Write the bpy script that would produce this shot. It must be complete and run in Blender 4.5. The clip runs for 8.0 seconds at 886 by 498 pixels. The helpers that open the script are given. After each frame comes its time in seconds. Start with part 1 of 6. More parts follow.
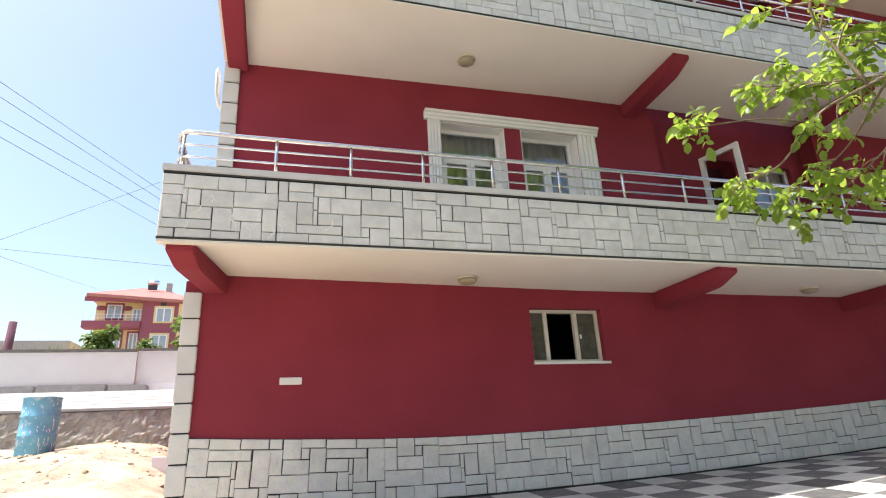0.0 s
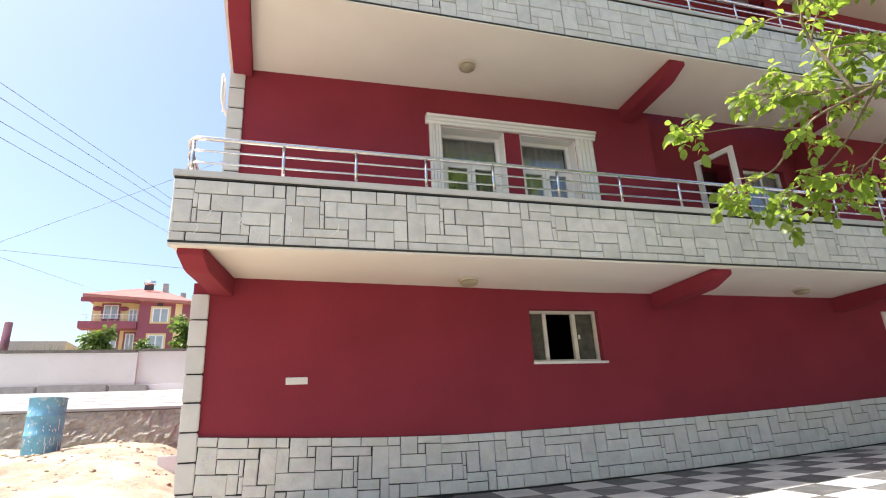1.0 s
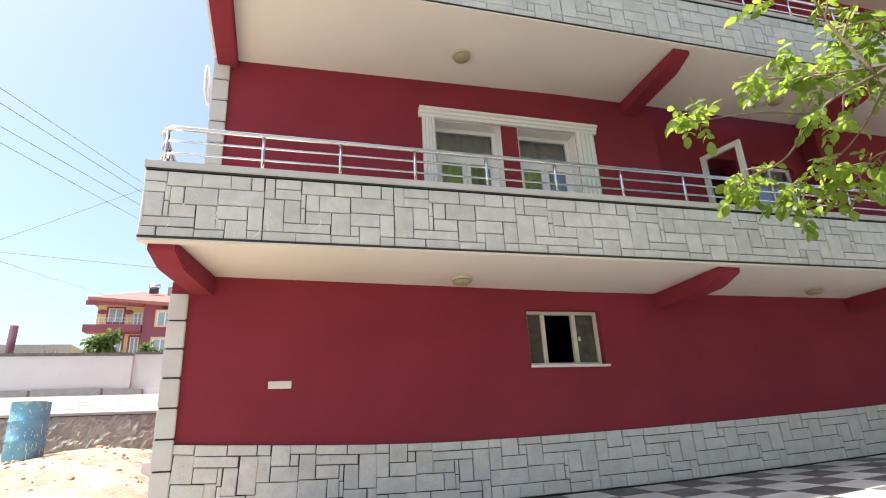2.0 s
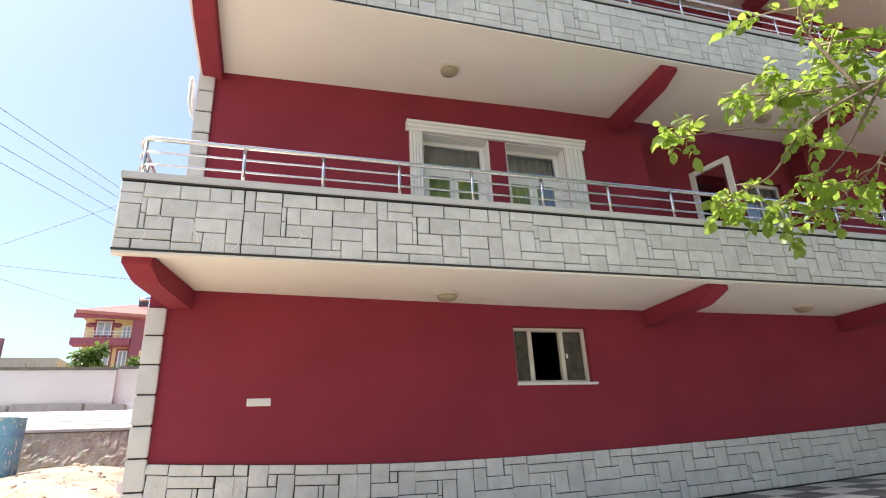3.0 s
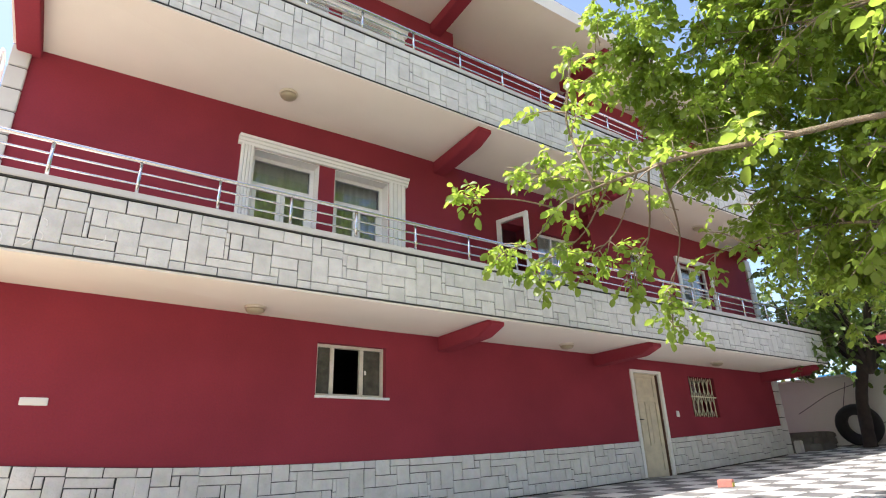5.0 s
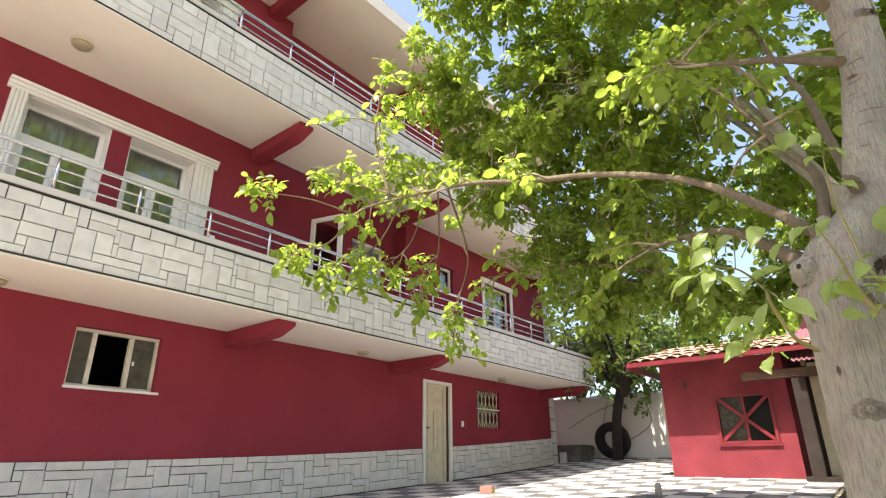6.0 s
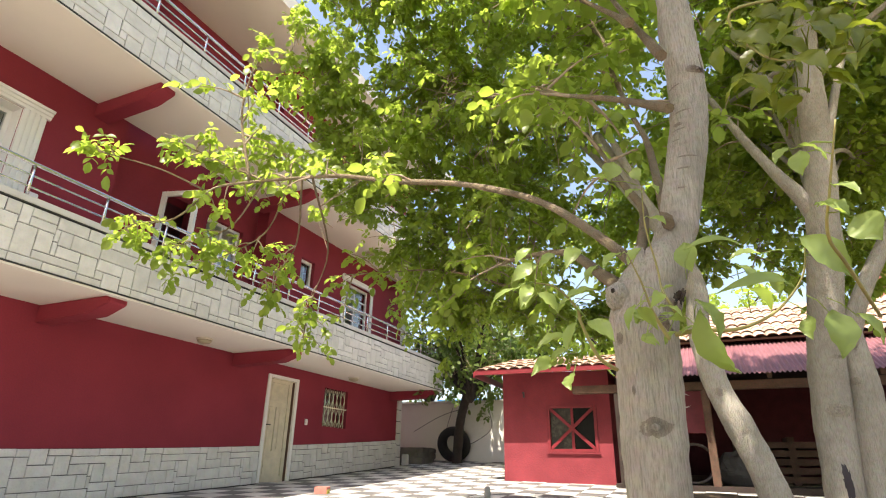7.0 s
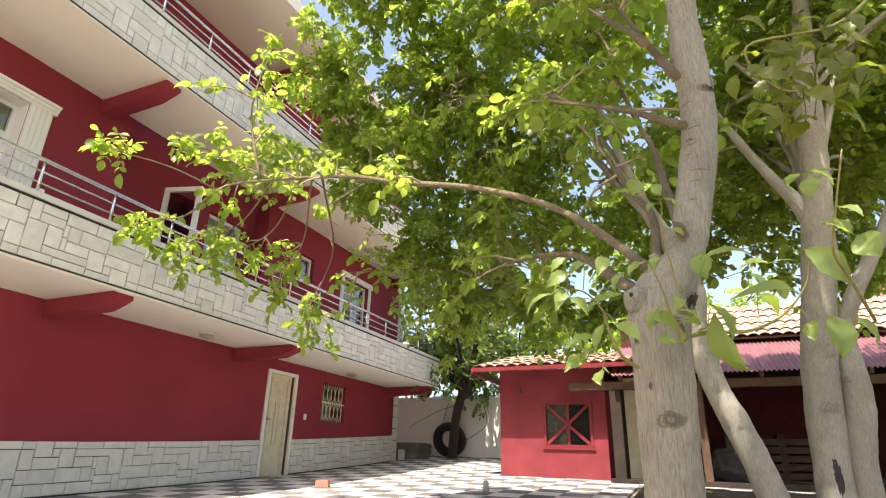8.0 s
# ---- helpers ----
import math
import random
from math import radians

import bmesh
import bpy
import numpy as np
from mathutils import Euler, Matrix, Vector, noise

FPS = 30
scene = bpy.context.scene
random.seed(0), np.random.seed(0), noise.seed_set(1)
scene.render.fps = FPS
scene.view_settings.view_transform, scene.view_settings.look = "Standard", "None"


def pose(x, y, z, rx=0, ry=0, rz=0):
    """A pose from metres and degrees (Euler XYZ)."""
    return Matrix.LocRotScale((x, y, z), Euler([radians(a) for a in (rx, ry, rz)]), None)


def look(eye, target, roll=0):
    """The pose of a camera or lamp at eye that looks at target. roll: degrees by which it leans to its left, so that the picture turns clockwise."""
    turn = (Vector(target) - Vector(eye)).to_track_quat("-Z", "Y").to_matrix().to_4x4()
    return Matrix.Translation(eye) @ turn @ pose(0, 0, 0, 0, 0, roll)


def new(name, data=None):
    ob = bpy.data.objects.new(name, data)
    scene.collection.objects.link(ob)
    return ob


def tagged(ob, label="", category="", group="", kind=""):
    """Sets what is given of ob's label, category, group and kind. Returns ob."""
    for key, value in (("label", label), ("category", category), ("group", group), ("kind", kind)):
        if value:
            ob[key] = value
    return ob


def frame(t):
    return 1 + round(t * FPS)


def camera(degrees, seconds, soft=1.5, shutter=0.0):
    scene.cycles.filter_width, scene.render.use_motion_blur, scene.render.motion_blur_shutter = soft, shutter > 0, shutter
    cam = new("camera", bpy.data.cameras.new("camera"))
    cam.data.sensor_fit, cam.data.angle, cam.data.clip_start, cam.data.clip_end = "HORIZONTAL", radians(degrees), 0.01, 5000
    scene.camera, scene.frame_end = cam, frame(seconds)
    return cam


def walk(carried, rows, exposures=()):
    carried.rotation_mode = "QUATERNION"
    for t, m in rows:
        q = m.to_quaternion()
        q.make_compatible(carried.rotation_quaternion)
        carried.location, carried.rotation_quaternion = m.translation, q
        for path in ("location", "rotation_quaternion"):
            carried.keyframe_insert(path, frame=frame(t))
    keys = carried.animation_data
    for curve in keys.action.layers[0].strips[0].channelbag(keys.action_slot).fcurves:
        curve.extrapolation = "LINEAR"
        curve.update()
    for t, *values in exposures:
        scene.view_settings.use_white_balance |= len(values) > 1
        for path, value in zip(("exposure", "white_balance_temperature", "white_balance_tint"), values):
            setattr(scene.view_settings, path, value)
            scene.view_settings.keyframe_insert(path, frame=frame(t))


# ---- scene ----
cam = camera(76.73, 8.0, soft=1.1)
# seconds, eye x y z, yaw, pitch, roll
ROWS = [
    (0, -1.053, -6.843, 0.312, -15.704, 18.735, 2.791),
    (0.5, -1.149, -6.993, 0.289, -15.916, 18.821, 2.922),
    (1, -1.169, -6.977, 0.296, -16.071, 18.710, 2.938),
    (2.5, -0.789, -6.602, 0.344, -15.206, 19.699, 2.845),
    (3, -0.778, -6.625, 0.357, -16.180, 20.563, 2.660),
    (3.5, -0.785, -6.719, 0.348, -17.737, 21.136, 2.688),
    (4, -0.898, -6.920, 0.335, -20.862, 21.105, 2.550),
    (4.5, -0.842, -7.165, 0.321, -26.048, 20.911, 2.095),
    (6, -0.321, -7.809, 0.291, -51.295, 21.044, 0.353),
    (6.5, -0.245, -7.823, 0.309, -59.928, 21.009, -0.447),
    (7, -0.213, -7.860, 0.304, -66.017, 21.165, -1.067),
    (7.5, -0.222, -7.862, 0.293, -67.352, 21.047, -1.275),
    (8, -0.389, -7.801, 0.280, -66.856, 20.821, -1.326),
]
walk(cam, [(t, pose(x, y, z, 90 + pitch, roll, yaw)) for t, x, y, z, yaw, pitch, roll in ROWS], [(0, 0.98, 6600, 11), (3.5, 1.04, 6500, 11), (4.5, 1.16, 6350, 12), (6, 1.46, 7200, 13), (8, 1.45, 7550, 13)])

# ---- light ----
SUN_WAY = Vector((0.45, -0.05, -1.0)).normalized()
world = bpy.data.worlds.new("sky")
scene.world = world
world.use_nodes = True
wn = world.node_tree
sky = wn.nodes.new("ShaderNodeTexSky")
sky.sky_type = "NISHITA"
sky.sun_disc = False
sky.sun_elevation = math.asin(-SUN_WAY.z)
sky.sun_rotation = math.atan2(-SUN_WAY.x, -SUN_WAY.y)
sky.air_density, sky.dust_density, sky.ozone_density = 1.0, 2.4, 1.2
wn.nodes["Background"].inputs["Strength"].default_value = 0.15
wn.links.new(sky.outputs[0], wn.nodes["Background"].inputs["Color"])
sun_data = bpy.data.lights.new("sun", "SUN")
sun_data.energy, sun_data.angle, sun_data.color = 4.5, radians(0.5), (1.0, 0.965, 0.91)
sun = new("sun", sun_data)
sun.matrix_world = look((0, 0, 30), Vector((0, 0, 30)) + SUN_WAY)


# ---- materials ----
def mat(name, colour, rough=0.8, vary=0.12, scale=6.0, fine=60.0, bump=0.15, metal=0.0, second=None, spread=(0.45, 0.65), spec=0.4, per_object=0.0, coat=0.0):
    """A painted, stony or metal surface: two noises in colour, fine relief, a second colour in patches, and a shade that differs by object."""
    m = bpy.data.materials.new(name)
    m.use_nodes = True
    nt, b = m.node_tree, m.node_tree.nodes["Principled BSDF"]
    coord = nt.nodes.new("ShaderNodeTexCoord")
    big, small = nt.nodes.new("ShaderNodeTexNoise"), nt.nodes.new("ShaderNodeTexNoise")
    geo = nt.nodes.new("ShaderNodeNewGeometry")
    for n, s, d in ((big, scale, 4.0), (small, fine, 6.0)):
        n.inputs["Scale"].default_value, n.inputs["Detail"].default_value = s, d
        nt.links.new(geo.outputs["Position"], n.inputs["Vector"])
    ramp = nt.nodes.new("ShaderNodeValToRGB")
    dark = tuple(c * (1 - vary) for c in colour)
    lite = tuple(min(1.0, c * (1 + vary)) for c in colour)
    ramp.color_ramp.elements[0].position, ramp.color_ramp.elements[0].color = 0.3, (*dark, 1)
    ramp.color_ramp.elements[1].position, ramp.color_ramp.elements[1].color = 0.7, (*lite, 1)
    nt.links.new(big.outputs["Fac"], ramp.inputs["Fac"])
    out = ramp.outputs["Color"]

    def mixed(kind, a, bcol, fac):
        x = nt.nodes.new("ShaderNodeMix")
        x.data_type, x.blend_type = "RGBA", kind
        for key, value in ((6, a), (7, bcol), (0, fac)):
            if isinstance(value, (float, int)):
                x.inputs[key].default_value = value
            elif isinstance(value, tuple):
                x.inputs[key].default_value = (*value, 1)
            else:
                nt.links.new(value, x.inputs[key])
        return x.outputs[2]

    out = mixed("OVERLAY", out, small.outputs["Color"], min(1.0, vary * 1.6))
    if second:
        patch = nt.nodes.new("ShaderNodeTexNoise")
        patch.inputs["Scale"].default_value, patch.inputs["Detail"].default_value, patch.inputs["Roughness"].default_value = scale * 1.7, 8.0, 0.7
        nt.links.new(geo.outputs["Position"], patch.inputs["Vector"])
        r2 = nt.nodes.new("ShaderNodeValToRGB")
        r2.color_ramp.elements[0].position, r2.color_ramp.elements[1].position = spread
        nt.links.new(patch.outputs["Fac"], r2.inputs["Fac"])
        out = mixed("MIX", out, second, r2.outputs["Color"])
    if per_object:
        info = nt.nodes.new("ShaderNodeObjectInfo")
        span = nt.nodes.new("ShaderNodeMapRange")
        span.inputs["To Min"].default_value, span.inputs["To Max"].default_value = 1 - per_object, 1 + per_object
        nt.links.new(info.outputs["Random"], span.inputs["Value"])
        hsv = nt.nodes.new("ShaderNodeHueSaturation")
        nt.links.new(out, hsv.inputs["Color"])
        nt.links.new(span.outputs["Result"], hsv.inputs["Value"])
        out = hsv.outputs["Color"]
    nt.links.new(out, b.inputs["Base Color"])
    b.inputs["Roughness"].default_value, b.inputs["Metallic"].default_value = rough, metal
    b.inputs["Specular IOR Level"].default_value = spec
    b.inputs["Coat Weight"].default_value = coat
    if bump:
        bp = nt.nodes.new("ShaderNodeBump")
        bp.inputs["Strength"].default_value, bp.inputs["Distance"].default_value = bump, 0.01
        nt.links.new(small.outputs["Fac"], bp.inputs["Height"])
        nt.links.new(bp.outputs["Normal"], b.inputs["Normal"])
    return m


def leafy(name, colour, deep, through_colour, share=0.5):
    """Leaves: matt and a little glossy above, with light that comes through."""
    m = bpy.data.materials.new(name)
    m.use_nodes = True
    nt, b = m.node_tree, m.node_tree.nodes["Principled BSDF"]
    geo = nt.nodes.new("ShaderNodeNewGeometry")
    ramp = nt.nodes.new("ShaderNodeValToRGB")
    ramp.color_ramp.elements[0].color, ramp.color_ramp.elements[1].color = (*deep, 1), (*colour, 1)
    nt.links.new(geo.outputs["Random Per Island"], ramp.inputs["Fac"])
    nt.links.new(ramp.outputs["Color"], b.inputs["Base Color"])
    b.inputs["Roughness"].default_value = 0.38
    b.inputs["Specular IOR Level"].default_value = 0.42
    tr = nt.nodes.new("ShaderNodeBsdfTranslucent")
    tr.inputs["Color"].default_value = (*through_colour, 1)
    mix = nt.nodes.new("ShaderNodeMixShader")
    mix.inputs["Fac"].default_value = share
    nt.links.new(b.outputs["BSDF"], mix.inputs[1])
    nt.links.new(tr.outputs["BSDF"], mix.inputs[2])
    nt.links.new(mix.outputs["Shader"], nt.nodes["Material Output"].inputs["Surface"])
    return m


def glassy(name, tint=(0.9, 0.95, 0.95), rough=0.02):
    m = bpy.data.materials.new(name)
    m.use_nodes = True
    b = m.node_tree.nodes["Principled BSDF"]
    b.inputs["Base Color"].default_value = (*tint, 1)
    b.inputs["Roughness"].default_value, b.inputs["Transmission Weight"].default_value, b.inputs["IOR"].default_value = rough, 1.0, 1.75
    return m


RED = mat("red_render", (0.245, 0.031, 0.048), 0.85, 0.10, 0.9, 45, 0.25, spec=0.25)
RED_SHED = mat("red_render_patchy", (0.235, 0.042, 0.054), 0.88, 0.14, 2.2, 40, 0.4, spec=0.2)
RED_WOOD = mat("red_paint", (0.20, 0.017, 0.026), 0.55, 0.15, 5, 60, 0.2)
WHITE = mat("white_soffit_paint", (0.76, 0.725, 0.665), 0.85, 0.03, 1.2, 50, 0.12, spec=0.2)
WALL_WHITE = mat("garden_wall_render", (0.71, 0.70, 0.655), 0.9, 0.05, 0.8, 30, 0.3, second=(0.65, 0.62, 0.56), spread=(0.55, 0.75), spec=0.2)
STONE = mat("pale_grey_stone", (0.62, 0.61, 0.57), 0.7, 0.09, 7, 45, 0.6, second=(0.54, 0.535, 0.50), spread=(0.55, 0.75), per_object=0.08, spec=0.35)
ROCK = mat("rock_faced_stone", (0.62, 0.61, 0.58), 0.65, 0.08, 6, 13, 2.2, second=(0.55, 0.545, 0.515), spread=(0.55, 0.75), per_object=0.06, spec=0.4)
QUOIN = mat("cast_quoin", (0.62, 0.61, 0.58), 0.75, 0.05, 5, 70, 0.25, per_object=0.04)
JOINT = mat("dark_joint", (0.045, 0.047, 0.045), 0.9, 0.2, 10, 60, 0.2)
COPING = mat("pale_coping", (0.56, 0.55, 0.52), 0.7, 0.05, 4, 60, 0.2)
CHROME = mat("polished_steel", (0.66, 0.66, 0.66), 0.18, 0.02, 3, 30, 0.0, metal=1.0)
UPVC = mat("white_plastic_frame", (0.80, 0.80, 0.79), 0.35, 0.02, 3, 40, 0.0)
TRIM = mat("white_moulding", (0.78, 0.775, 0.75), 0.6, 0.03, 3, 60, 0.08)
OLDWHITE = mat("cream_weathered_paint", (0.64, 0.575, 0.43), 0.6, 0.10, 7, 50, 0.2, second=(0.42, 0.36, 0.26), spread=(0.62, 0.72))
GLASS = glassy("window_glass")
# Dark base colour stands in for the unlit rooms behind the windows.
INSIDE = mat("darkened_room", (0.07, 0.065, 0.06), 0.9, 0.1, 2, 20, 0.0)
CURTAIN = mat("pale_curtain", (0.64, 0.63, 0.54), 0.9, 0.10, 9, 70, 0.0)
DARK_TILE = mat("dark_paving_tile", (0.120, 0.117, 0.116), 0.72, 0.22, 3.5, 70, 0.25, second=(0.25, 0.235, 0.21), spread=(0.50, 0.75), per_object=0.22)
LIGHT_TILE = mat("pale_paving_tile", (0.52, 0.505, 0.475), 0.7, 0.12, 3.5, 70, 0.2, second=(0.36, 0.34, 0.31), spread=(0.58, 0.8), per_object=0.1)
GROUND = mat("sandy_ground", (0.40, 0.335, 0.245), 0.95, 0.28, 1.6, 18, 1.8, second=(0.52, 0.46, 0.37), spread=(0.45, 0.7), spec=0.1)
SOIL = mat("added_dark_soil", (0.085, 0.062, 0.043), 0.95, 0.25, 2, 30, 1.0, second=(0.13, 0.10, 0.07), spec=0.1)
CONCRETE = mat("rough_concrete", (0.68, 0.645, 0.575), 0.95, 0.16, 3.0, 22, 1.2, second=(0.54, 0.50, 0.43), spread=(0.5, 0.7), spec=0.1)
SLAB = mat("pale_concrete_slab", (0.36, 0.355, 0.34), 0.9, 0.06, 1.5, 30, 0.3, spec=0.2)
BLUE = mat("blue_drum_paint", (0.14, 0.37, 0.52), 0.6, 0.14, 6, 50, 0.15, second=(0.55, 0.60, 0.62), spread=(0.56, 0.68))


def barky(name, colour, dark, grain=1.0):
    """Smooth grey bark with fine upright fissures and a few level scars."""
    m = mat(name, colour, 0.9, 0.10, 2.5, 30, 0.3, second=tuple(c * 0.72 for c in colour), spread=(0.5, 0.75), spec=0.15)
    nt, b = m.node_tree, m.node_tree.nodes["Principled BSDF"]
    geo = nt.nodes.new("ShaderNodeNewGeometry")
    base = b.inputs["Base Color"].links[0].from_socket
    heights = []
    for stretch, scale, lo, hi, most in (((1, 1, 0.10), 165.0, 0.45, 0.70, 0.7), ((1, 1, 0.45), 6.0, 0.48, 0.80, 0.4), ((0.25, 0.25, 2.6), 7.0, 0.69, 0.75, 0.7)):
        mp = nt.nodes.new("ShaderNodeMapping")
        mp.inputs["Scale"].default_value = stretch
        nz = nt.nodes.new("ShaderNodeTexNoise")
        nz.inputs["Scale"].default_value, nz.inputs["Detail"].default_value, nz.inputs["Roughness"].default_value = scale * grain, 7.0, 0.65
        rp = nt.nodes.new("ShaderNodeValToRGB")
        rp.color_ramp.elements[0].position, rp.color_ramp.elements[1].position = lo, hi
        rp.color_ramp.elements[1].color = (most, most, most, 1)
        nt.links.new(geo.outputs["Position"], mp.inputs["Vector"])
        nt.links.new(mp.outputs["Vector"], nz.inputs["Vector"])
        nt.links.new(nz.outputs["Fac"], rp.inputs["Fac"])
        mx = nt.nodes.new("ShaderNodeMix")
        mx.data_type = "RGBA"
        mx.inputs[7].default_value = (*dark, 1)
        nt.links.new(rp.outputs["Color"], mx.inputs[0])
        nt.links.new(base, mx.inputs[6])
        base = mx.outputs[2]
        heights.append(nz)
    nt.links.new(base, b.inputs["Base Color"])
    bp = nt.nodes.new("ShaderNodeBump")
    bp.inputs["Strength"].default_value, bp.inputs["Distance"].default_value = 0.9, 0.02
    bp.invert = True
    nt.links.new(heights[0].outputs["Fac"], bp.inputs["Height"])
    nt.links.new(bp.outputs["Normal"], b.inputs["Normal"])
    return m


BARK = barky("walnut_bark", (0.40, 0.375, 0.315), (0.19, 0.17, 0.135))
BARK_KNOT = barky("knotted_bark", (0.36, 0.33, 0.27), (0.13, 0.115, 0.09))
BARK_FINE = barky("fine_walnut_bark", (0.42, 0.392, 0.328), (0.17, 0.15, 0.115), 1.2)
KNOT_FINE = barky("fine_knotted_bark", (0.31, 0.275, 0.22), (0.10, 0.085, 0.065), 1.9)
BARK_LIMB = barky("brown_limb_bark", (0.25, 0.20, 0.135), (0.12, 0.095, 0.065), 1.5)
BARK_PATCH = mat("dark_bark_patch", (0.055, 0.042, 0.03), 0.95, 0.3, 20, 90, 0.8)
SHOOT = mat("green_brown_shoot", (0.26, 0.24, 0.09), 0.7, 0.15, 8, 60, 0.2)
BARK_DARK = mat("dark_bark", (0.035, 0.027, 0.022), 0.9, 0.25, 6, 50, 0.8)
TWIG = mat("twig_bark", (0.30, 0.24, 0.17), 0.85, 0.15, 8, 60, 0.3)
LEAF = leafy("walnut_leaves", (0.165, 0.225, 0.052), (0.112, 0.170, 0.038), (0.43, 0.58, 0.085), 0.62)
LEAF_YOUNG = leafy("young_walnut_leaves", (0.27, 0.34, 0.12), (0.16, 0.235, 0.06), (0.38, 0.52, 0.085), 0.45)
# Darker copy of the walnut leaves, with shade put into its colour.
LEAF_SHADED = leafy("shaded_walnut_leaves", (0.105, 0.13, 0.022), (0.07, 0.095, 0.016), (0.34, 0.40, 0.035), 0.5)
LEAF_FAR = leafy("garden_leaves", (0.11, 0.16, 0.045), (0.06, 0.10, 0.025), (0.22, 0.33, 0.06), 0.45)
# Darker tone and wider tile-to-tile spread stand for dappled leaf shade.
TILE_ROOF = mat("clay_roof_tile", (0.48, 0.33, 0.25), 0.85, 0.22, 4, 40, 0.4, second=(0.34, 0.25, 0.20), spread=(0.5, 0.75), per_object=0.32)
RED_ROOF = mat("red_corrugated_sheet", (0.20, 0.085, 0.10), 0.6, 0.14, 3, 40, 0.15)
# Near-black wood: deep shade inside porch and shed is put into the colour.
DARKWOOD = mat("shade_dark_wood", (0.035, 0.024, 0.02), 0.85, 0.3, 5, 40, 0.4)
WOOD = mat("weathered_brown_wood", (0.11, 0.062, 0.042), 0.8, 0.25, 5, 40, 0.5)
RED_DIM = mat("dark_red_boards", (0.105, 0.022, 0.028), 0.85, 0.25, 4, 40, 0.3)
RED_PANEL = mat("darkened_red_panel", (0.155, 0.028, 0.04), 0.7, 0.15, 5, 50, 0.2)
HOOP = mat("rusty_grey_steel", (0.15, 0.12, 0.105), 0.6, 0.25, 9, 60, 0.3, second=(0.08, 0.05, 0.035), spread=(0.5, 0.7))
# Opaque panes: one painted unlit-dark, the other pale for a reflection.
DIM_GLASS = mat("dim_shed_glass", (0.012, 0.012, 0.011), 0.25, 0.2, 6, 50, 0.0, spec=0.06)
PALE_GLASS = mat("pale_shed_glass", (0.05, 0.048, 0.04), 0.35, 0.3, 7, 60, 0.0, second=(0.09, 0.085, 0.07), spec=0.12)
DARK_SLAB = mat("weathered_dark_slab", (0.17, 0.16, 0.14), 0.9, 0.2, 5, 40, 0.8)
TYRE = mat("black_rubber", (0.02, 0.02, 0.021), 0.75, 0.2, 8, 60, 0.4)
CREAM = mat("cream_house_wall", (0.72, 0.56, 0.29), 0.85, 0.05, 0.5, 20, 0.1)
# Crimson washed out: distance haze is put into this colour.
PINK = mat("hazed_crimson_wall", (0.29, 0.085, 0.115), 0.85, 0.06, 0.5, 20, 0.1)
PINK_ROOF = mat("dull_red_roof", (0.40, 0.165, 0.14), 0.8, 0.10, 0.8, 12, 0.2)
LAMP_GLASS = mat("frosted_lamp_glass", (0.35, 0.31, 0.22), 0.35, 0.05, 9, 60, 0.0, spec=0.5)
LAMP_BASE = mat("pale_lamp_rim", (0.60, 0.55, 0.47), 0.5, 0.06, 9, 60, 0.0)
IRON = mat("dark_iron", (0.05, 0.045, 0.045), 0.6, 0.2, 8, 60, 0.2)
WIRE = mat("grey_cable", (0.10, 0.10, 0.11), 0.6, 0.05, 5, 20, 0.0)
BRICK = mat("salmon_brick", (0.50, 0.20, 0.16), 0.85, 0.12, 8, 60, 0.3)
YELLOW = mat("yellow_paint", (0.55, 0.48, 0.10), 0.8, 0.12, 8, 60, 0.3)
BLUE_SHEET = mat("blue_plastic_sheet", (0.05, 0.28, 0.62), 0.5, 0.1, 2, 20, 0.2)
GREY_BLOCK = mat("grey_block", (0.36, 0.345, 0.32), 0.9, 0.12, 6, 50, 0.5)
FABRIC = mat("grey_cloth_cover", (0.075, 0.07, 0.068), 0.9, 0.2, 6, 40, 0.4)
PLASTIC = mat("white_socket_plastic", (0.78, 0.76, 0.72), 0.4, 0.02, 3, 30, 0.0)


# ---- building helpers ----
def part(name, bm, material, parent=None, label=""):
    """Links a bmesh as one mesh object, under a thing or a part if one is given."""
    me = bpy.data.meshes.new(name)
    bm.to_mesh(me)
    bm.free()
    me.materials.append(material)
    ob = new(name, me)
    if parent is not None:
        ob.parent = parent
    if label:
        ob["label"] = label
    return ob


def empty(name, at=(0, 0, 0), turn=0.0):
    ob = new(name)
    ob.matrix_world = pose(*at, 0, 0, turn)
    bpy.context.view_layer.update()
    return ob


def boxes(*spans, bevel=0.0):
    """One bmesh of boxes (x0, x1, y0, y1, z0, z1)."""
    bm = bmesh.new()
    for x0, x1, y0, y1, z0, z1 in spans:
        vs = [bm.verts.new((x, y, z)) for x in (x0, x1) for y in (y0, y1) for z in (z0, z1)]
        for f in ((0, 1, 3, 2), (4, 6, 7, 5), (0, 4, 5, 1), (2, 3, 7, 6), (0, 2, 6, 4), (1, 5, 7, 3)):
            bm.faces.new([vs[i] for i in f])
    if bevel:
        bmesh.ops.bevel(bm, geom=bm.edges[:], offset=bevel, segments=2, affect="EDGES", clamp_overlap=True)
    bmesh.ops.recalc_face_normals(bm, faces=bm.faces[:])
    return bm


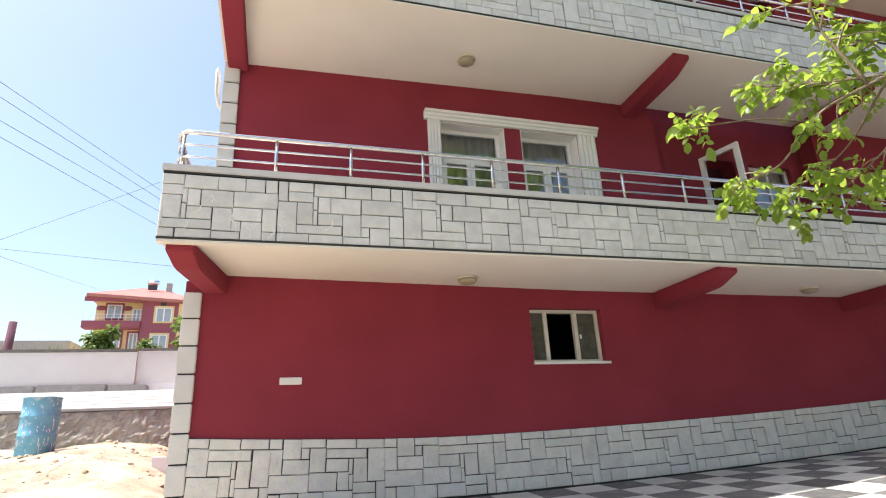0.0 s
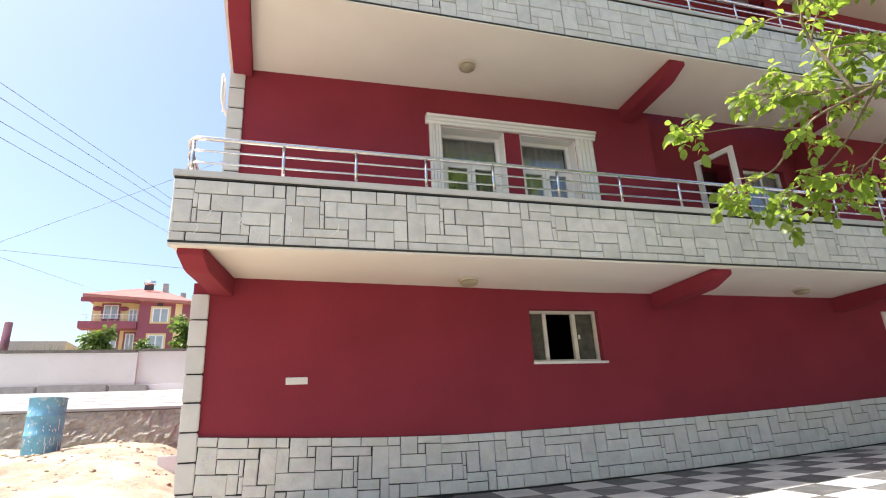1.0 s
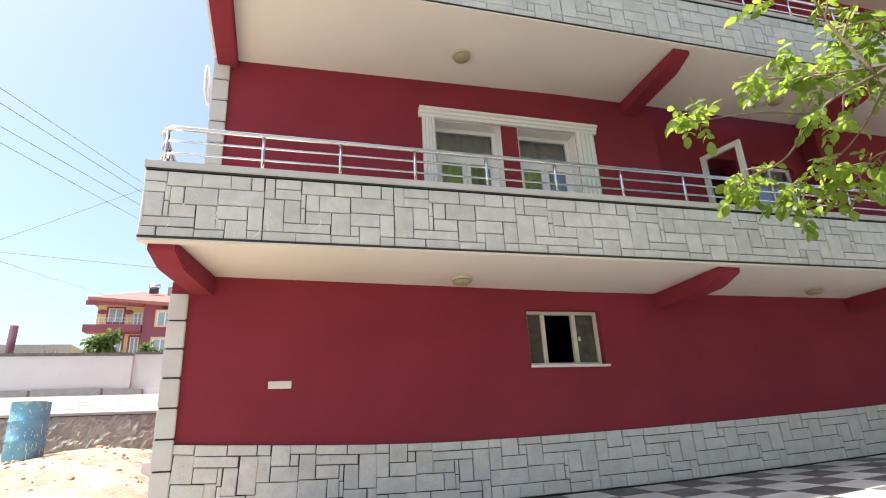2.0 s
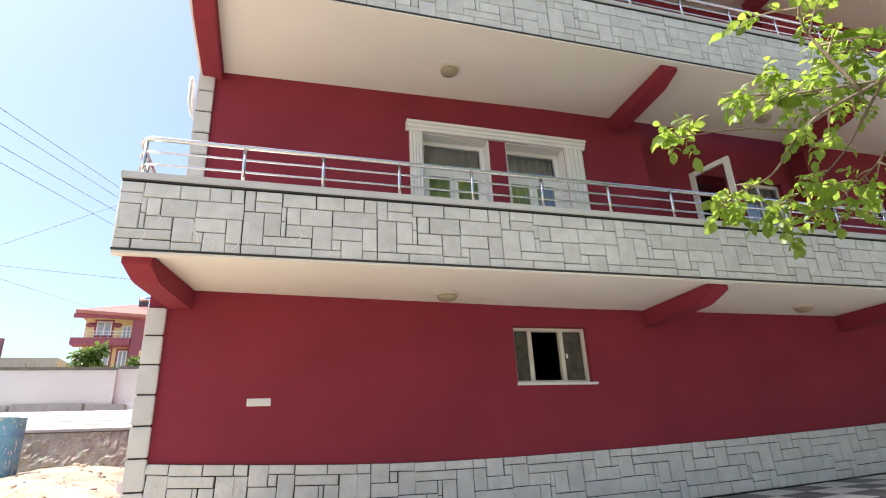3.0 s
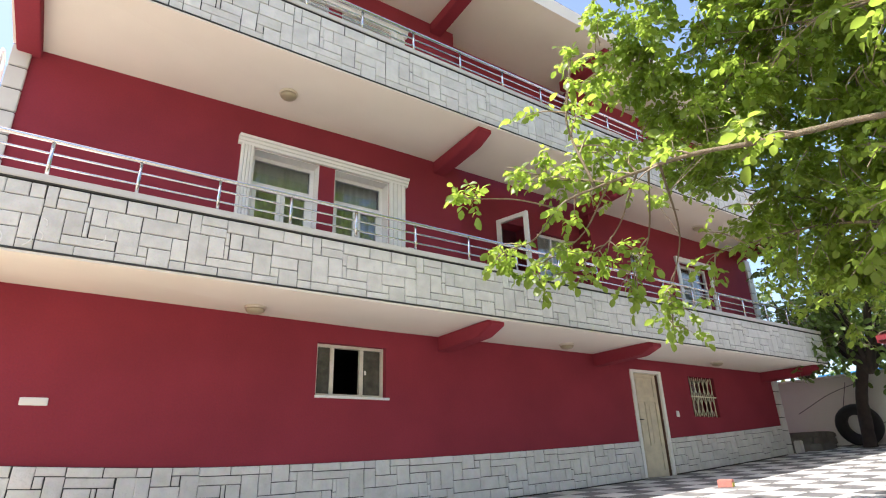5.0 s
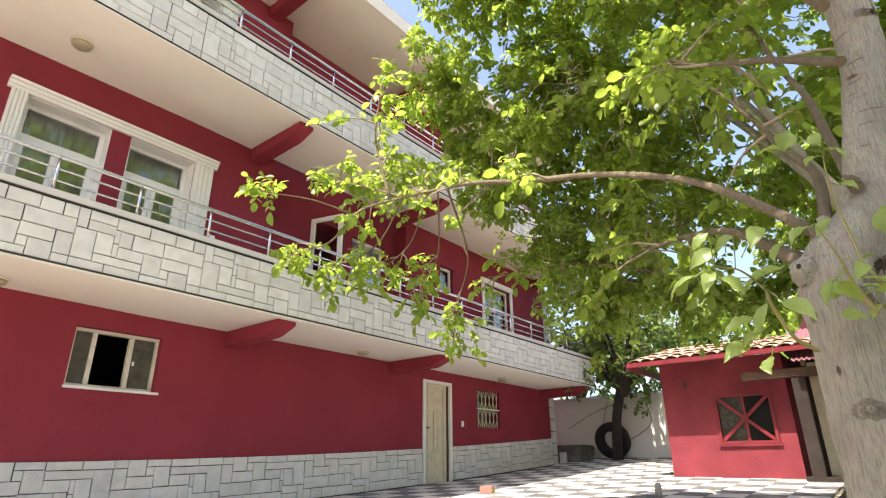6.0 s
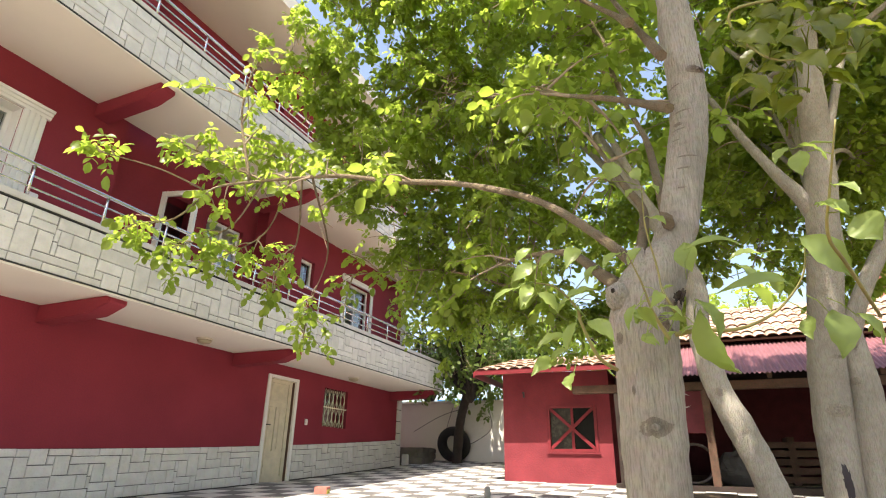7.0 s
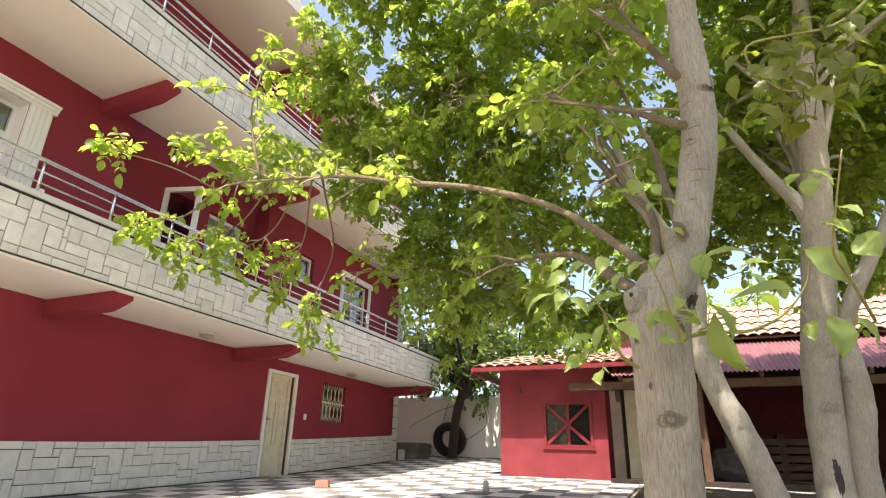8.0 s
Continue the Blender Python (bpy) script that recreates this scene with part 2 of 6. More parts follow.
def tube(points, radii, seg=8, bm=None, wobble=0.0, cap=True):
    """A round, tapering pipe through points."""
    bm = bm or bmesh.new()
    pts = [Vector(p) for p in points]
    rings, up = [], None
    for i, p in enumerate(pts):
        d = (pts[min(i + 1, len(pts) - 1)] - pts[max(i - 1, 0)]).normalized()
        if up is None:
            up = d.orthogonal().normalized()
        side = d.cross(up).normalized()
        up = side.cross(d).normalized()
        r = radii[i] if not isinstance(radii, (int, float)) else radii
        ring = []
        for k in range(seg):
            a = 2 * math.pi * k / seg
            q = p + (up * math.cos(a) + side * math.sin(a)) * r
            if wobble:
                q += (q - p) * wobble * noise.noise(q * 2.2) + (q - p) * wobble * 0.5 * noise.noise(q * 7)
            ring.append(bm.verts.new(q))
        rings.append(ring)
    for a, b in zip(rings, rings[1:]):
        for k in range(seg):
            f = bm.faces.new((a[k], a[(k + 1) % seg], b[(k + 1) % seg], b[k]))
            f.smooth = True
    if cap:
        bm.faces.new(rings[0][::-1])
        bm.faces.new(rings[-1])
    return bm


def lathe(profile, seg=24):
    """A turned body round z from (radius, z) pairs."""
    bm = bmesh.new()
    rings = [[bm.verts.new((r * math.cos(2 * math.pi * k / seg), r * math.sin(2 * math.pi * k / seg), z)) for k in range(seg)] for r, z in profile]
    for a, b in zip(rings, rings[1:]):
        for k in range(seg):
            f = bm.faces.new((a[k], a[(k + 1) % seg], b[(k + 1) % seg], b[k]))
            f.smooth = True
    bm.faces.new(rings[0][::-1])
    bm.faces.new(rings[-1])
    bmesh.ops.recalc_face_normals(bm, faces=bm.faces[:])
    return bm


def prism(outline, axis, a, b):
    """An outline of 2D points pushed along an axis from a to b. axis x: points are (y, z); y: (x, z); z: (x, y)."""
    bm = bmesh.new()
    def put(p, w):
        return (w, p[0], p[1]) if axis == "x" else (p[0], w, p[1]) if axis == "y" else (p[0], p[1], w)
    lo, hi = [bm.verts.new(put(p, a)) for p in outline], [bm.verts.new(put(p, b)) for p in outline]
    n = len(outline)
    bm.faces.new(lo)
    bm.faces.new(hi[::-1])
    for i in range(n):
        bm.faces.new((lo[i], hi[i], hi[(i + 1) % n], lo[(i + 1) % n]))
    bmesh.ops.recalc_face_normals(bm, faces=bm.faces[:])
    return bm


def wall_with_holes(x0, x1, z0, z1, y0, y1, holes):
    """A wall in the plane of x and z, from y0 to y1 thick, as solid blocks round rectangular holes (x0, x1, z0, z1)."""
    xs = sorted({x0, x1, *(h[0] for h in holes), *(h[1] for h in holes)})
    zs = sorted({z0, z1, *(h[2] for h in holes), *(h[3] for h in holes)})
    def solid(i, j):
        if not (0 <= i < len(xs) - 1 and 0 <= j < len(zs) - 1):
            return False
        cx, cz = (xs[i] + xs[i + 1]) / 2, (zs[j] + zs[j + 1]) / 2
        return not any(h[0] < cx < h[1] and h[2] < cz < h[3] for h in holes)
    bm, made = bmesh.new(), {}
    def v(i, j, y):
        key = (i, j, y)
        if key not in made:
            made[key] = bm.verts.new((xs[i], y, zs[j]))
        return made[key]
    for i in range(len(xs) - 1):
        for j in range(len(zs) - 1):
            if not solid(i, j):
                continue
            bm.faces.new((v(i, j, y0), v(i + 1, j, y0), v(i + 1, j + 1, y0), v(i, j + 1, y0)))
            bm.faces.new((v(i, j, y1), v(i, j + 1, y1), v(i + 1, j + 1, y1), v(i + 1, j, y1)))
            for di, dj, (pa, pb) in ((-1, 0, ((0, 0), (0, 1))), (1, 0, ((1, 1), (1, 0))), (0, -1, ((1, 0), (0, 0))), (0, 1, ((0, 1), (1, 1)))):
                if not solid(i + di, j + dj):
                    a, b = (i + pa[0], j + pa[1]), (i + pb[0], j + pb[1])
                    bm.faces.new((v(*a, y0), v(*b, y0), v(*b, y1), v(*a, y1)))
    bmesh.ops.recalc_face_normals(bm, faces=bm.faces[:])
    return bm


def structure(ob, label, category):
    return tagged(ob, label, category, kind="structure")


def foot(x):
    """The ground's height along the foot of the house: flat at the near end, rising towards the far end, curved to fit
    the camera's view.
    """
    return -0.335 + 0.00975 * min(max(x - 1.0, 0.0), 16.5) ** 1.6


def lift(x, y):
    """The yard's height: it follows the foot of the house, and falls away from it at the near end."""
    y = min(max(y, -14.0), 0.0)
    k = min(max((x - 2) / 4, 0), 1)
    return foot(x) + (0.060 * (1 - k) + 0.010 * k) * y


def smooth(a, b, x):
    k = min(max((x - a) / (b - a), 0), 1)
    return k * k * (3 - 2 * k)


def height(x, y):
    """The whole ground's height, with the sand beside the house and the rise behind the garden wall."""
    z = lift(x, y)
    left = smooth(-1.8, -3.2, x)
    sand = -0.47 + 0.80 * smooth(-2.0, 4.2, y) + 0.14 * smooth(4.0, 5.6, y)
    sand += 0.035 * noise.noise(Vector((x * 1.7, y * 1.7, 9)))
    sand += 0.02 * noise.noise(Vector((x * 6.5, y * 6.5, 2))) + 0.10 * noise.noise(Vector((x * 0.8, y * 0.8, 0))) + 0.03 * noise.noise(Vector((x * 3, y * 3, 5)))
    sand += 0.13 * math.exp(-((x + 3.9) / 0.8) ** 2 - ((y - 4.4) / 0.9) ** 2)
    sand = sand * (1 - smooth(-3, -8, y)) + z * smooth(-3, -8, y)
    z = z * (1 - left) + sand * left
    z += 8.5 * smooth(12.5, 52, y) * smooth(4, -6, x)
    return z - 0.04 * smooth(0.4, 0.9, x) * (1 - smooth(17.2, 17.6, x)) * smooth(-12.6, -12.1, y) * (1 - smooth(0.1, 0.3, y))


# ---- ground ----
def ground_sheet():
    def steps(lo, hi, fine_lo, fine_hi, fine):
        vals, x = [], fine_lo
        while x <= fine_hi:
            vals.append(x)
            x += fine
        s, x = fine, fine_hi
        while x < hi:
            s *= 1.35
            x += s
            vals.append(min(x, hi))
        s, x = fine, fine_lo
        while x > lo:
            s *= 1.35
            x -= s
            vals.insert(0, max(x, lo))
        return vals
    xs, ys = steps(-900, 900, -9, 2, 0.09), steps(-900, 900, -2, 7, 0.09)
    bm = bmesh.new()
    grid = [[bm.verts.new((x, y, height(x, y))) for y in ys] for x in xs]
    for a, b in zip(grid, grid[1:]):
        for j in range(len(ys) - 1):
            f = bm.faces.new((a[j], b[j], b[j + 1], a[j + 1]))
            f.smooth = True
    return part("ground", bm, GROUND)


structure(ground_sheet(), "dry sandy ground with heaped pale sand beside the house", "ground")

# ---- the house ----
X_LEFT, X_RIGHT = -2.14, 14.40     # outer ends of the front wall
FLOOR_1, FLOOR_2, FLOOR_3 = 2.195, 5.37, 8.55
GROUND_HOLES = [(2.17, 3.25, 1.205, 1.937), (8.83, 9.655, -0.07, 1.925), (10.70, 11.665, 1.083, 1.933)]
UP_LEFT_HOLES = [(1.04, 2.05, 2.44, 4.71), (2.31, 3.27, 2.44, 4.71)]
UP_RIGHT_HOLES = [(9.36, 9.86, 4.05, 4.68), (11.14, 12.36, 3.40, 4.66)]
RECESS_HOLES = [(5.80, 6.56, 2.44, 4.72), (6.86, 7.80, 3.30, 4.70)]


def raised(holes, dz):
    return [(a, b, c + dz, d + dz) for a, b, c, d in holes]


structure(part("wall_front_ground", wall_with_holes(X_LEFT, X_RIGHT, -1.4, FLOOR_1, 0.0, 0.3, GROUND_HOLES), RED), "smooth dark red rendered wall of the ground floor", "wall")
for level, dz, top in (("first", 0.0, FLOOR_2), ("second", 3.175, FLOOR_3)):
    z0 = FLOOR_1 + 0.22 + dz if dz else FLOOR_1
    low = FLOOR_1 + dz
    structure(part(f"wall_front_{level}_a", wall_with_holes(-1.93, 4.73, low, top, 0.0, 0.3, raised(UP_LEFT_HOLES, dz)), RED), "dark red rendered wall above the balcony floor", "wall")
    structure(part(f"wall_front_{level}_recess", wall_with_holes(4.73, 8.15, low, top, 0.303, 0.6, raised(RECESS_HOLES, dz)), RED), "dark red rendered wall set back behind the balcony", "wall")
    structure(part(f"wall_front_{level}_b", wall_with_holes(8.15, X_RIGHT, low, top, 0.0, 0.3, raised(UP_RIGHT_HOLES, dz)), RED), "dark red rendered wall at the far end of the balcony", "wall")
structure(part("wall_side_left", boxes((X_LEFT, X_LEFT + 0.3, 0.302, 10.0, -1.4, FLOOR_1 + 0.1), (-1.93, -1.63, 0.302, 10.0, FLOOR_1 + 0.1, FLOOR_3)), RED), "red rendered end wall of the house", "wall")
structure(part("wall_side_right", boxes((X_RIGHT - 0.3, X_RIGHT, 0.302, 10.0, -1.4, FLOOR_3)), RED), "red rendered end wall of the house", "wall")
structure(part("wall_back", boxes((X_LEFT + 0.302, X_RIGHT - 0.302, 9.7, 10.0, -1.4, FLOOR_3)), RED), "red rendered back wall of the house", "wall")
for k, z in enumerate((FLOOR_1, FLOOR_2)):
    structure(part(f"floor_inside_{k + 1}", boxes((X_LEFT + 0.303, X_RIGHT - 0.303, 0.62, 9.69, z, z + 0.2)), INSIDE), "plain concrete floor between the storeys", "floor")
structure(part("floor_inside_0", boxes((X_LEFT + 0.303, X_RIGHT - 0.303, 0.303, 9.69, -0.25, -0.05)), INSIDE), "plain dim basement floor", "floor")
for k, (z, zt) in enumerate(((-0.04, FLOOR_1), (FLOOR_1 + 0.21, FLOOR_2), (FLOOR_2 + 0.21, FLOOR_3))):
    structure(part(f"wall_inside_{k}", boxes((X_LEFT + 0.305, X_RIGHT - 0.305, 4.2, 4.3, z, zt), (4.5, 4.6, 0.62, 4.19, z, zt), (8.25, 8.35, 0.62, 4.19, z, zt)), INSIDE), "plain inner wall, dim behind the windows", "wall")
structure(part("roof_slab", boxes((X_LEFT - 0.05, X_RIGHT + 0.05, -1.55, 10.1, FLOOR_3, FLOOR_3 + 0.32)), WHITE), "white painted roof slab that juts over the top balcony", "roof")
structure(part("roof", prism([(-1.55, FLOOR_3 + 0.323), (10.1, FLOOR_3 + 0.323), (4.3, FLOOR_3 + 0.6)], "x", X_LEFT - 0.04, X_RIGHT + 0.04), PINK_ROOF), "low red roof over the house", "roof")

# the repeating cut of the stone cladding: x0, x1 in twentieths of a repeat, y0, y1 in twelfths of the height from the top
CUT = [(-.6, 1, 0, 4), (1, 5, 0, 2), (1, 5, 2, 4), (-.6, 2.4, 4, 10.2), (2.4, 4.9, 4, 8.4), (4.9, 5.7, 2.7, 5.5), (4.9, 5.7, 5.5, 8.4),
       (5.7, 7.7, 2.7, 6), (5, 10.1, 0, 2.7), (10.1, 14.3, 0, 2.7), (14.3, 17.4, 0, 2.7), (17.4, 19.4, 0, 2.7), (7.7, 12.6, 2.7, 6),
       (12.6, 19.4, 2.7, 5.8), (5.7, 9.6, 6, 8.4), (9.6, 12.5, 6, 10.4), (12.5, 17.1, 5.8, 8.4), (17.1, 19.4, 5.8, 10.2),
       (2.4, 9.6, 8.4, 10.2), (-.6, 4.3, 10.2, 12), (4.3, 9.6, 10.2, 12), (9.6, 13.9, 10.4, 12), (12.5, 13.9, 8.4, 10.4),
       (13.9, 17.1, 8.4, 12), (17.1, 19.4, 10.2, 12)]
SPAN = 1.375


def stone_mesh(w, h, depth, seed, material):
    """One cut stone: pillowed front with chamfered, slightly uneven edges, back at y = 0, front towards -y."""
    rnd = random.Random(seed)
    bm = bmesh.new()
    c = 0.007
    outer = [(0, 0), (w, 0), (w, h), (0, h)]
    j = lambda s: rnd.uniform(-s, s)
    back = [bm.verts.new((x, 0, z)) for x, z in outer]
    mid = [bm.verts.new((x + j(.002), -depth + 0.006, z + j(.002))) for x, z in outer]
    front = [bm.verts.new((x + (c if x == 0 else -c) + j(.003), -depth + j(.003), z + (c if z == 0 else -c) + j(.003))) for x, z in outer]
    for a, b in ((back, mid), (mid, front)):
        for k in range(4):
            bm.faces.new((a[k], a[(k + 1) % 4], b[(k + 1) % 4], b[k]))
    centre = bm.verts.new((w * rnd.uniform(.35, .65), -depth - rnd.uniform(0.0, .005), h * rnd.uniform(.35, .65)))
    for k in range(4):
        f = bm.faces.new((front[k], front[(k + 1) % 4], centre))
    bmesh.ops.recalc_face_normals(bm, faces=bm.faces[:])
    me = bpy.data.meshes.new("stone")
    bm.to_mesh(me)
    bm.free()
    me.materials.append(material)
    return me


def plinth_rise(x):
    """The plinth is raised towards the house's near corner to fit the camera's view."""
    return 0.020 * max(0.0, 1.0 - x) ** 1.6


def along(u):
    """Place on the facade of a length u laid off from the first railing post; lengths are shortened near the corner to
    fit the camera's view.
    """
    v = min(u, 4.2)
    return -1.18 + 0.899 * v + 0.0191 * v * v + 1.06 * max(0.0, u - 4.2)


def clad(parent, x0, x1, z_low, tall, y, flip=False, start=0.0, gap=0.0095, depth=0.022):
    """Lays cut stones as parts of parent over a band of the facade from x0 to x1; a flipped band follows the ground."""
    cuts = [(19.4 - b - .6, 19.4 - a - .6, 12 - d, 12 - c) for a, b, c, d in CUT] if flip else CUT
    ux, uz = SPAN / 20, tall / 12
    cache = {}
    for rep in range(int((x0 + 1.2) / (SPAN * 1.1)) - 3, int((x1 + 1.2) / SPAN) + 2):
        for i, (a, b, c, d) in enumerate(cuts):
            xa, xb = along(start + rep * SPAN + a * ux) + gap / 2, along(start + rep * SPAN + b * ux) - gap / 2
            xa, xb = max(xa, x0), min(xb, x1)
            xa = x0 if xa - x0 < 0.05 else xa
            if xb - xa < 0.03:
                continue
            mid = (xa + xb) / 2
            slope = (foot(mid + 0.1) - foot(mid - 0.1) + plinth_rise(mid + 0.1) - plinth_rise(mid - 0.1)) / 0.2 if flip else 0.0
            k = 1 + plinth_rise(mid) / tall if flip else 1.0
            base = foot(mid) - slope * (mid - xa) if flip else z_low
            w, h = round(xb - xa, 2), round((d - c) * uz - gap, 3)
            key = (w, h, (rep + i) % 3)
            if key not in cache:
                cache[key] = stone_mesh(w, h, depth, 7 * i + (rep + i) % 3, ROCK if flip else STONE)
            ob = new("stone", cache[key])
            ob.parent = parent
            ob.matrix_basis = Matrix.Translation((xa, y, base + ((12 - d) * uz + gap / 2) * k)) @ Matrix.Scale(k, 4, (0, 0, 1)) @ Matrix.Rotation(-math.atan(slope) + 0.004 * math.sin(17.3 * i + 5.1 * rep), 4, "Y") @ Matrix.Rotation(0.012 * math.sin(7.7 * i + 3.1 * rep), 4, "X")


def plinth(x0, x1):
    bed = bmesh.new()
    vs = []
    n = max(2, int((x1 - x0) / 0.5))
    for i in range(n + 1):
        x = x0 + (x1 - x0) * i / n
        vs.append([bed.verts.new((x, yy, zz)) for yy, zz in ((-0.004, -1.0), (-0.018, -1.0), (-0.018, foot(x) + PL_TALL + plinth_rise(x)), (-0.004, foot(x) + PL_TALL + plinth_rise(x)))])
    for a, b in zip(vs, vs[1:]):
        for k in range(4):
            bed.faces.new((a[k], b[k], b[(k + 1) % 4], a[(k + 1) % 4]))
    bed.faces.new(vs[0])
    bed.faces.new(vs[-1][::-1])
    bmesh.ops.recalc_face_normals(bed, faces=bed.faces[:])
    return structure(part("plinth", bed, JOINT), "plinth of pale grey cut stones with dark joints", "plinth")


PL_TALL = 0.67


def corbel(name, x0, x1, z, parent=None, skew=0.0):
    """A painted concrete bracket under a balcony, with a sloping nose."""
    prof = [(0.0, z - 0.002), (-1.36, z - 0.002), (-1.385, z - 0.018), (-1.39, z - 0.075), (-1.375, z - 0.095), (-1.12, z - 0.185), (-1.05, z - 0.20), (0.0, z - 0.235)]
    bm = prism(prof, "x", x0, x1)
    bmesh.ops.bevel(bm, geom=[e for e in bm.edges if abs(e.verts[0].co.x - e.verts[1].co.x) < 1e-6], offset=0.012, segments=2, affect="EDGES", clamp_overlap=True)
    for v in bm.verts:
        v.co.x += skew * (1 + v.co.y / 1.36)
        v.co.z += 0.45 * skew * max(0.0, 1 + v.co.y / 1.36)
    return part(name, bm, RED, parent)


BX0, BX1, BY = -2.205, 13.985, -1.480


def balcony(z, tall, label, rise, BX0=BX0, shift=0.0):
    """Slab, stone-clad front with coping, and the brackets below."""
    thing = tagged(empty("balcony", (0, 0, 0)), label, "balcony")
    slab = bmesh.new()
    under = [(BX0 + 0.02, BY + 0.03, z), (3.0, BY + 0.03, z), (BX1 - 0.02, BY + 0.03, z), (BX1 - 0.02, -0.003, z), (3.0, -0.003, z), (BX0 + 0.02, -0.003, z + rise)]
    low, high = [slab.verts.new(p) for p in under], [slab.verts.new((p[0], p[1], z + 0.18)) for p in under]
    slab.faces.new((low[0], low[5], low[4], low[1]))
    slab.faces.new((low[1], low[4], low[3], low[2]))
    slab.faces.new(high)
    for k in range(6):
        slab.faces.new((low[k], low[(k + 1) % 6], high[(k + 1) % 6], high[k]))
    bmesh.ops.recalc_face_normals(slab, faces=slab.faces[:])
    part("slab", slab, WHITE, thing, "white painted balcony soffit")
    front = part("parapet", boxes((BX0 + 0.01, BX1 - 0.01, BY + 0.02, BY + 0.14, z + 0.006, z + tall)), JOINT, thing, "stone-clad balcony front with dark joints")
    part("line", boxes((BX0, BX1, BY - 0.006, BY + 0.05, z + tall - 0.004, z + tall + 0.0115)), JOINT, thing, "black painted line under the coping")
    part("line", boxes((BX0, BX1, BY - 0.006, BY + 0.05, z - 0.0005, z + 0.016)), JOINT, thing, "black painted line along the lower edge")
    part("drip_band", boxes((BX0, BX1, BY + 0.004, BY + 0.10, z - 0.028, z - 0.001), bevel=0.004), WHITE, thing)
    part("side_wall", boxes((BX0 + 0.002, BX0 + 0.13, BY + 0.142, -0.004, z + 0.182, z + tall)), STONE, thing)
    part("side_wall", boxes((BX1 - 0.13, BX1 - 0.002, BY + 0.142, -0.004, z + 0.182, z + tall)), STONE, thing)
    part("coping", boxes((BX0 - 0.015, BX1 + 0.015, BY - 0.018, BY + 0.17, z + tall + 0.012, z + tall + 0.085), bevel=0.006), COPING, thing)
    for xb in (-2.13 + shift, 4.17, 7.73, 13.72):
        corbel("bracket", xb, xb + 0.25, z, thing, 0.19 if xb < 0 and z < 3 else 0.0)
    return thing, front


BALCONIES = []
for z, tall, label in ((FLOOR_1, 0.68, "long first floor balcony clad in pale grey cut stone"), (FLOOR_2 + 0.02, 0.78, "long second floor balcony clad in pale grey cut stone")):
    BALCONIES.append((*balcony(z, tall, label, *((0.085, BX0, 0.0) if z < 3 else (-0.12, BX0 + 0.24, 0.24))), z, tall))
for xb in (-1.89, 4.17, 7.73, 13.72):
    tagged(corbel("roof_bracket", xb, xb + 0.25, FLOOR_3), "red painted bracket under the roof slab", "bracket", "roof brackets")


def railing(z):
    """Polished steel handrail with thin rails, bent round at the house's corner."""
    thing = tagged(empty("railing", (0, 0, z)), "polished steel balcony railing with three thin rails", "railing")
    y, xl, xr = BY + 0.062, BX0 + 0.07, BX1 - 0.07
    for name, h, r in (("handrail", 0.40, 0.025), ("rail", 0.26, 0.012), ("rail", 0.125, 0.012)):
        pts = [(xl, -0.05, h), (xl, y + 0.16, h), (xl + 0.025, y + 0.06, h), (xl + 0.09, y + 0.01, h), (xl + 0.2, y, h), (xr - 0.2, y, h), (xr - 0.09, y + 0.01, h), (xr - 0.02, y + 0.07, h), (xr, y + 0.2, h), (xr, -0.05, h)]
        part(name, tube(pts, r, 10), CHROME, thing)
    post = None
    spots = [(along(0.84 * k), y) for k in range(18) if along(0.84 * k) < xr - 0.15] + [(xl + 0.06, y + 0.03), (xl, y + 0.45), (xl, -0.25), (xr, y + 0.5), (xr, -0.3)]
    for px, py in spots:
        ob = part("post", tube([(0, 0, -0.012), (0, 0, 0.39)], 0.018, 10), CHROME, thing) if post is None else new("post", post.data)
        if post is None:
            post = ob
        ob.parent = thing
        ob.location = (px, py, 0)
    return thing


for _, _, z, tall in BALCONIES:
    railing(z + tall + 0.085)


def quoins(x0, x1, y_out, z0, z1, tall=0.305):
    """A corner column of cast blocks with dark open joints; each block wraps the corner."""
    core = structure(part("quoin_column", boxes((x0 + 0.02, x1 - 0.012, -0.022, 0.2, z0, z1)), JOINT), "corner column of pale cast blocks with dark joints", "quoin")
    n = int((z1 - z0) / tall)
    step = (z1 - z0) / n
    src = boxes((x0, x1, -0.045, 0.26, 0.009, step - 0.009), bevel=0.01)
    first = part("block", src, QUOIN, core)
    for k in range(n):
        ob = first if k == 0 else new("block", first.data)
        ob.parent = core
        ob.location = (0, 0, z0 + k * step)
    return core


for z0, z1 in ((-0.75, 2.06), (2.44, 5.25), (5.62, 8.40)):
    quoins(*((-2.15, -1.955) if z0 < 0 else (-1.935, -1.735)), -0.03, z0, z1)
    quoins(14.18, X_RIGHT + 0.02, -0.03, z0, z1)


# ---- windows and doors ----
def pane(parent, x0, x1, y, z0, z1, name="pane"):
    ob = part(name, boxes((x0, x1, y - 0.004, y + 0.004, z0, z1)), GLASS, parent)
    ob.visible_shadow = False
    return ob


def frame_bars(x0, x1, z0, z1, y, w, d=0.06):
    return boxes((x0, x0 + w, y - d / 2, y + d / 2, z0, z1), (x1 - w, x1, y - d / 2, y + d / 2, z0, z1), (x0 + w, x1 - w, y - d / 2, y + d / 2, z0, z0 + w), (x0 + w, x1 - w, y - d / 2, y + d / 2, z1 - w, z1))


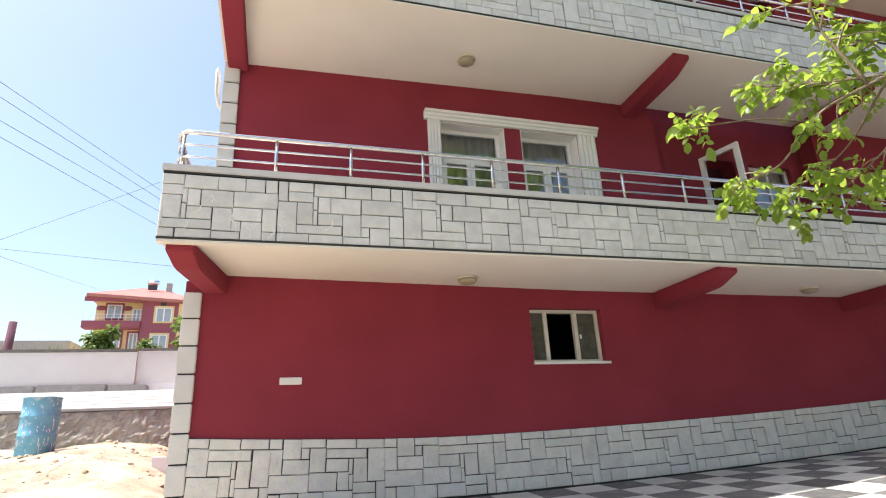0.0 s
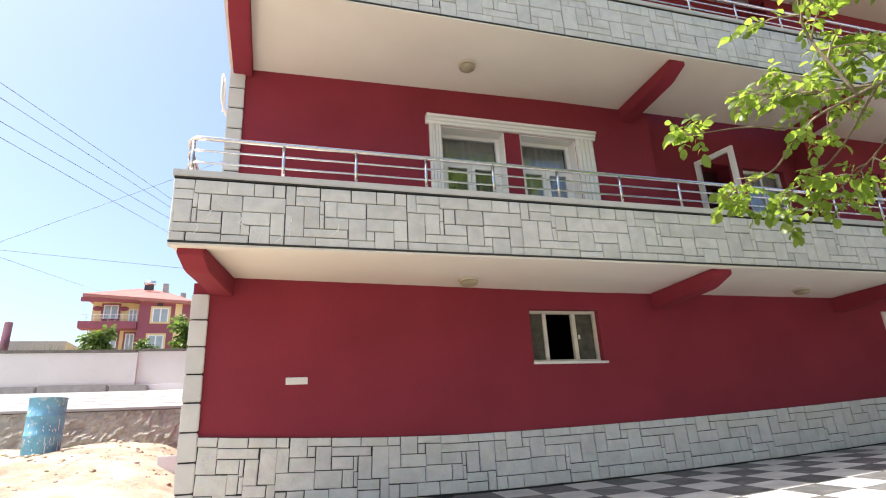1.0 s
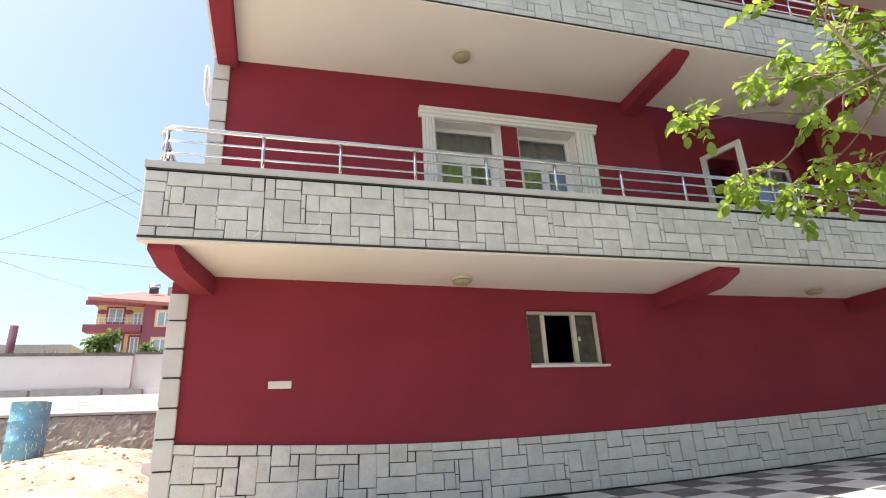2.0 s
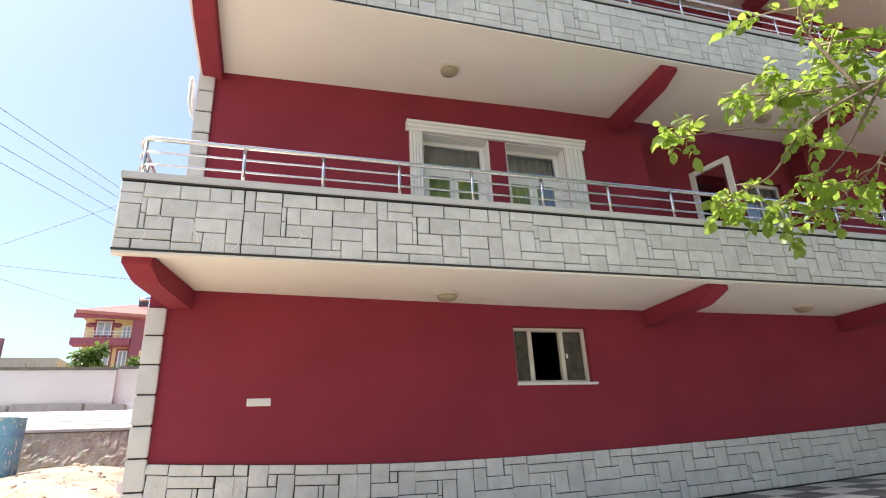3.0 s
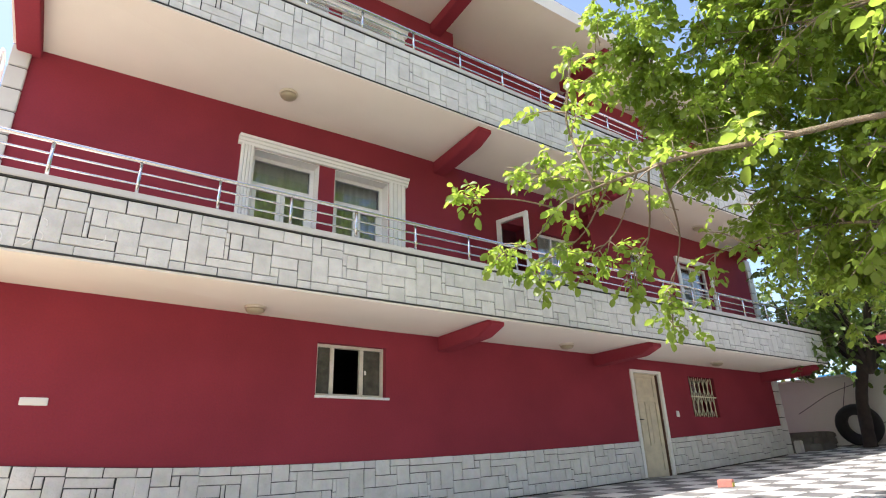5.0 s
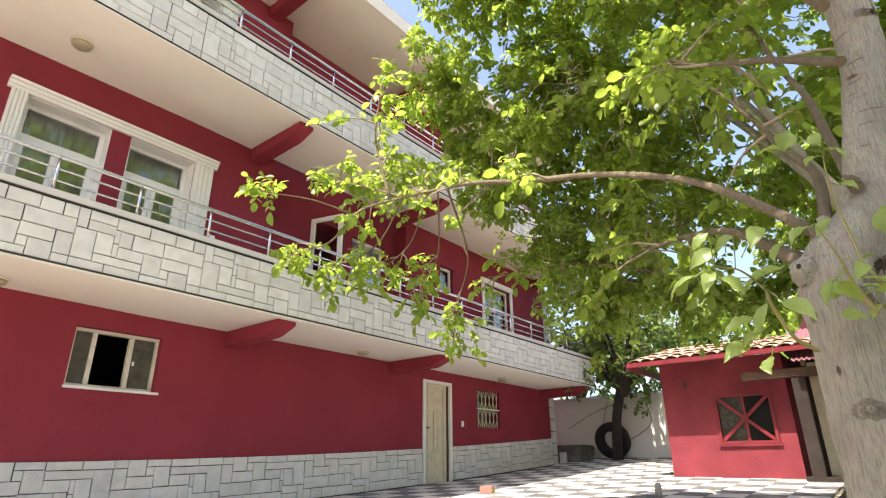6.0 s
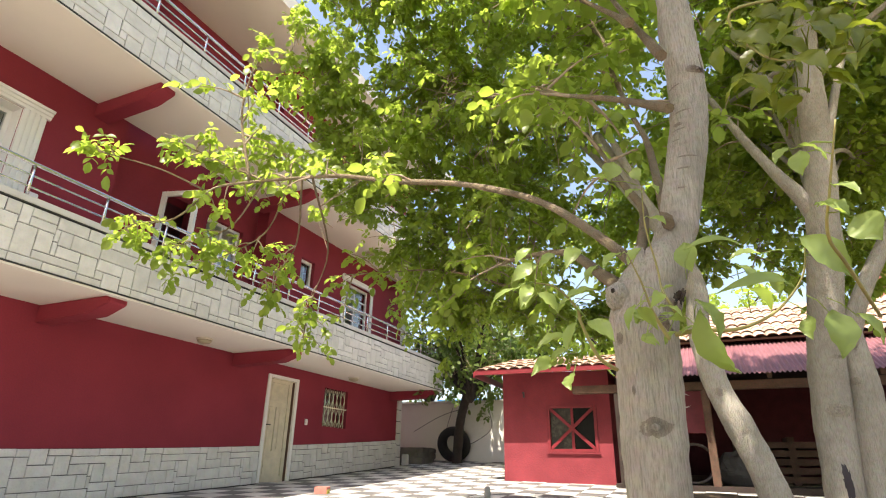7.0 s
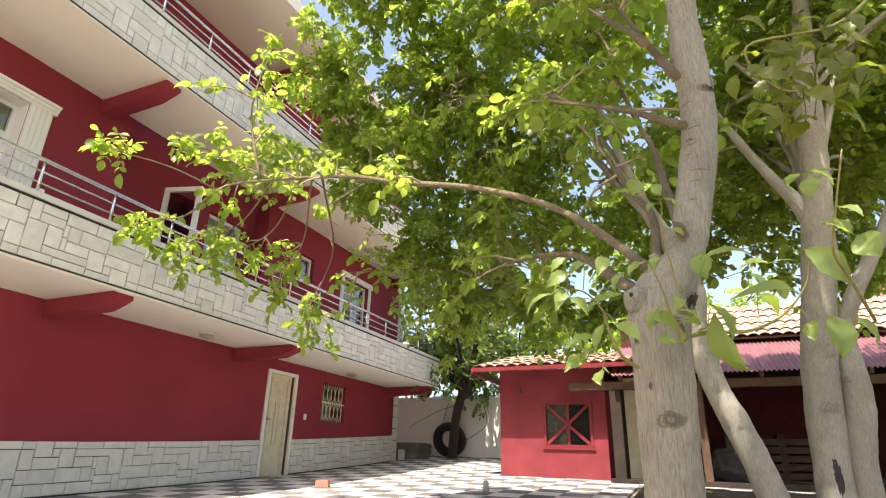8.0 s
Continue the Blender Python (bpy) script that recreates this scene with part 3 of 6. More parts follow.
def balcony_door(x0, x1, z0, z1, y, label, name):
    """A white plastic balcony door pair with a glazed light above."""
    thing = tagged(empty(name, (0, 0, 0)), label, "balcony door", kind="structure")
    part("window_frame", frame_bars(x0, x1, z0, z1, y, 0.07), UPVC, thing)
    zt = z1 - 0.47
    part("transom", boxes((x0 + 0.07, x1 - 0.07, y - 0.03, y + 0.03, zt - 0.035, zt + 0.035)), UPVC, thing)
    pane(thing, x0 + 0.07, x1 - 0.07, y, zt + 0.035, z1 - 0.07)
    mid = (x0 + x1) / 2
    for a, b in ((x0 + 0.072, mid - 0.003), (mid + 0.003, x1 - 0.072)):
        leaf = part("casement", frame_bars(a, b, z0 + 0.072, zt - 0.038, y - 0.012, 0.06, 0.05), UPVC, thing)
        pane(leaf, a + 0.06, b - 0.06, y - 0.012, z0 + 0.95, zt - 0.098)
        pane(leaf, a + 0.06, b - 0.06, y - 0.012, z0 + 0.135, z0 + 0.87)
        part("rail", boxes((a + 0.06, b - 0.06, y - 0.03, y + 0.006, z0 + 0.872, z0 + 0.948)), UPVC, leaf)
    part("reveal_lining", boxes((x0 - 0.002, x0 + 0.012, 0.004, y - 0.032, z0, z1), (x1 - 0.012, x1 + 0.002, 0.004, y - 0.032, z0, z1), (x0 + 0.012, x1 - 0.012, 0.004, y - 0.032, z1 - 0.012, z1 + 0.002)), TRIM, thing)
    return thing


def fluted(x0, x1, z0, z1):
    """A flat pilaster with four grooves."""
    n, prof = 4, [(x0, 0.0)]
    w = (x1 - x0) / n
    for k in range(n):
        a = x0 + k * w
        prof += [(a + 0.002, -0.045), (a + w * 0.62, -0.05), (a + w * 0.72, -0.028), (a + w * 0.92, -0.028)]
    prof += [(x1, -0.045), (x1, 0.0)]
    return prism(prof, "z", z0, z1)


def surround(x0, x1, z0, z1, xl, xr, name):
    """White moulded surround: fluted side pieces and a stepped lintel."""
    thing = tagged(empty(name, (0, 0, 0)), "white moulded door surround with fluted sides and stepped lintel", "trim", kind="structure")
    part("pilaster", fluted(x0 + 0.05, xl, z0, z1 - 0.13), TRIM, thing)
    part("pilaster", fluted(xr, x1 - 0.05, z0, z1 - 0.13), TRIM, thing)
    prof = [(-0.003, z1 - 0.13), (-0.05, z1 - 0.13), (-0.055, z1 - 0.09), (-0.075, z1 - 0.082), (-0.08, z1 - 0.045), (-0.11, z1 - 0.036), (-0.115, z1), (-0.003, z1)]
    part("lintel", prism(prof, "x", x0, x1), TRIM, thing)
    return thing


def curtain(x0, x1, z0, z1, y, name="curtain"):
    bm, n = bmesh.new(), 40
    cols = []
    for i in range(n + 1):
        x = x0 + (x1 - x0) * i / n
        yy = y + 0.03 * math.sin(i * 1.1) + 0.012 * math.sin(i * 2.7)
        cols.append((bm.verts.new((x, yy, z0)), bm.verts.new((x, yy * 0.6 + y * 0.4, z1))))
    for a, b in zip(cols, cols[1:]):
        bm.faces.new((a[0], b[0], b[1], a[1])).smooth = True
    bmesh.ops.solidify(bm, geom=bm.faces[:], thickness=0.004)
    return tagged(part(name, bm, CURTAIN), "pale net curtain hanging behind the glass", "curtain")


for dz in (0.0, 3.175):
    for k, (a, b, c, d) in enumerate(UP_LEFT_HOLES):
        balcony_door(a + 0.002, b - 0.002, c + dz, d + dz - 0.002, 0.23, "white plastic balcony door with a glazed light above", f"door_{'1234'[k + (2 if dz else 0)]}")
        curtain(a + 0.05, b - 0.05, c + 0.01 + dz, d - 0.02 + dz, 0.335)
    surround(0.802, 3.616, 2.42 + dz, 4.84 + dz, 1.035, 3.275, "trim")


def plain_window(name, x0, x1, z0, z1, y, label, bars=1, rows=1, material=UPVC, w=0.06):
    thing = tagged(empty(name, (0, 0, 0)), label, "window", kind="structure")
    part("window_frame", frame_bars(x0, x1, z0, z1, y, w), material, thing)
    cw, rh = (x1 - x0 - 2 * w) / bars, (z1 - z0 - 2 * w) / rows
    for i in range(1, bars):
        x = x0 + w + cw * i
        part("mullion", boxes((x - 0.022, x + 0.022, y - 0.028, y + 0.028, z0 + w, z1 - w)), material, thing)
    for j in range(1, rows):
        z = z0 + w + rh * j
        part("glazing_bar", boxes((x0 + w, x1 - w, y - 0.02, y + 0.02, z - 0.014, z + 0.014)), material, thing)
    for i in range(bars):
        pane(thing, x0 + w + cw * i + (0.022 if i else 0), x0 + w + cw * (i + 1) - (0.022 if i < bars - 1 else 0), y, z0 + w, z1 - w)
    return thing


for dz, nums in ((0.0, (3, 4, 5)), (3.175, (6, 7, 8))):
    plain_window(f"window_{nums[0]}", 6.862, 7.798, 3.302 + dz, 4.698 + dz, 0.42, "white plastic window beside the balcony door", 2)
    plain_window(f"window_{nums[1]}", 9.362, 9.858, 4.052 + dz, 4.678 + dz, 0.12, "small white plastic window high in the red wall", 1)
    plain_window(f"window_{nums[2]}", 11.142, 12.358, 3.402 + dz, 4.658 + dz, 0.12, "white window with small panes and a white surround", 2, 4)
    for a, b, c, d, y in ((6.87, 7.79, 3.31, 4.69, 0.50), (9.37, 9.85, 4.06, 4.67, 0.36), (11.15, 12.35, 3.41, 4.65, 0.36)):
        curtain(a - 0.05, b + 0.05, 2.45 + dz, d + dz, y)
    t = structure(part("trim", boxes((11.03, 11.14, -0.04, -0.003, 3.40 + dz, 4.66 + dz), (12.36, 12.47, -0.04, -0.003, 3.40 + dz, 4.66 + dz), (10.99, 12.51, -0.07, -0.003, 4.66 + dz, 4.79 + dz), bevel=0.004), TRIM), "white moulded window surround on the red wall", "trim")

# the balcony door that stands open
leaf = tagged(empty("open_door", (5.82, 0.30, 2.46), -74.0), "white plastic glazed balcony door standing wide open", "door")
part("door_frame", frame_bars(0.0, 0.70, 0.0, 2.24, 0.0, 0.085, 0.055), UPVC, leaf)
part("rail", boxes((0.085, 0.615, -0.0275, 0.0275, 0.88, 0.97)), UPVC, leaf)
pane(leaf, 0.085, 0.615, 0.0, 0.97, 2.155)
pane(leaf, 0.085, 0.615, 0.0, 0.085, 0.88)
part("handle", boxes((0.63, 0.66, -0.075, -0.028, 1.02, 1.14), bevel=0.006), UPVC, leaf)

# ground floor window with a sliding sash left open
SASH = mat("dusty_white_sash", (0.62, 0.585, 0.51), 0.55, 0.08, 7, 50, 0.1, second=(0.48, 0.44, 0.37), spread=(0.6, 0.75))
gw = tagged(empty("window_1", (0, 0, 0)), "old cream sliding window, half open, with dusty glass", "window", kind="structure")
x0, x1, z0, z1 = GROUND_HOLES[0]
part("window_frame", frame_bars(x0 + 0.003, x1 - 0.003, z0 + 0.003, z1 - 0.003, 0.13, 0.040, 0.08), SASH, gw)
for a in (x0 + 0.24, x0 + 0.70):
    part("mullion", boxes((a, a + 0.055, 0.10, 0.16, z0 + 0.044, z1 - 0.044)), SASH, gw)
DUSTY = mat("dusty_glass", (0.075, 0.07, 0.06), 0.25, 0.3, 9, 70, 0.1, second=(0.16, 0.15, 0.13), spread=(0.58, 0.75), spec=0.5)
part("pane", boxes((x0 + 0.044, x0 + 0.24, 0.128, 0.134, z0 + 0.044, z1 - 0.044)), DUSTY, gw)
part("pane", boxes((x0 + 0.755, x1 - 0.044, 0.128, 0.134, z0 + 0.044, z1 - 0.044)), DUSTY, gw)
part("latch", boxes((x0 + 0.775, x0 + 0.80, 0.09, 0.115, z0 + 0.33, z0 + 0.39), bevel=0.004), PLASTIC, gw)
part("window_sill", boxes((x0 - 0.01, x1 + 0.05, -0.035, 0.085, z0 - 0.028, z0 + 0.004), bevel=0.004), UPVC, gw)

# ground floor door
gd = tagged(empty("door_5", (0, 0, 0)), "cream panelled wooden door with weathered paint, shut", "door", kind="structure")
x0, x1, z0, z1 = GROUND_HOLES[1]
part("door_frame", boxes((x0 - 0.07, x0 + 0.012, -0.03, 0.02, z0, z1 + 0.045), (x1 - 0.012, x1 + 0.07, -0.03, 0.02, z0, z1 + 0.045), (x0 + 0.012, x1 - 0.012, -0.03, 0.02, z1 - 0.015, z1 + 0.045), bevel=0.004), TRIM, gd)
part("jamb", boxes((x0 + 0.002, x0 + 0.03, 0.022, 0.21, z0, z1 - 0.003), (x0 + 0.03, x1 - 0.03, 0.022, 0.21, z1 - 0.03, z1 - 0.003)), OLDWHITE, gd)
part("jamb", boxes((x1 - 0.03, x1 - 0.002, 0.022, 0.21, z0, z1 - 0.003)), WOOD, gd, "bare brown wooden jamb")
dl = part("door_leaf", boxes((x0 + 0.033, x1 - 0.033, 0.085, 0.11, z0 + 0.01, z1 - 0.033)), OLDWHITE, gd)
w = x1 - x0
for a, b, c, d in ((0.033, 0.135, 0.01, 2.0), (w - 0.135, w - 0.033, 0.01, 2.0), (0.135, w - 0.135, 1.90, 2.0), (0.135, w - 0.135, 1.42, 1.52), (0.135, w - 0.135, 0.46, 0.58), (0.135, w - 0.135, 0.01, 0.13), (w / 2 - 0.05, w / 2 + 0.05, 0.58, 1.42)):
    part("stile", boxes((x0 + a, x0 + b, 0.060, 0.0845, z0 + c, z0 + d), bevel=0.004), OLDWHITE, dl)
for a, b, c, d in ((0.165, w - 0.165, 1.55, 1.87), (0.165, w / 2 - 0.08, 0.61, 1.39), (w / 2 + 0.08, w - 0.165, 0.61, 1.39), (0.165, w - 0.165, 0.16, 0.43)):
    part("panel", boxes((x0 + a, x0 + b, 0.073, 0.0843, z0 + c, z0 + d), bevel=0.009), OLDWHITE, dl)
part("door_handle", tube([(x0 + 0.085, 0.06, 1.0), (x0 + 0.085, 0.02, 1.0), (x0 + 0.185, 0.015, 1.0)], 0.011, 8), IRON, dl)
part("threshold", boxes((x0 - 0.05, x1 + 0.05, -0.06, 0.10, z0 - 0.03, z0 + 0.006), bevel=0.006), GREY_BLOCK, gd)

# barred window
bw = tagged(empty("window_2", (0, 0, 0)), "dark window behind pale bent iron bars", "window", kind="structure")
x0, x1, z0, z1 = GROUND_HOLES[2]
part("window_frame", frame_bars(x0 + 0.003, x1 - 0.003, z0 + 0.003, z1 - 0.003, 0.2, 0.05), WOOD, bw)
pane(bw, x0 + 0.053, x1 - 0.053, 0.2, z0 + 0.053, z1 - 0.053)
for k in range(6):
    xa = x0 + 0.09 + k * (x1 - x0 - 0.18) / 5
    part("bar", tube([(xa, 0.03, z0 - 0.03), (xa, 0.03, z1 + 0.03)], 0.009, 6), OLDWHITE, bw)
for k in range(5):
    xa = x0 + 0.09 + (k + 0.5) * (x1 - x0 - 0.18) / 5
    for s in (-1, 1):
        n = 16
        pts = [(xa + s * 0.075 * abs(math.sin(i / n * 2 * math.pi)) ** 1.5, 0.03, z0 + 0.02 + (z1 - z0 - 0.04) * i / n) for i in range(n + 1)]
        part("scroll", tube(pts, 0.007, 5), OLDWHITE, bw)
part("cross_bar", boxes((x0 - 0.005, x1 + 0.005, 0.012, 0.022, (z0 + z1) / 2 - 0.014, (z0 + z1) / 2 + 0.014)), OLDWHITE, bw)


# ---- fittings on the facade ----
def ceiling_lamp(x, y, z):
    thing = tagged(empty("ceiling_lamp", (x, y, z)), "round frosted lamp on the white soffit", "lamp", "lamps under the balconies")
    part("rim", lathe([(0.13, 0.0), (0.135, -0.015), (0.125, -0.03)], 24), LAMP_BASE, thing)
    part("shade", lathe([(0.118, -0.0305), (0.112, -0.06), (0.085, -0.082), (0.04, -0.092), (0.005, -0.094)], 24), LAMP_GLASS, thing)
    return thing


for x in (1.14, 6.55, 11.1):
    ceiling_lamp(x, -0.50, FLOOR_1)
    ceiling_lamp(x + 0.16, -0.60, FLOOR_2 + 0.02)


def socket_plate(name, x, z, w, h, n, label, cat):
    thing = tagged(empty(name, (x, 0, z)), label, cat)
    part("plate", boxes((-w / 2, w / 2, -0.02, -0.001, -h / 2, h / 2), bevel=0.005), PLASTIC, thing)
    for k in range(n):
        c = -w / 2 + w * (k + 0.5) / n
        part("cover", boxes((c - w / n * 0.4, c + w / n * 0.4, -0.026, -0.0205, -h * 0.36, h * 0.36), bevel=0.002), PLASTIC, thing)
    return thing


socket_plate("socket", -0.924, 1.028, 0.252, 0.082, 3, "long white socket plate on the red wall", "socket")
socket_plate("switch", 10.114, 1.128, 0.09, 0.12, 1, "small white switch beside the door", "switch")
socket_plate("socket", 3.70, 3.58, 0.12, 0.10, 2, "small white socket beside the balcony door", "socket")
pipe = part("drain_pipe", tube([(-2.02, 0.30, 4.75), (-2.02, 0.25, 5.05), (-2.02, 0.20, 5.13), (-2.02, 0.10, 5.17), (-2.02, 0.02, 5.15), (-2.02, -0.02, 5.08), (-2.01, -0.02, 4.75), (-1.98, 0.04, 4.62), (-1.93, 0.12, 4.56)], 0.021, 10), UPVC)
tagged(pipe, "white plastic drainpipe bent round the house's corner", "pipe")

# ---- yard: walls, shed, porch ----
structure(part("garden_wall_far", boxes((16.55, 16.75, -12.5, 9.0, -0.2, 2.14)), WALL_WHITE), "white rendered garden wall at the end of the yard", "wall")
structure(part("wall_cap_far", boxes((16.50, 16.80, -12.5, 9.0, 2.142, 2.215), bevel=0.01), CONCRETE), "grey coping along the garden wall", "wall cap")
# Unseen wall behind the camera, added to close the yard and bounce light.
structure(part("garden_wall_back", boxes((-14, 16.5, -13.9, -13.7, -1.6, 1.2)), WALL_WHITE), "plain unseen white wall added behind the yard to bounce light", "wall")

SX, SY0, SY1 = 11.49, -6.22, -4.03
ya, yb, za, zb = -5.89, -5.015, 0.655, 1.435     # the shed window's opening
structure(part("shed_wall_front", boxes((SX, SX + 0.2, SY0, ya, -0.3, 2.16), (SX, SX + 0.2, ya, yb, -0.3, za), (SX, SX + 0.2, ya, yb, zb, 2.16), (SX, SX + 0.2, yb, SY1, -0.3, 2.16)), RED_SHED), "uneven red rendered shed wall", "wall")
structure(part("shed_wall_side", boxes((SX + 0.202, 16.547, SY1 - 0.2, SY1, -0.3, 2.16)), RED_SHED), "red rendered side wall of the shed", "wall")
structure(part("shed_ceiling", boxes((SX + 0.205, 16.548, SY0 + 0.21, SY1 - 0.21, 2.10, 2.14)), DARKWOOD), "boarded shed ceiling, darkened for shade", "ceiling")
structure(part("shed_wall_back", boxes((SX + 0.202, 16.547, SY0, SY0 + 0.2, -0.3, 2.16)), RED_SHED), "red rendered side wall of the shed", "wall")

# Unseen partition, added so the shed window looks onto dark.
structure(part("shed_wall_inner", boxes((13.0, 13.1, SY0 + 0.21, SY1 - 0.21, -0.3, 2.09)), DARKWOOD), "dark partition added inside the shed behind its window", "wall")
win = tagged(empty("window_9", (0, 0, 0)), "red wooden shed window with crossed boards over dark glass", "window", kind="structure")
part("window_frame", boxes((SX - 0.03, SX + 0.03, ya - 0.06, ya, za - 0.06, zb + 0.06), (SX - 0.03, SX + 0.03, yb, yb + 0.06, za - 0.06, zb + 0.06), (SX - 0.03, SX + 0.03, ya, yb, zb, zb + 0.06), (SX - 0.03, SX + 0.03, ya, yb, za - 0.06, za), bevel=0.004), RED_WOOD, win)
for s in (1, -1):
    bm = boxes((-0.012, 0.012, -0.575, 0.575, -0.03, 0.03), bevel=0.004)
    bmesh.ops.transform(bm, matrix=pose(SX - 0.012 - 0.008 * s, (ya + yb) / 2, (za + zb) / 2, s * 41.7, 0, 0), verts=bm.verts[:])
    part("cross_board", bm, RED_WOOD, win)
part("pane", boxes((SX + 0.05, SX + 0.057, ya, -5.48, za, zb)), DIM_GLASS, win, "dark glass pane")
part("pane", boxes((SX + 0.05, SX + 0.057, -5.428, yb, za, zb)), PALE_GLASS, win, "grey glass pane with a pale reflection painted in")
part("mullion", boxes((SX + 0.03, SX + 0.075, -5.479, -5.429, za, zb)), RED_WOOD, win)
part("window_sill", boxes((SX - 0.035, SX + 0.02, ya - 0.09, yb + 0.09, za - 0.095, za - 0.062), bevel=0.008), RED_SHED, win)


def tiled_roof(name, x0, x1, y0, y1, z_low, z_high, rows, cols, label):
    """A clay roof that climbs along +x from its eave: rows of separate curved tiles on a board."""
    slope = math.atan2(z_high - z_low, x1 - x0)
    length = math.hypot(x1 - x0, z_high - z_low)
    thing = tagged(empty(name, (x0, y0, z_low)), label, "roof", kind="structure")
    thing.matrix_world = pose(x0, y0, z_low, 0, -math.degrees(slope), 0)
    part("roof_board", boxes((-0.02, length, 0.0, y1 - y0, -0.05, -0.01)), WOOD, thing)
    dl, dw = length / rows, (y1 - y0) / cols
    bm = bmesh.new()
    n = 6
    ends = []
    for x, h in ((-0.03, 0.035), (dl * 1.08, 0.005)):
        ends.append([(x, dw * k / n, h + 0.035 * math.sin(math.pi * k / n) ** 1.0 - (0.012 if k in (0, n) else 0)) for k in range(n + 1)])
    top = [[bm.verts.new(p) for p in e] for e in ends]
    bot = [[bm.verts.new((p[0], p[1], p[2] - 0.014)) for p in e] for e in ends]
    for k in range(n):
        bm.faces.new((top[0][k], top[1][k], top[1][k + 1], top[0][k + 1]))
        bm.faces.new((bot[0][k], top[0][k], top[0][k + 1], bot[0][k + 1]))
    bmesh.ops.recalc_face_normals(bm, faces=bm.faces[:])
    first = part("roof_tile", bm, TILE_ROOF, thing)
    rnd = random.Random(7)
    for r in range(rows):
        for c in range(cols):
            ob = first if r + c == 0 else new("roof_tile", first.data)
            ob.parent = thing
            ob.matrix_basis = pose(r * dl + rnd.uniform(-.012, .012), c * dw, 0.012 * (r % 2) + rnd.uniform(0, .006), 0, 0, rnd.uniform(-1.2, 1.2))
    return thing


tiled_roof("roof_shed", SX - 0.55, 13.9, -7.0, -3.62, 2.16, 2.86, 7, 14, "weathered clay tile roof on the red shed")
structure(part("eave_board", boxes((SX - 0.59, SX - 0.55, -7.0, -3.58, 2.075, 2.16), (SX - 0.55, SX - 0.002, -7.0, -3.60, 2.163, 2.188), (SX - 0.55, 13.9, -3.60, -3.56, 2.04, 2.16), bevel=0.004), RED_WOOD), "dark red painted eave boards of the shed", "trim")
tagged(part("wall_bracket", boxes((SX - 0.05, SX - 0.001, -4.50, -4.47, 1.66, 1.78), (SX - 0.08, SX - 0.05, -4.505, -4.465, 1.74, 1.77), bevel=0.004), IRON), "small dark iron bracket on the shed wall", "bracket")

# porch: posts, beam, corrugated sheet, tiles above
PX = 11.15


def corrugated(name, x0, x1, y0, y1, z0, z1, label):
    """A wavy sheet that climbs along +x."""
    bm = bmesh.new()
    pitch, n = 0.076, int((y1 - y0) / 0.0095)
    cols = []
    for i in range(n + 1):
        y = y0 + (y1 - y0) * i / n
        w = 0.015 * math.sin(2 * math.pi * (y - y0) / pitch)
        cols.append([bm.verts.new((x, y, z + w + d)) for x, z, d in ((x0, z0, 0), (x1, z1, 0), (x1, z1, -0.006), (x0, z0, -0.006))])
    for a, b in zip(cols, cols[1:]):
        for k in range(4):
            bm.faces.new((a[k], b[k], b[(k + 1) % 4], a[(k + 1) % 4])).smooth = k in (0, 2)
    for e in bm.edges:
        e.smooth = len(e.link_faces) == 2 and e.link_faces[0].smooth and e.link_faces[1].smooth
    bm.faces.new(cols[0][::-1])
    bm.faces.new(cols[-1])
    bmesh.ops.recalc_face_normals(bm, faces=bm.faces[:])
    return structure(part(name, bm, RED_ROOF), label, "roof")


corrugated("roof_porch", PX - 0.28, 12.6, -12.4, -6.45, 1.90, 2.74, "faded red corrugated sheet roof over the open porch")
tiled_roof("roof_back", 12.45, 15.2, -12.4, -6.9, 2.82, 4.1, 9, 26, "sunlit clay tile roof behind the porch")
structure(part("porch_beam", boxes((PX - 0.07, PX + 0.07, -12.4, -5.58, 1.66, 1.81), bevel=0.012), WOOD), "rough brown wooden beam along the porch", "beam")
for y, w in ((-6.46, 0.10), (-7.94, 0.065), (-10.3, 0.065), (-12.2, 0.065)):
    structure(part("porch_post", boxes((PX - 0.065, PX + 0.065, y - w, y + w, -0.3, 1.655), bevel=0.012), DARKWOOD if w > 0.08 else WOOD), "rough brown wooden porch post", "post")
for k in range(8):
    y = -12.2 + k * 0.8
    bm = boxes((0, 1.6, -0.035, 0.035, -0.05, 0.05), bevel=0.006)
    bmesh.ops.transform(bm, matrix=pose(PX - 0.2, y, 1.85, 0, -25.0, 0), verts=bm.verts[:])
    structure(part("rafter", bm, WOOD), "brown wooden rafter under the porch roof", "rafter")
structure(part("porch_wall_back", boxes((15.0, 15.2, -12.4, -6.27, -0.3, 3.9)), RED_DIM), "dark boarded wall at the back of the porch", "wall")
structure(part("porch_wall_end", boxes((11.3, 15.0, -12.6, -12.4, -0.3, 2.9)), DARKWOOD), "boarded end wall of the porch, darkened for shade", "wall")
structure(part("porch_ceiling", boxes((PX + 0.4, 14.99, -12.39, -6.28, 2.14, 2.17)), DARKWOOD), "boarded porch ceiling, darkened for shade", "ceiling")
pd = tagged(empty("door_6", (12.1, -6.95, 0.062)), "cream painted panelled door in the porch", "door", kind="structure")
part("door_leaf", boxes((-0.02, 0.02, -0.42, 0.42, 0.0, 1.95), bevel=0.004), OLDWHITE, pd)
for zz in (0.05, 0.62, 1.2, 1.78):
    part("ledge", boxes((-0.036, -0.021, -0.42, 0.42, zz, zz + 0.12), bevel=0.003), OLDWHITE, pd)
structure(part("porch_wall_inner", boxes((12.13, 12.25, -7.5, -6.255, 0.062, 2.13)), DARKWOOD), "boarded wall inside the porch, darkened for shade", "wall")

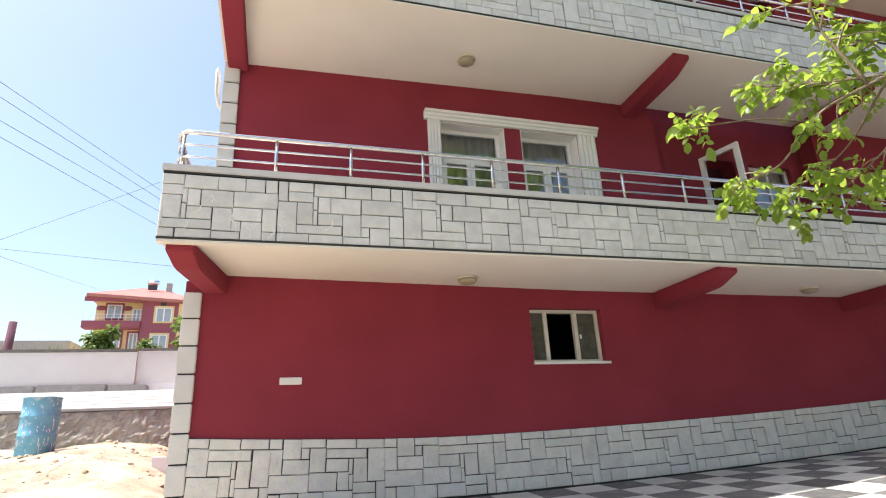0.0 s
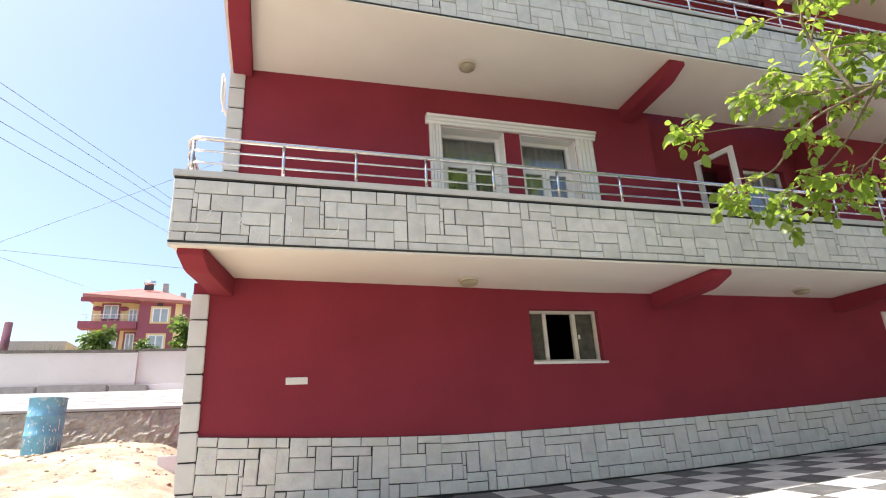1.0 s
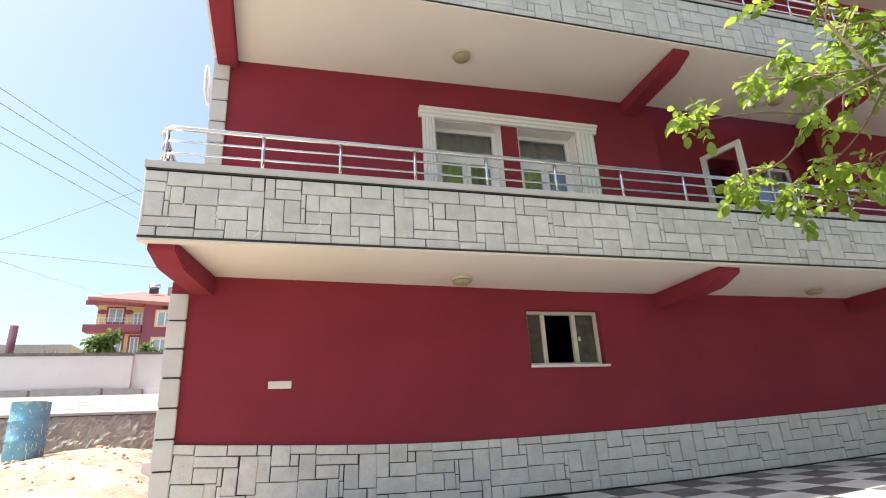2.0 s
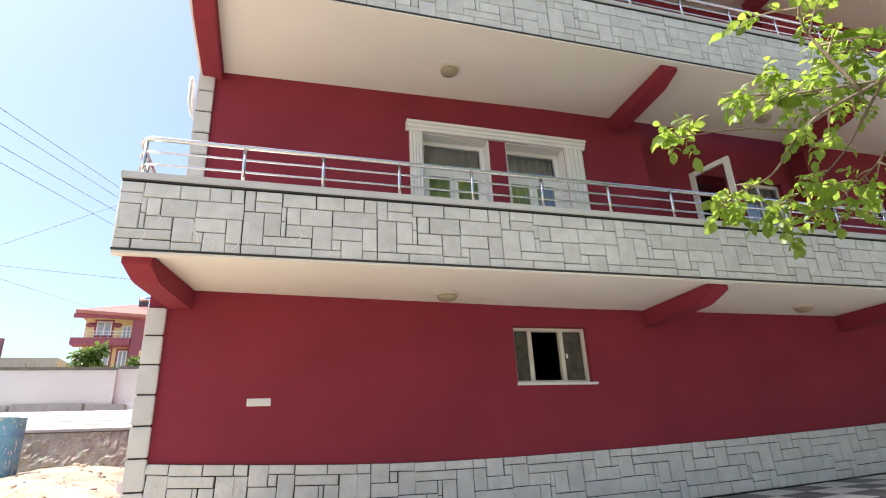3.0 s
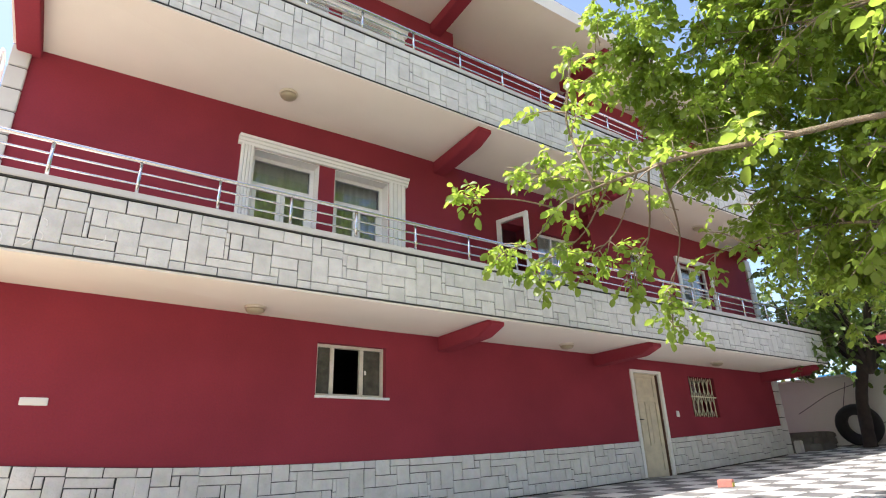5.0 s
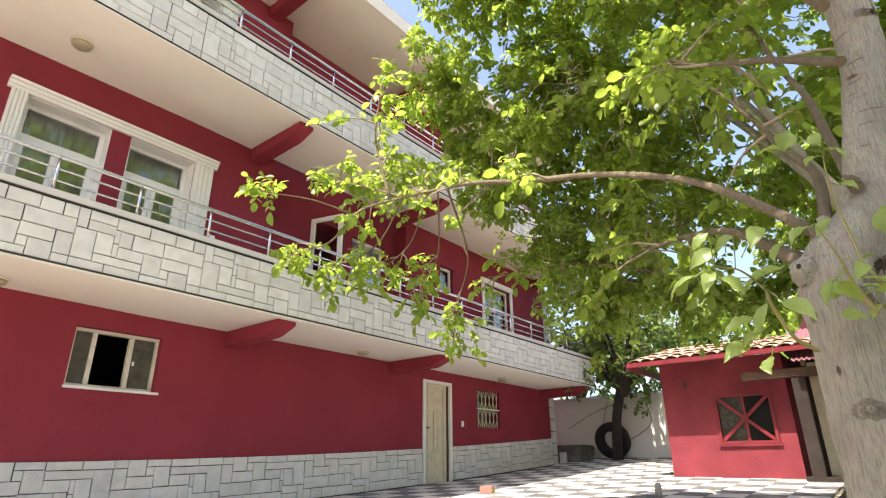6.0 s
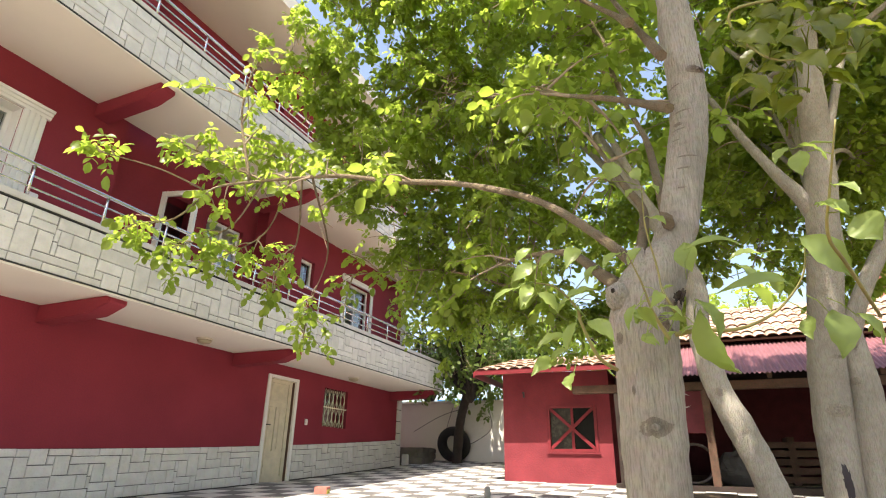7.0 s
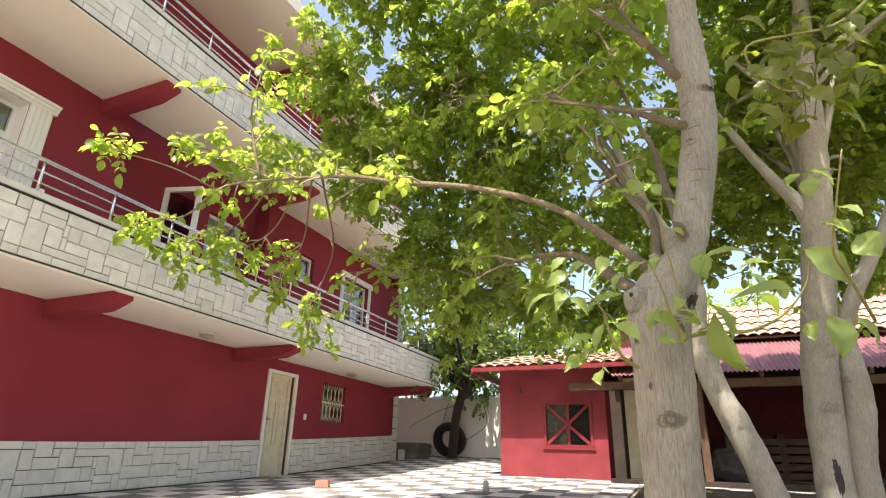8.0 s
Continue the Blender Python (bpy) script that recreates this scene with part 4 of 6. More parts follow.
# the red panel with a white crescent, both darkened for the porch shade
flag = tagged(empty("wall_panel", (PX + 0.13, -7.80, 0)), "red painted panel with a white crescent, hung in the porch", "panel")
part("board", boxes((-0.01, 0.01, -0.12, 0.55, 0.93, 1.78), bevel=0.003), RED_PANEL, flag)
cr = bmesh.new()
n = 20
outer = [(0.13 * math.cos(a), 0.13 * math.sin(a)) for a in [math.radians(40 + 280 * i / n) for i in range(n + 1)]]
inner = [(0.035 + 0.105 * math.cos(a), 0.105 * math.sin(a)) for a in [math.radians(50 + 260 * i / n) for i in range(n + 1)]]
vo, vi = [cr.verts.new((-0.013, 0.22 - x, 1.5 + z)) for x, z in outer], [cr.verts.new((-0.013, 0.22 - x, 1.5 + z)) for x, z in inner]
for i in range(n):
    cr.faces.new((vo[i], vo[i + 1], vi[i + 1], vi[i]))
bmesh.ops.recalc_face_normals(cr, faces=cr.faces[:])
bmesh.ops.solidify(cr, geom=cr.faces[:], thickness=0.004)
bmesh.ops.translate(cr, vec=(-0.004, 0, 0), verts=cr.verts[:])
part("crescent", cr, COPING, flag)

# covered machine in the porch
cov = bmesh.new()
bmesh.ops.create_icosphere(cov, subdivisions=4, radius=1.0)
for v in cov.verts:
    c = v.co.copy()
    v.co = Vector((c.x * 0.4, c.y * 0.5, max(c.z, -0.75) * 0.42 + 0.315)) * (1 + 0.16 * noise.noise(c * 2.3) + 0.06 * noise.noise(c * 7))
    v.co.z = max(v.co.z, 0.0)
tagged(part("covered_sack", cov, FABRIC), "grey crumpled cloth sack on the porch floor", "sack").matrix_world = pose(12.2, -8.35, 0.06, 0, 0, 10) @ Matrix.Scale(0.8, 4)
for y, z, w, m, nm, lb in ((-8.9, 0.06, 1.0, WOOD, "wooden_crate", "dark wooden crate in the porch shade"), (-10.0, 0.06, 1.3, WOOD, "wooden_bench", "dark wooden bench in the porch shade")):
    th = tagged(empty(nm, (13.6, y, z)), lb, nm.split("_")[1])
    for k in range(5):
        part("board", boxes((-0.35, 0.35, -w / 2, w / 2, 0.05 + 0.16 * k, 0.17 + 0.16 * k), bevel=0.006), m, th)
    for s in (-1, 1):
        part("leg", boxes((-0.37, 0.37, s * w / 2 - 0.04, s * w / 2 + 0.04, 0.0, 0.9), bevel=0.006), m, th)

# old steel hoops leaning beside the sack
for y, z, r, w, turn in ((-7.62, 0.43, 0.36, 0.10, 22), (-8.62, 0.36, 0.29, 0.09, -14)):
    hb = lathe([(r - 0.025, -w / 2), (r, -w / 2 + 0.01), (r + 0.012, 0.0), (r, w / 2 - 0.01), (r - 0.025, w / 2), (r - 0.04, 0.0)], 28)
    bmesh.ops.delete(hb, geom=[f for f in hb.faces if len(f.verts) > 4], context="FACES_ONLY")
    bmesh.ops.bridge_loops(hb, edges=[e for e in hb.edges if e.is_boundary])
    tagged(part("wheel_hoop", hb, HOOP), "rusty grey steel hoop leaning in the porch", "hoop", "hoops in the porch").matrix_world = pose(12.0, y, z, 0, 80, turn)

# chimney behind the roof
structure(part("porch_floor", boxes((PX - 0.1, 14.99, -12.39, -6.27, -0.3, 0.06)), DARKWOOD), "porch floor, darkened to stand for shade", "floor")
ch = tagged(empty("chimney", (15.6, -12.1, 2.85)), "red brick chimney with a pointed cap beyond the roof", "chimney")
part("shaft", boxes((-0.25, 0.25, -0.25, 0.25, -2.5, 1.7), bevel=0.01), BRICK, ch)
part("cap", lathe([(0.36, 1.702), (0.36, 1.78), (0.1, 2.1), (0.02, 2.12)], 12), BRICK, ch)

# end of the yard
ty = tagged(part("tyre", lathe([(0.30, -0.12), (0.36, -0.145), (0.50, -0.14), (0.565, -0.10), (0.575, 0.0), (0.565, 0.10), (0.50, 0.14), (0.36, 0.145), (0.30, 0.12), (0.285, 0.0)], 40), TYRE), "large worn black tyre leaning on the white wall", "tyre")
bmt = bmesh.new()
bmt.from_mesh(ty.data)
bmesh.ops.delete(bmt, geom=[f for f in bmt.faces if len(f.verts) > 4], context="FACES_ONLY")
rings = [e for e in bmt.edges if e.is_boundary]
bmesh.ops.bridge_loops(bmt, edges=rings)
bmt.to_mesh(ty.data)
bmt.free()
ty.matrix_world = pose(16.28, -0.87, lift(16.2, -0.87) + 0.50, 0, 76, 0) @ Matrix.Scale(0.90, 4)
for x0, x1, y0, y1, z0, z1, lean in ((14.95, 15.9, -0.42, 0.40, 0.25, 0.49, 2), (15.05, 16.2, -0.32, 0.52, 0.48, 0.65, -3), (15.3, 16.45, -0.22, 0.85, 0.65, 0.79, 4)):
    sb = boxes((x0 - x1, 0, 0, y1 - y0, 0, z1 - z0), bevel=0.025)
    bmesh.ops.subdivide_edges(sb, edges=sb.edges[:], cuts=4, use_grid_fill=True)
    for v in sb.verts:
        v.co += Vector((noise.noise(v.co * 5 + Vector((x0, 0, 0))), noise.noise(v.co * 5 + Vector((0, y1, 0))), noise.noise(v.co * 4) * 0.6)) * 0.035
    tagged(part("step", sb, DARK_SLAB), "worn broken grey concrete slab beside the house corner", "step", "steps by the wall").matrix_world = pose(x1, y0, z0, 0, 0, lean)
wh = tagged(part("post_stub", boxes((-0.08, 0.08, -0.08, 0.08, 0, 0.3), bevel=0.02), COPING), "short pale post at the house corner", "post")
wh.location = (14.62, -0.10, lift(14.6, -0.1) - 0.02)
bk = tagged(empty("painted_brick", (7.88, -2.16, lift(7.88, -2.16)), 24), "salmon brick with a yellow painted side", "brick")
part("body", boxes((-0.14, 0.14, -0.10, 0.10, -0.01, 0.10), bevel=0.008), BRICK, bk)
part("painted_face", boxes((-0.142, 0.10, -0.106, -0.1005, 0.0, 0.06), bevel=0.002), YELLOW, bk)
st = tagged(part("wooden_stub", lathe([(0.045, 0.0), (0.05, 0.06), (0.04, 0.17), (0.02, 0.18)], 10), GREY_BLOCK), "short greyish stub standing on the tiles", "stub")
st.location = (8.3, -4.8, lift(8.3, -4.8))
tagged(part("blue_sheet", boxes((18.2, 20.0, -2.2, 0.6, 2.0, 2.45), (18.1, 18.2, -2.2, 0.4, 0.3, 2.2)), BLUE_SHEET), "blue plastic sheet roof beyond the garden wall", "sheet")

# ---- beside the house, past its left corner ----
rw = bmesh.new()
nx, nz = 260, 30
grid = []
for i in range(nx + 1):
    x = -14 + 11.6 * i / nx
    col = []
    for j in range(nz + 1):
        z = -0.1 + 1.20 * j / nz
        q = Vector((x * 2.1, z * 2.1, 3.0))
        col.append(rw.verts.new((x, 5.27 + 0.04 * noise.noise(q) + 0.035 * noise.noise(q * 2.7) + 0.04 * noise.noise(q * 6.5) + 0.02 * noise.noise(q * 14) - 0.16 * (1 - j / nz), z)))
    grid.append(col)
for a, b in zip(grid, grid[1:]):
    for j in range(nz):
        rw.faces.new((a[j], b[j], b[j + 1], a[j + 1]))
bmesh.ops.solidify(rw, geom=rw.faces[:], thickness=-0.25)
bmesh.ops.recalc_face_normals(rw, faces=rw.faces[:])
structure(part("retaining_wall", rw, CONCRETE), "rough crumbling concrete retaining wall", "wall")
structure(part("terrace", prism([(5.24, 1.115), (5.24, 1.16), (11.0, 2.03), (11.0, 1.4), (5.6, 0.7), (5.6, 1.115)], "x", -14, -2.3), SLAB), "pale concrete terrace above the retaining wall", "terrace")
structure(part("garden_wall_left", boxes((-14, -4.99, 11.0, 11.2, 0.3, 3.09), (-4.988, -2.3, 11.12, 11.32, 0.3, 3.14)), WALL_WHITE), "white rendered garden wall", "wall")
structure(part("wall_cap_left", boxes((-14, -5.02, 10.96, 11.26, 3.092, 3.17), (-4.96, -2.3, 11.08, 11.38, 3.142, 3.21), bevel=0.008), DARK_SLAB), "dark grey coping on the garden wall", "wall cap")
structure(part("kerb", boxes((-14, -7.3, 10.70, 10.96, 1.8, 2.16), (-7.25, -5.6, 10.70, 10.96, 1.8, 2.18), (-5.55, -4.6, 10.70, 10.96, 1.8, 2.15), bevel=0.02), GREY_BLOCK), "grey kerb at the foot of the wall", "kerb")


ledge = boxes((-4.85, -2.4, 10.92, 11.118, 1.9, 2.20), bevel=0.02)
bmesh.ops.subdivide_edges(ledge, edges=[e for e in ledge.edges if e.calc_length() > 0.5], cuts=24)
for v in ledge.verts:
    v.co += Vector((0, 0.03, 0.035)) * noise.noise(v.co * 3.0)
structure(part("wall_ledge", ledge, TRIM), "rough white plastered ledge at the foot of the wall", "ledge")


def clod_mesh(seed):
    """A small lump of dry earth."""
    bm = bmesh.new()
    bmesh.ops.create_icosphere(bm, subdivisions=2, radius=1.0)
    for v in bm.verts:
        v.co *= 1 + 0.45 * noise.noise(v.co * 1.4 + Vector((seed * 3.1, 0, 0)))
        v.co.z *= 0.6
    me = bpy.data.meshes.new("clods")
    bm.to_mesh(me)
    bm.free()
    return me


def clods():
    """Lumps and pebbles strewn over the sand, thickest at the foot of the rough wall."""
    rnd, bm = random.Random(52), bmesh.new()
    shapes = [clod_mesh(k) for k in range(5)]
    for k in range(420):
        x, y = rnd.uniform(-8.5, -2.4), 5.0 - abs(rnd.gauss(0, 1.6)) if k % 3 else rnd.uniform(-1, 5)
        r = 0.012 + 0.035 * rnd.random() ** 3 + (0.03 * rnd.random() if y > 4.4 else 0)
        n = len(bm.verts)
        bm.from_mesh(shapes[k % 5])
        bm.verts.ensure_lookup_table()
        bmesh.ops.transform(bm, matrix=Matrix.Translation((x, y, height(x, y) + r * 0.15)) @ Matrix.Rotation(rnd.uniform(0, 6.3), 4, "Z") @ Matrix.Scale(r, 4), verts=bm.verts[n:])
    return tagged(part("clods", bm, GROUND), "small clods and pebbles strewn over the dry sand", "pebbles", kind="stuff")


clods()


def drum(x, y):
    z = height(x, y)
    thing = tagged(empty("oil_drum", (x, y, z - 0.02), 20), "dented blue steel drum splashed with white paint", "drum")
    r, h = 0.265, 0.88
    prof = [(r - 0.01, 0.0), (r, 0.01)]
    for c in (h / 3, 2 * h / 3):
        prof += [(r, c - 0.018), (r + 0.008, c - 0.006), (r + 0.008, c + 0.006), (r, c + 0.018)]
    prof += [(r, h - 0.012), (r + 0.01, h - 0.006), (r + 0.01, h), (r - 0.012, h), (r - 0.012, h - 0.03), (0.01, h - 0.03)]
    part("body", lathe(prof, 32), BLUE, thing)
    rnd = random.Random(4)
    for k in range(110):
        a, zz, l = rnd.uniform(0, 2 * math.pi), rnd.uniform(0.06, 0.80), rnd.uniform(0.02, 0.04 + 0.16 * (k % 5 == 0))
        if min(abs(zz - h / 3), abs(zz - 2 * h / 3)) < 0.02 + l / 2 or zz + l / 2 > h - 0.02:
            continue
        bm = boxes((-0.004 * rnd.uniform(.5, 1.6), 0.004, -0.002, 0.002, -l / 2, l / 2))
        bmesh.ops.transform(bm, matrix=Matrix.Rotation(a, 4, "Z") @ Matrix.Translation((0, -r - 0.001, zz)), verts=bm.verts[:])
        part("paint_run", bm, PLASTIC, thing)
    return thing


drum(-4.74, 4.0)
tagged(part("stone_block", boxes((-2.84, -2.40, 2.95, 3.25, 0.0, 0.265), bevel=0.015), TRIM), "pale loose block lying on the sand", "block")


def far_house():
    """The neighbour's two-storey house: cream front with a balcony, crimson wing, hipped roof."""
    thing = tagged(empty("neighbour_house", (0, 0, 0)), "two-storey cream and crimson house with a red hipped roof", "house")
    y = 62.0
    cream = part("wall", boxes((-20.9, -16.0, y, y + 8, 7.5, 16.75)), CREAM, thing)
    wing = part("wall", boxes((-16.0, -10.6, y - 1.2, y + 8, 7.5, 16.5)), PINK, thing, "crimson rendered wing")
    part("corner_strip", boxes((-12.3, -11.6, y - 1.26, y - 1.205, 7.5, 16.4)), CREAM, thing)
    roof = bmesh.new()
    lo = [roof.verts.new(p) for p in ((-21.5, y - 1.9, 17.16), (-10.2, y - 1.9, 16.45), (-10.2, y + 9, 16.45), (-21.5, y + 9, 17.16))]
    hi = [roof.verts.new(p) for p in ((-17.2, y + 3.4, 19.2), (-14.4, y + 3.4, 18.9))]
    eave = [roof.verts.new((v.co.x, v.co.y, v.co.z - 0.32)) for v in lo]
    roof.faces.new(eave)
    for k in range(4):
        roof.faces.new((lo[k], lo[(k + 1) % 4], eave[(k + 1) % 4], eave[k]))
    roof.faces.new((lo[0], lo[1], hi[1], hi[0]))
    roof.faces.new((lo[2], lo[3], hi[0], hi[1]))
    roof.faces.new((lo[1], lo[2], hi[1]))
    roof.faces.new((lo[3], lo[0], hi[0]))
    bmesh.ops.recalc_face_normals(roof, faces=roof.faces[:])
    part("roof", roof, PINK_ROOF, thing)
    part("fascia", boxes((-21.7, -16.05, y - 1.6, y - 1.4, 16.35, 16.83)), PINK, thing)
    part("balcony", boxes((-21.7, -16.05, y - 1.5, y - 0.005, 13.45, 14.2)), PINK, thing)
    rails = [(-21.65, -16.1, y - 1.47, y - 1.43, 14.9, 14.95), (-21.65, -16.1, y - 1.47, y - 1.43, 14.55, 14.58)]
    rails += [(-21.65 + 0.69 * k, -21.61 + 0.69 * k, y - 1.47, y - 1.43, 14.2, 14.9) for k in range(9)]
    part("railing", boxes(*rails), UPVC, thing)
    for a, b, c, d, fy, m, wall in ((-19.8, -18.3, 14.75, 16.3, y, PINK, cream), (-17.25, -16.35, 14.3, 15.85, y, CREAM, cream), (-19.3, -18.1, 11.5, 13.3, y, PINK, cream), (-17.3, -16.4, 10.9, 13.1, y, PINK, cream),
                                    (-14.6, -12.95, 14.2, 15.75, y - 1.2, CREAM, wing), (-14.8, -13.2, 11.2, 12.7, y - 1.2, CREAM, wing)):
        w = part("window", boxes((a - .2, a, fy - .06, fy - .005, c - .2, d + .2), (b, b + .2, fy - .06, fy - .005, c - .2, d + .2), (a, b, fy - .06, fy - .005, d, d + .2), (a, b, fy - .06, fy - .005, c - .2, c)), m, thing)
        part("window_frame", boxes((a, a + .12, fy - .05, fy - .006, c, d), (b - .12, b, fy - .05, fy - .006, c, d), ((a + b) / 2 - .07, (a + b) / 2 + .07, fy - .05, fy - .006, c, d), (a + .12, b - .12, fy - .05, fy - .006, d - .1, d)), UPVC, w)
        part("pane", boxes((a, b, fy - .03, fy - .007, c, d)), FAR_GLASS, w)
    part("vent", boxes((-14.2, -13.6, y - 1.25, y - 1.204, 16.0, 16.4)), IRON, thing)
    for cx, h in ((-14.5, 19.1), (-12.5, 18.0)):
        part("chimney", boxes((cx, cx + .55, y + 2.4, y + 2.95, 17.5, h + 0.5)), GREY_BLOCK, thing)
    part("roof_tank", tube([(-16.5, y + 2.2, 19.55), (-15.3, y + 2.2, 19.55)], 0.28, 12), CHROME, thing)
    part("solar_panel", boxes((-16.4, -15.4, y + 1.9, y + 2.0, 18.6, 19.25)), IRON, thing)
    for cx in (-20.4, -17.75):
        bm = lathe([(0.42, -0.05), (0.45, 0.0), (0.3, 0.04), (0.02, 0.05)], 16)
        bmesh.ops.transform(bm, matrix=Matrix.Translation((cx, y - 0.055, 15.9)) @ Matrix.Diagonal((1.1, 1, 0.6, 1)) @ Matrix.Rotation(math.pi / 2, 4, "X"), verts=bm.verts[:])
        part("wall_ornament", bm, PINK, thing)
    return thing


FAR_GLASS = mat("far_window_glass", (0.36, 0.42, 0.47), 0.15, 0.1, 2, 10, 0.0)
far_house()
tagged(part("barn", boxes((-60, -24.2, 66, 74, 6, 13.0)), GREY_BLOCK), "low grey farm building on the rise", "barn")
STACK = mat("purple_brick_stack", (0.13, 0.05, 0.075), 0.85, 0.2, 0.8, 10, 0.2)
tagged(part("factory_chimney", tube([(-29.0, 63, 7), (-28.9, 63, 14.5)], [0.42, 0.38], 14), STACK), "banded dark red chimney stack on the rise", "chimney")


def wire(a, b, sag, r=0.006):
    pts = [Vector(a).lerp(Vector(b), i / 16) - Vector((0, 0, sag * 4 * (i / 16) * (1 - i / 16))) for i in range(17)]
    return tagged(part("overhead_wire", tube(pts, r, 5), WIRE), "thin black overhead wire", "wire", "overhead wires")


for a, b, s0, s1 in (((-6.40, 4.06, 7.16), (-4.69, 9.42, 7.57), -1.5, 3), ((-6.33, 4.05, 6.82), (-4.58, 9.41, 7.22), -1.5, 3), ((-6.23, 4.04, 6.31), (-4.45, 9.40, 6.78), -1.5, 3), ((-6.17, 4.03, 5.97), (-4.99, 9.42, 6.67), -1.5, 3),
                     ((-7.56, 8.03, 5.34), (-4.77, 9.43, 7.66), -0.8, 2.2), ((-8.04, 9.25, 5.49), (-3.97, 9.64, 5.28), -1.2, 2), ((-7.92, 9.04, 5.20), (-16.07, 50.15, 14.49), -0.15, 1)):
    a, b = Vector(a), Vector(b)
    wire(a.lerp(b, s0), a.lerp(b, s1), 0.02, 0.0055)

# dry grass on the bank behind the garden wall, and slab joints on the terrace
gb, rnd = bmesh.new(), random.Random(15)
for k in range(900):
    x, y = rnd.uniform(-13, -4.6), rnd.uniform(11.4, 12.8)
    z, h, a = 2.95 + 0.1 * noise.noise(Vector((x, y, 0))), rnd.uniform(0.2, 0.55), rnd.uniform(-.12, .12)
    gb.faces.new([gb.verts.new(p) for p in ((x - 0.012, y, z), (x + 0.012, y, z), (x + a, y + a, z + h))])
tagged(part("dry_grass", gb, LEAF_FAR), "dry green grass on the bank behind the wall", "grass", kind="stuff")
structure(part("bank", boxes((-14, -2.3, 11.33, 13.4, 0.3, 3.0)), GROUND), "sandy bank behind the garden wall", "ground")
for k in range(1, 6):
    y = 5.15 + 0.95 * k
    bm = boxes((-14, -2.32, y - 0.008, y + 0.008, -0.003, 0.003))
    bmesh.ops.translate(bm, vec=(0, 0, 1.16 + 0.151 * (y - 5.24) + 0.002), verts=bm.verts[:])
    structure(part("slab_joint", bm, GREY_BLOCK), "grey joint between the terrace slabs", "joint")


from mathutils.bvhtree import BVHTree


# ---- trees ----
def leaf_mesh(name, spots, material, parent, label=""):
    """All the leaves of a crown as one mesh: spots are (place, axis, normal, length, width)."""
    n = len(spots)
    o, a, u = (np.array([s[k] for s in spots], dtype=float) for k in range(3))
    l, w = (np.array([s[k] for s in spots], dtype=float)[:, None] for k in (3, 4))
    a /= np.linalg.norm(a, axis=1)[:, None] + 1e-9
    side = np.cross(a, u)
    side /= np.linalg.norm(side, axis=1)[:, None] + 1e-9
    up = np.cross(side, a)
    shape = ((0, 0, 0), (0.36, 0, -0.03), (0.72, 0, -0.09), (1.0, 0, -0.22), (0.13, 0.26, 0.03), (0.42, 0.50, 0.05), (0.76, 0.42, -0.04), (0.13, -0.26, 0.03), (0.42, -0.50, 0.05), (0.76, -0.42, -0.04))
    verts = np.stack([o + a * l * s[0] + side * w * s[1] + up * l * s[2] for s in shape], axis=1).reshape(-1, 3)
    quads = np.array(((0, 1, 5, 4), (1, 2, 6, 5), (0, 7, 8, 1), (1, 8, 9, 2)))
    tris = np.array(((2, 3, 6), (2, 9, 3)))
    base = (np.arange(n) * 10)[:, None, None]
    faces = (quads[None] + base).reshape(-1, 4).tolist() + (tris[None] + base).reshape(-1, 3).tolist()
    me = bpy.data.meshes.new(name)
    me.from_pydata(verts.tolist(), [], faces)
    me.polygons.foreach_set("use_smooth", [True] * len(me.polygons))
    me.materials.append(material)
    ob = new(name, me)
    if parent is not None:
        ob.parent = parent
    if label:
        ob["label"] = label
    return ob


def compound_leaf(rnd, at, way, size, spots):
    """A walnut leaf: five or seven leaflets along a drooping stalk."""
    way = way.normalized()
    side = way.cross(Vector((rnd.uniform(-.4, .4), rnd.uniform(-.4, .4), 1))).normalized()
    n = rnd.choice((2, 3, 3))
    length = size * (0.8 + 0.45 * n)
    for k in range(n + 1):
        u = (k + 0.7) / (n + 0.7)
        p = at + way * length * u + Vector((0, 0, -0.22 * length * u * u))
        up = Vector((rnd.gauss(0, .8), rnd.gauss(0, .8), 1))
        s = size * rnd.uniform(0.8, 1.25) * (0.75 + 0.5 * u)
        if k == n:
            spots.append((p, way + Vector((0, 0, -0.6)), up, s * 1.15, s * 0.74))
        else:
            for d in (-1, 1):
                spots.append((p, way * 0.5 + side * d + Vector((rnd.uniform(-.2, .2), rnd.uniform(-.2, .2), rnd.uniform(-.9, .15))), up, s, s * 0.66))


def spline(points, n):
    """Evenly stepped points on a smooth curve through points."""
    pts = [Vector(p) for p in points]
    pts = [pts[0] * 2 - pts[1], *pts, pts[-1] * 2 - pts[-2]]
    out = []
    for i in range(1, len(pts) - 2):
        p0, p1, p2, p3 = pts[i - 1:i + 3]
        for k in range(n):
            t = k / n
            out.append(0.5 * ((2 * p1) + (p2 - p0) * t + (2 * p0 - 5 * p1 + 4 * p2 - p3) * t * t + (3 * p1 - p0 - 3 * p2 + p3) * t ** 3))
    return out + [pts[-2]]


def limb(points, r0, r1, seg=8, n=5, wobble=0.1):
    pts = spline(points, n)
    if not isinstance(r0, (int, float)):
        return tube(pts, [float(np.interp(i / n, range(len(r0)), r0)) for i in range(len(pts))], seg, wobble=wobble), pts
    return tube(pts, [r0 + (r1 - r0) * (i / (len(pts) - 1)) ** 0.8 for i in range(len(pts))], seg, wobble=wobble), pts


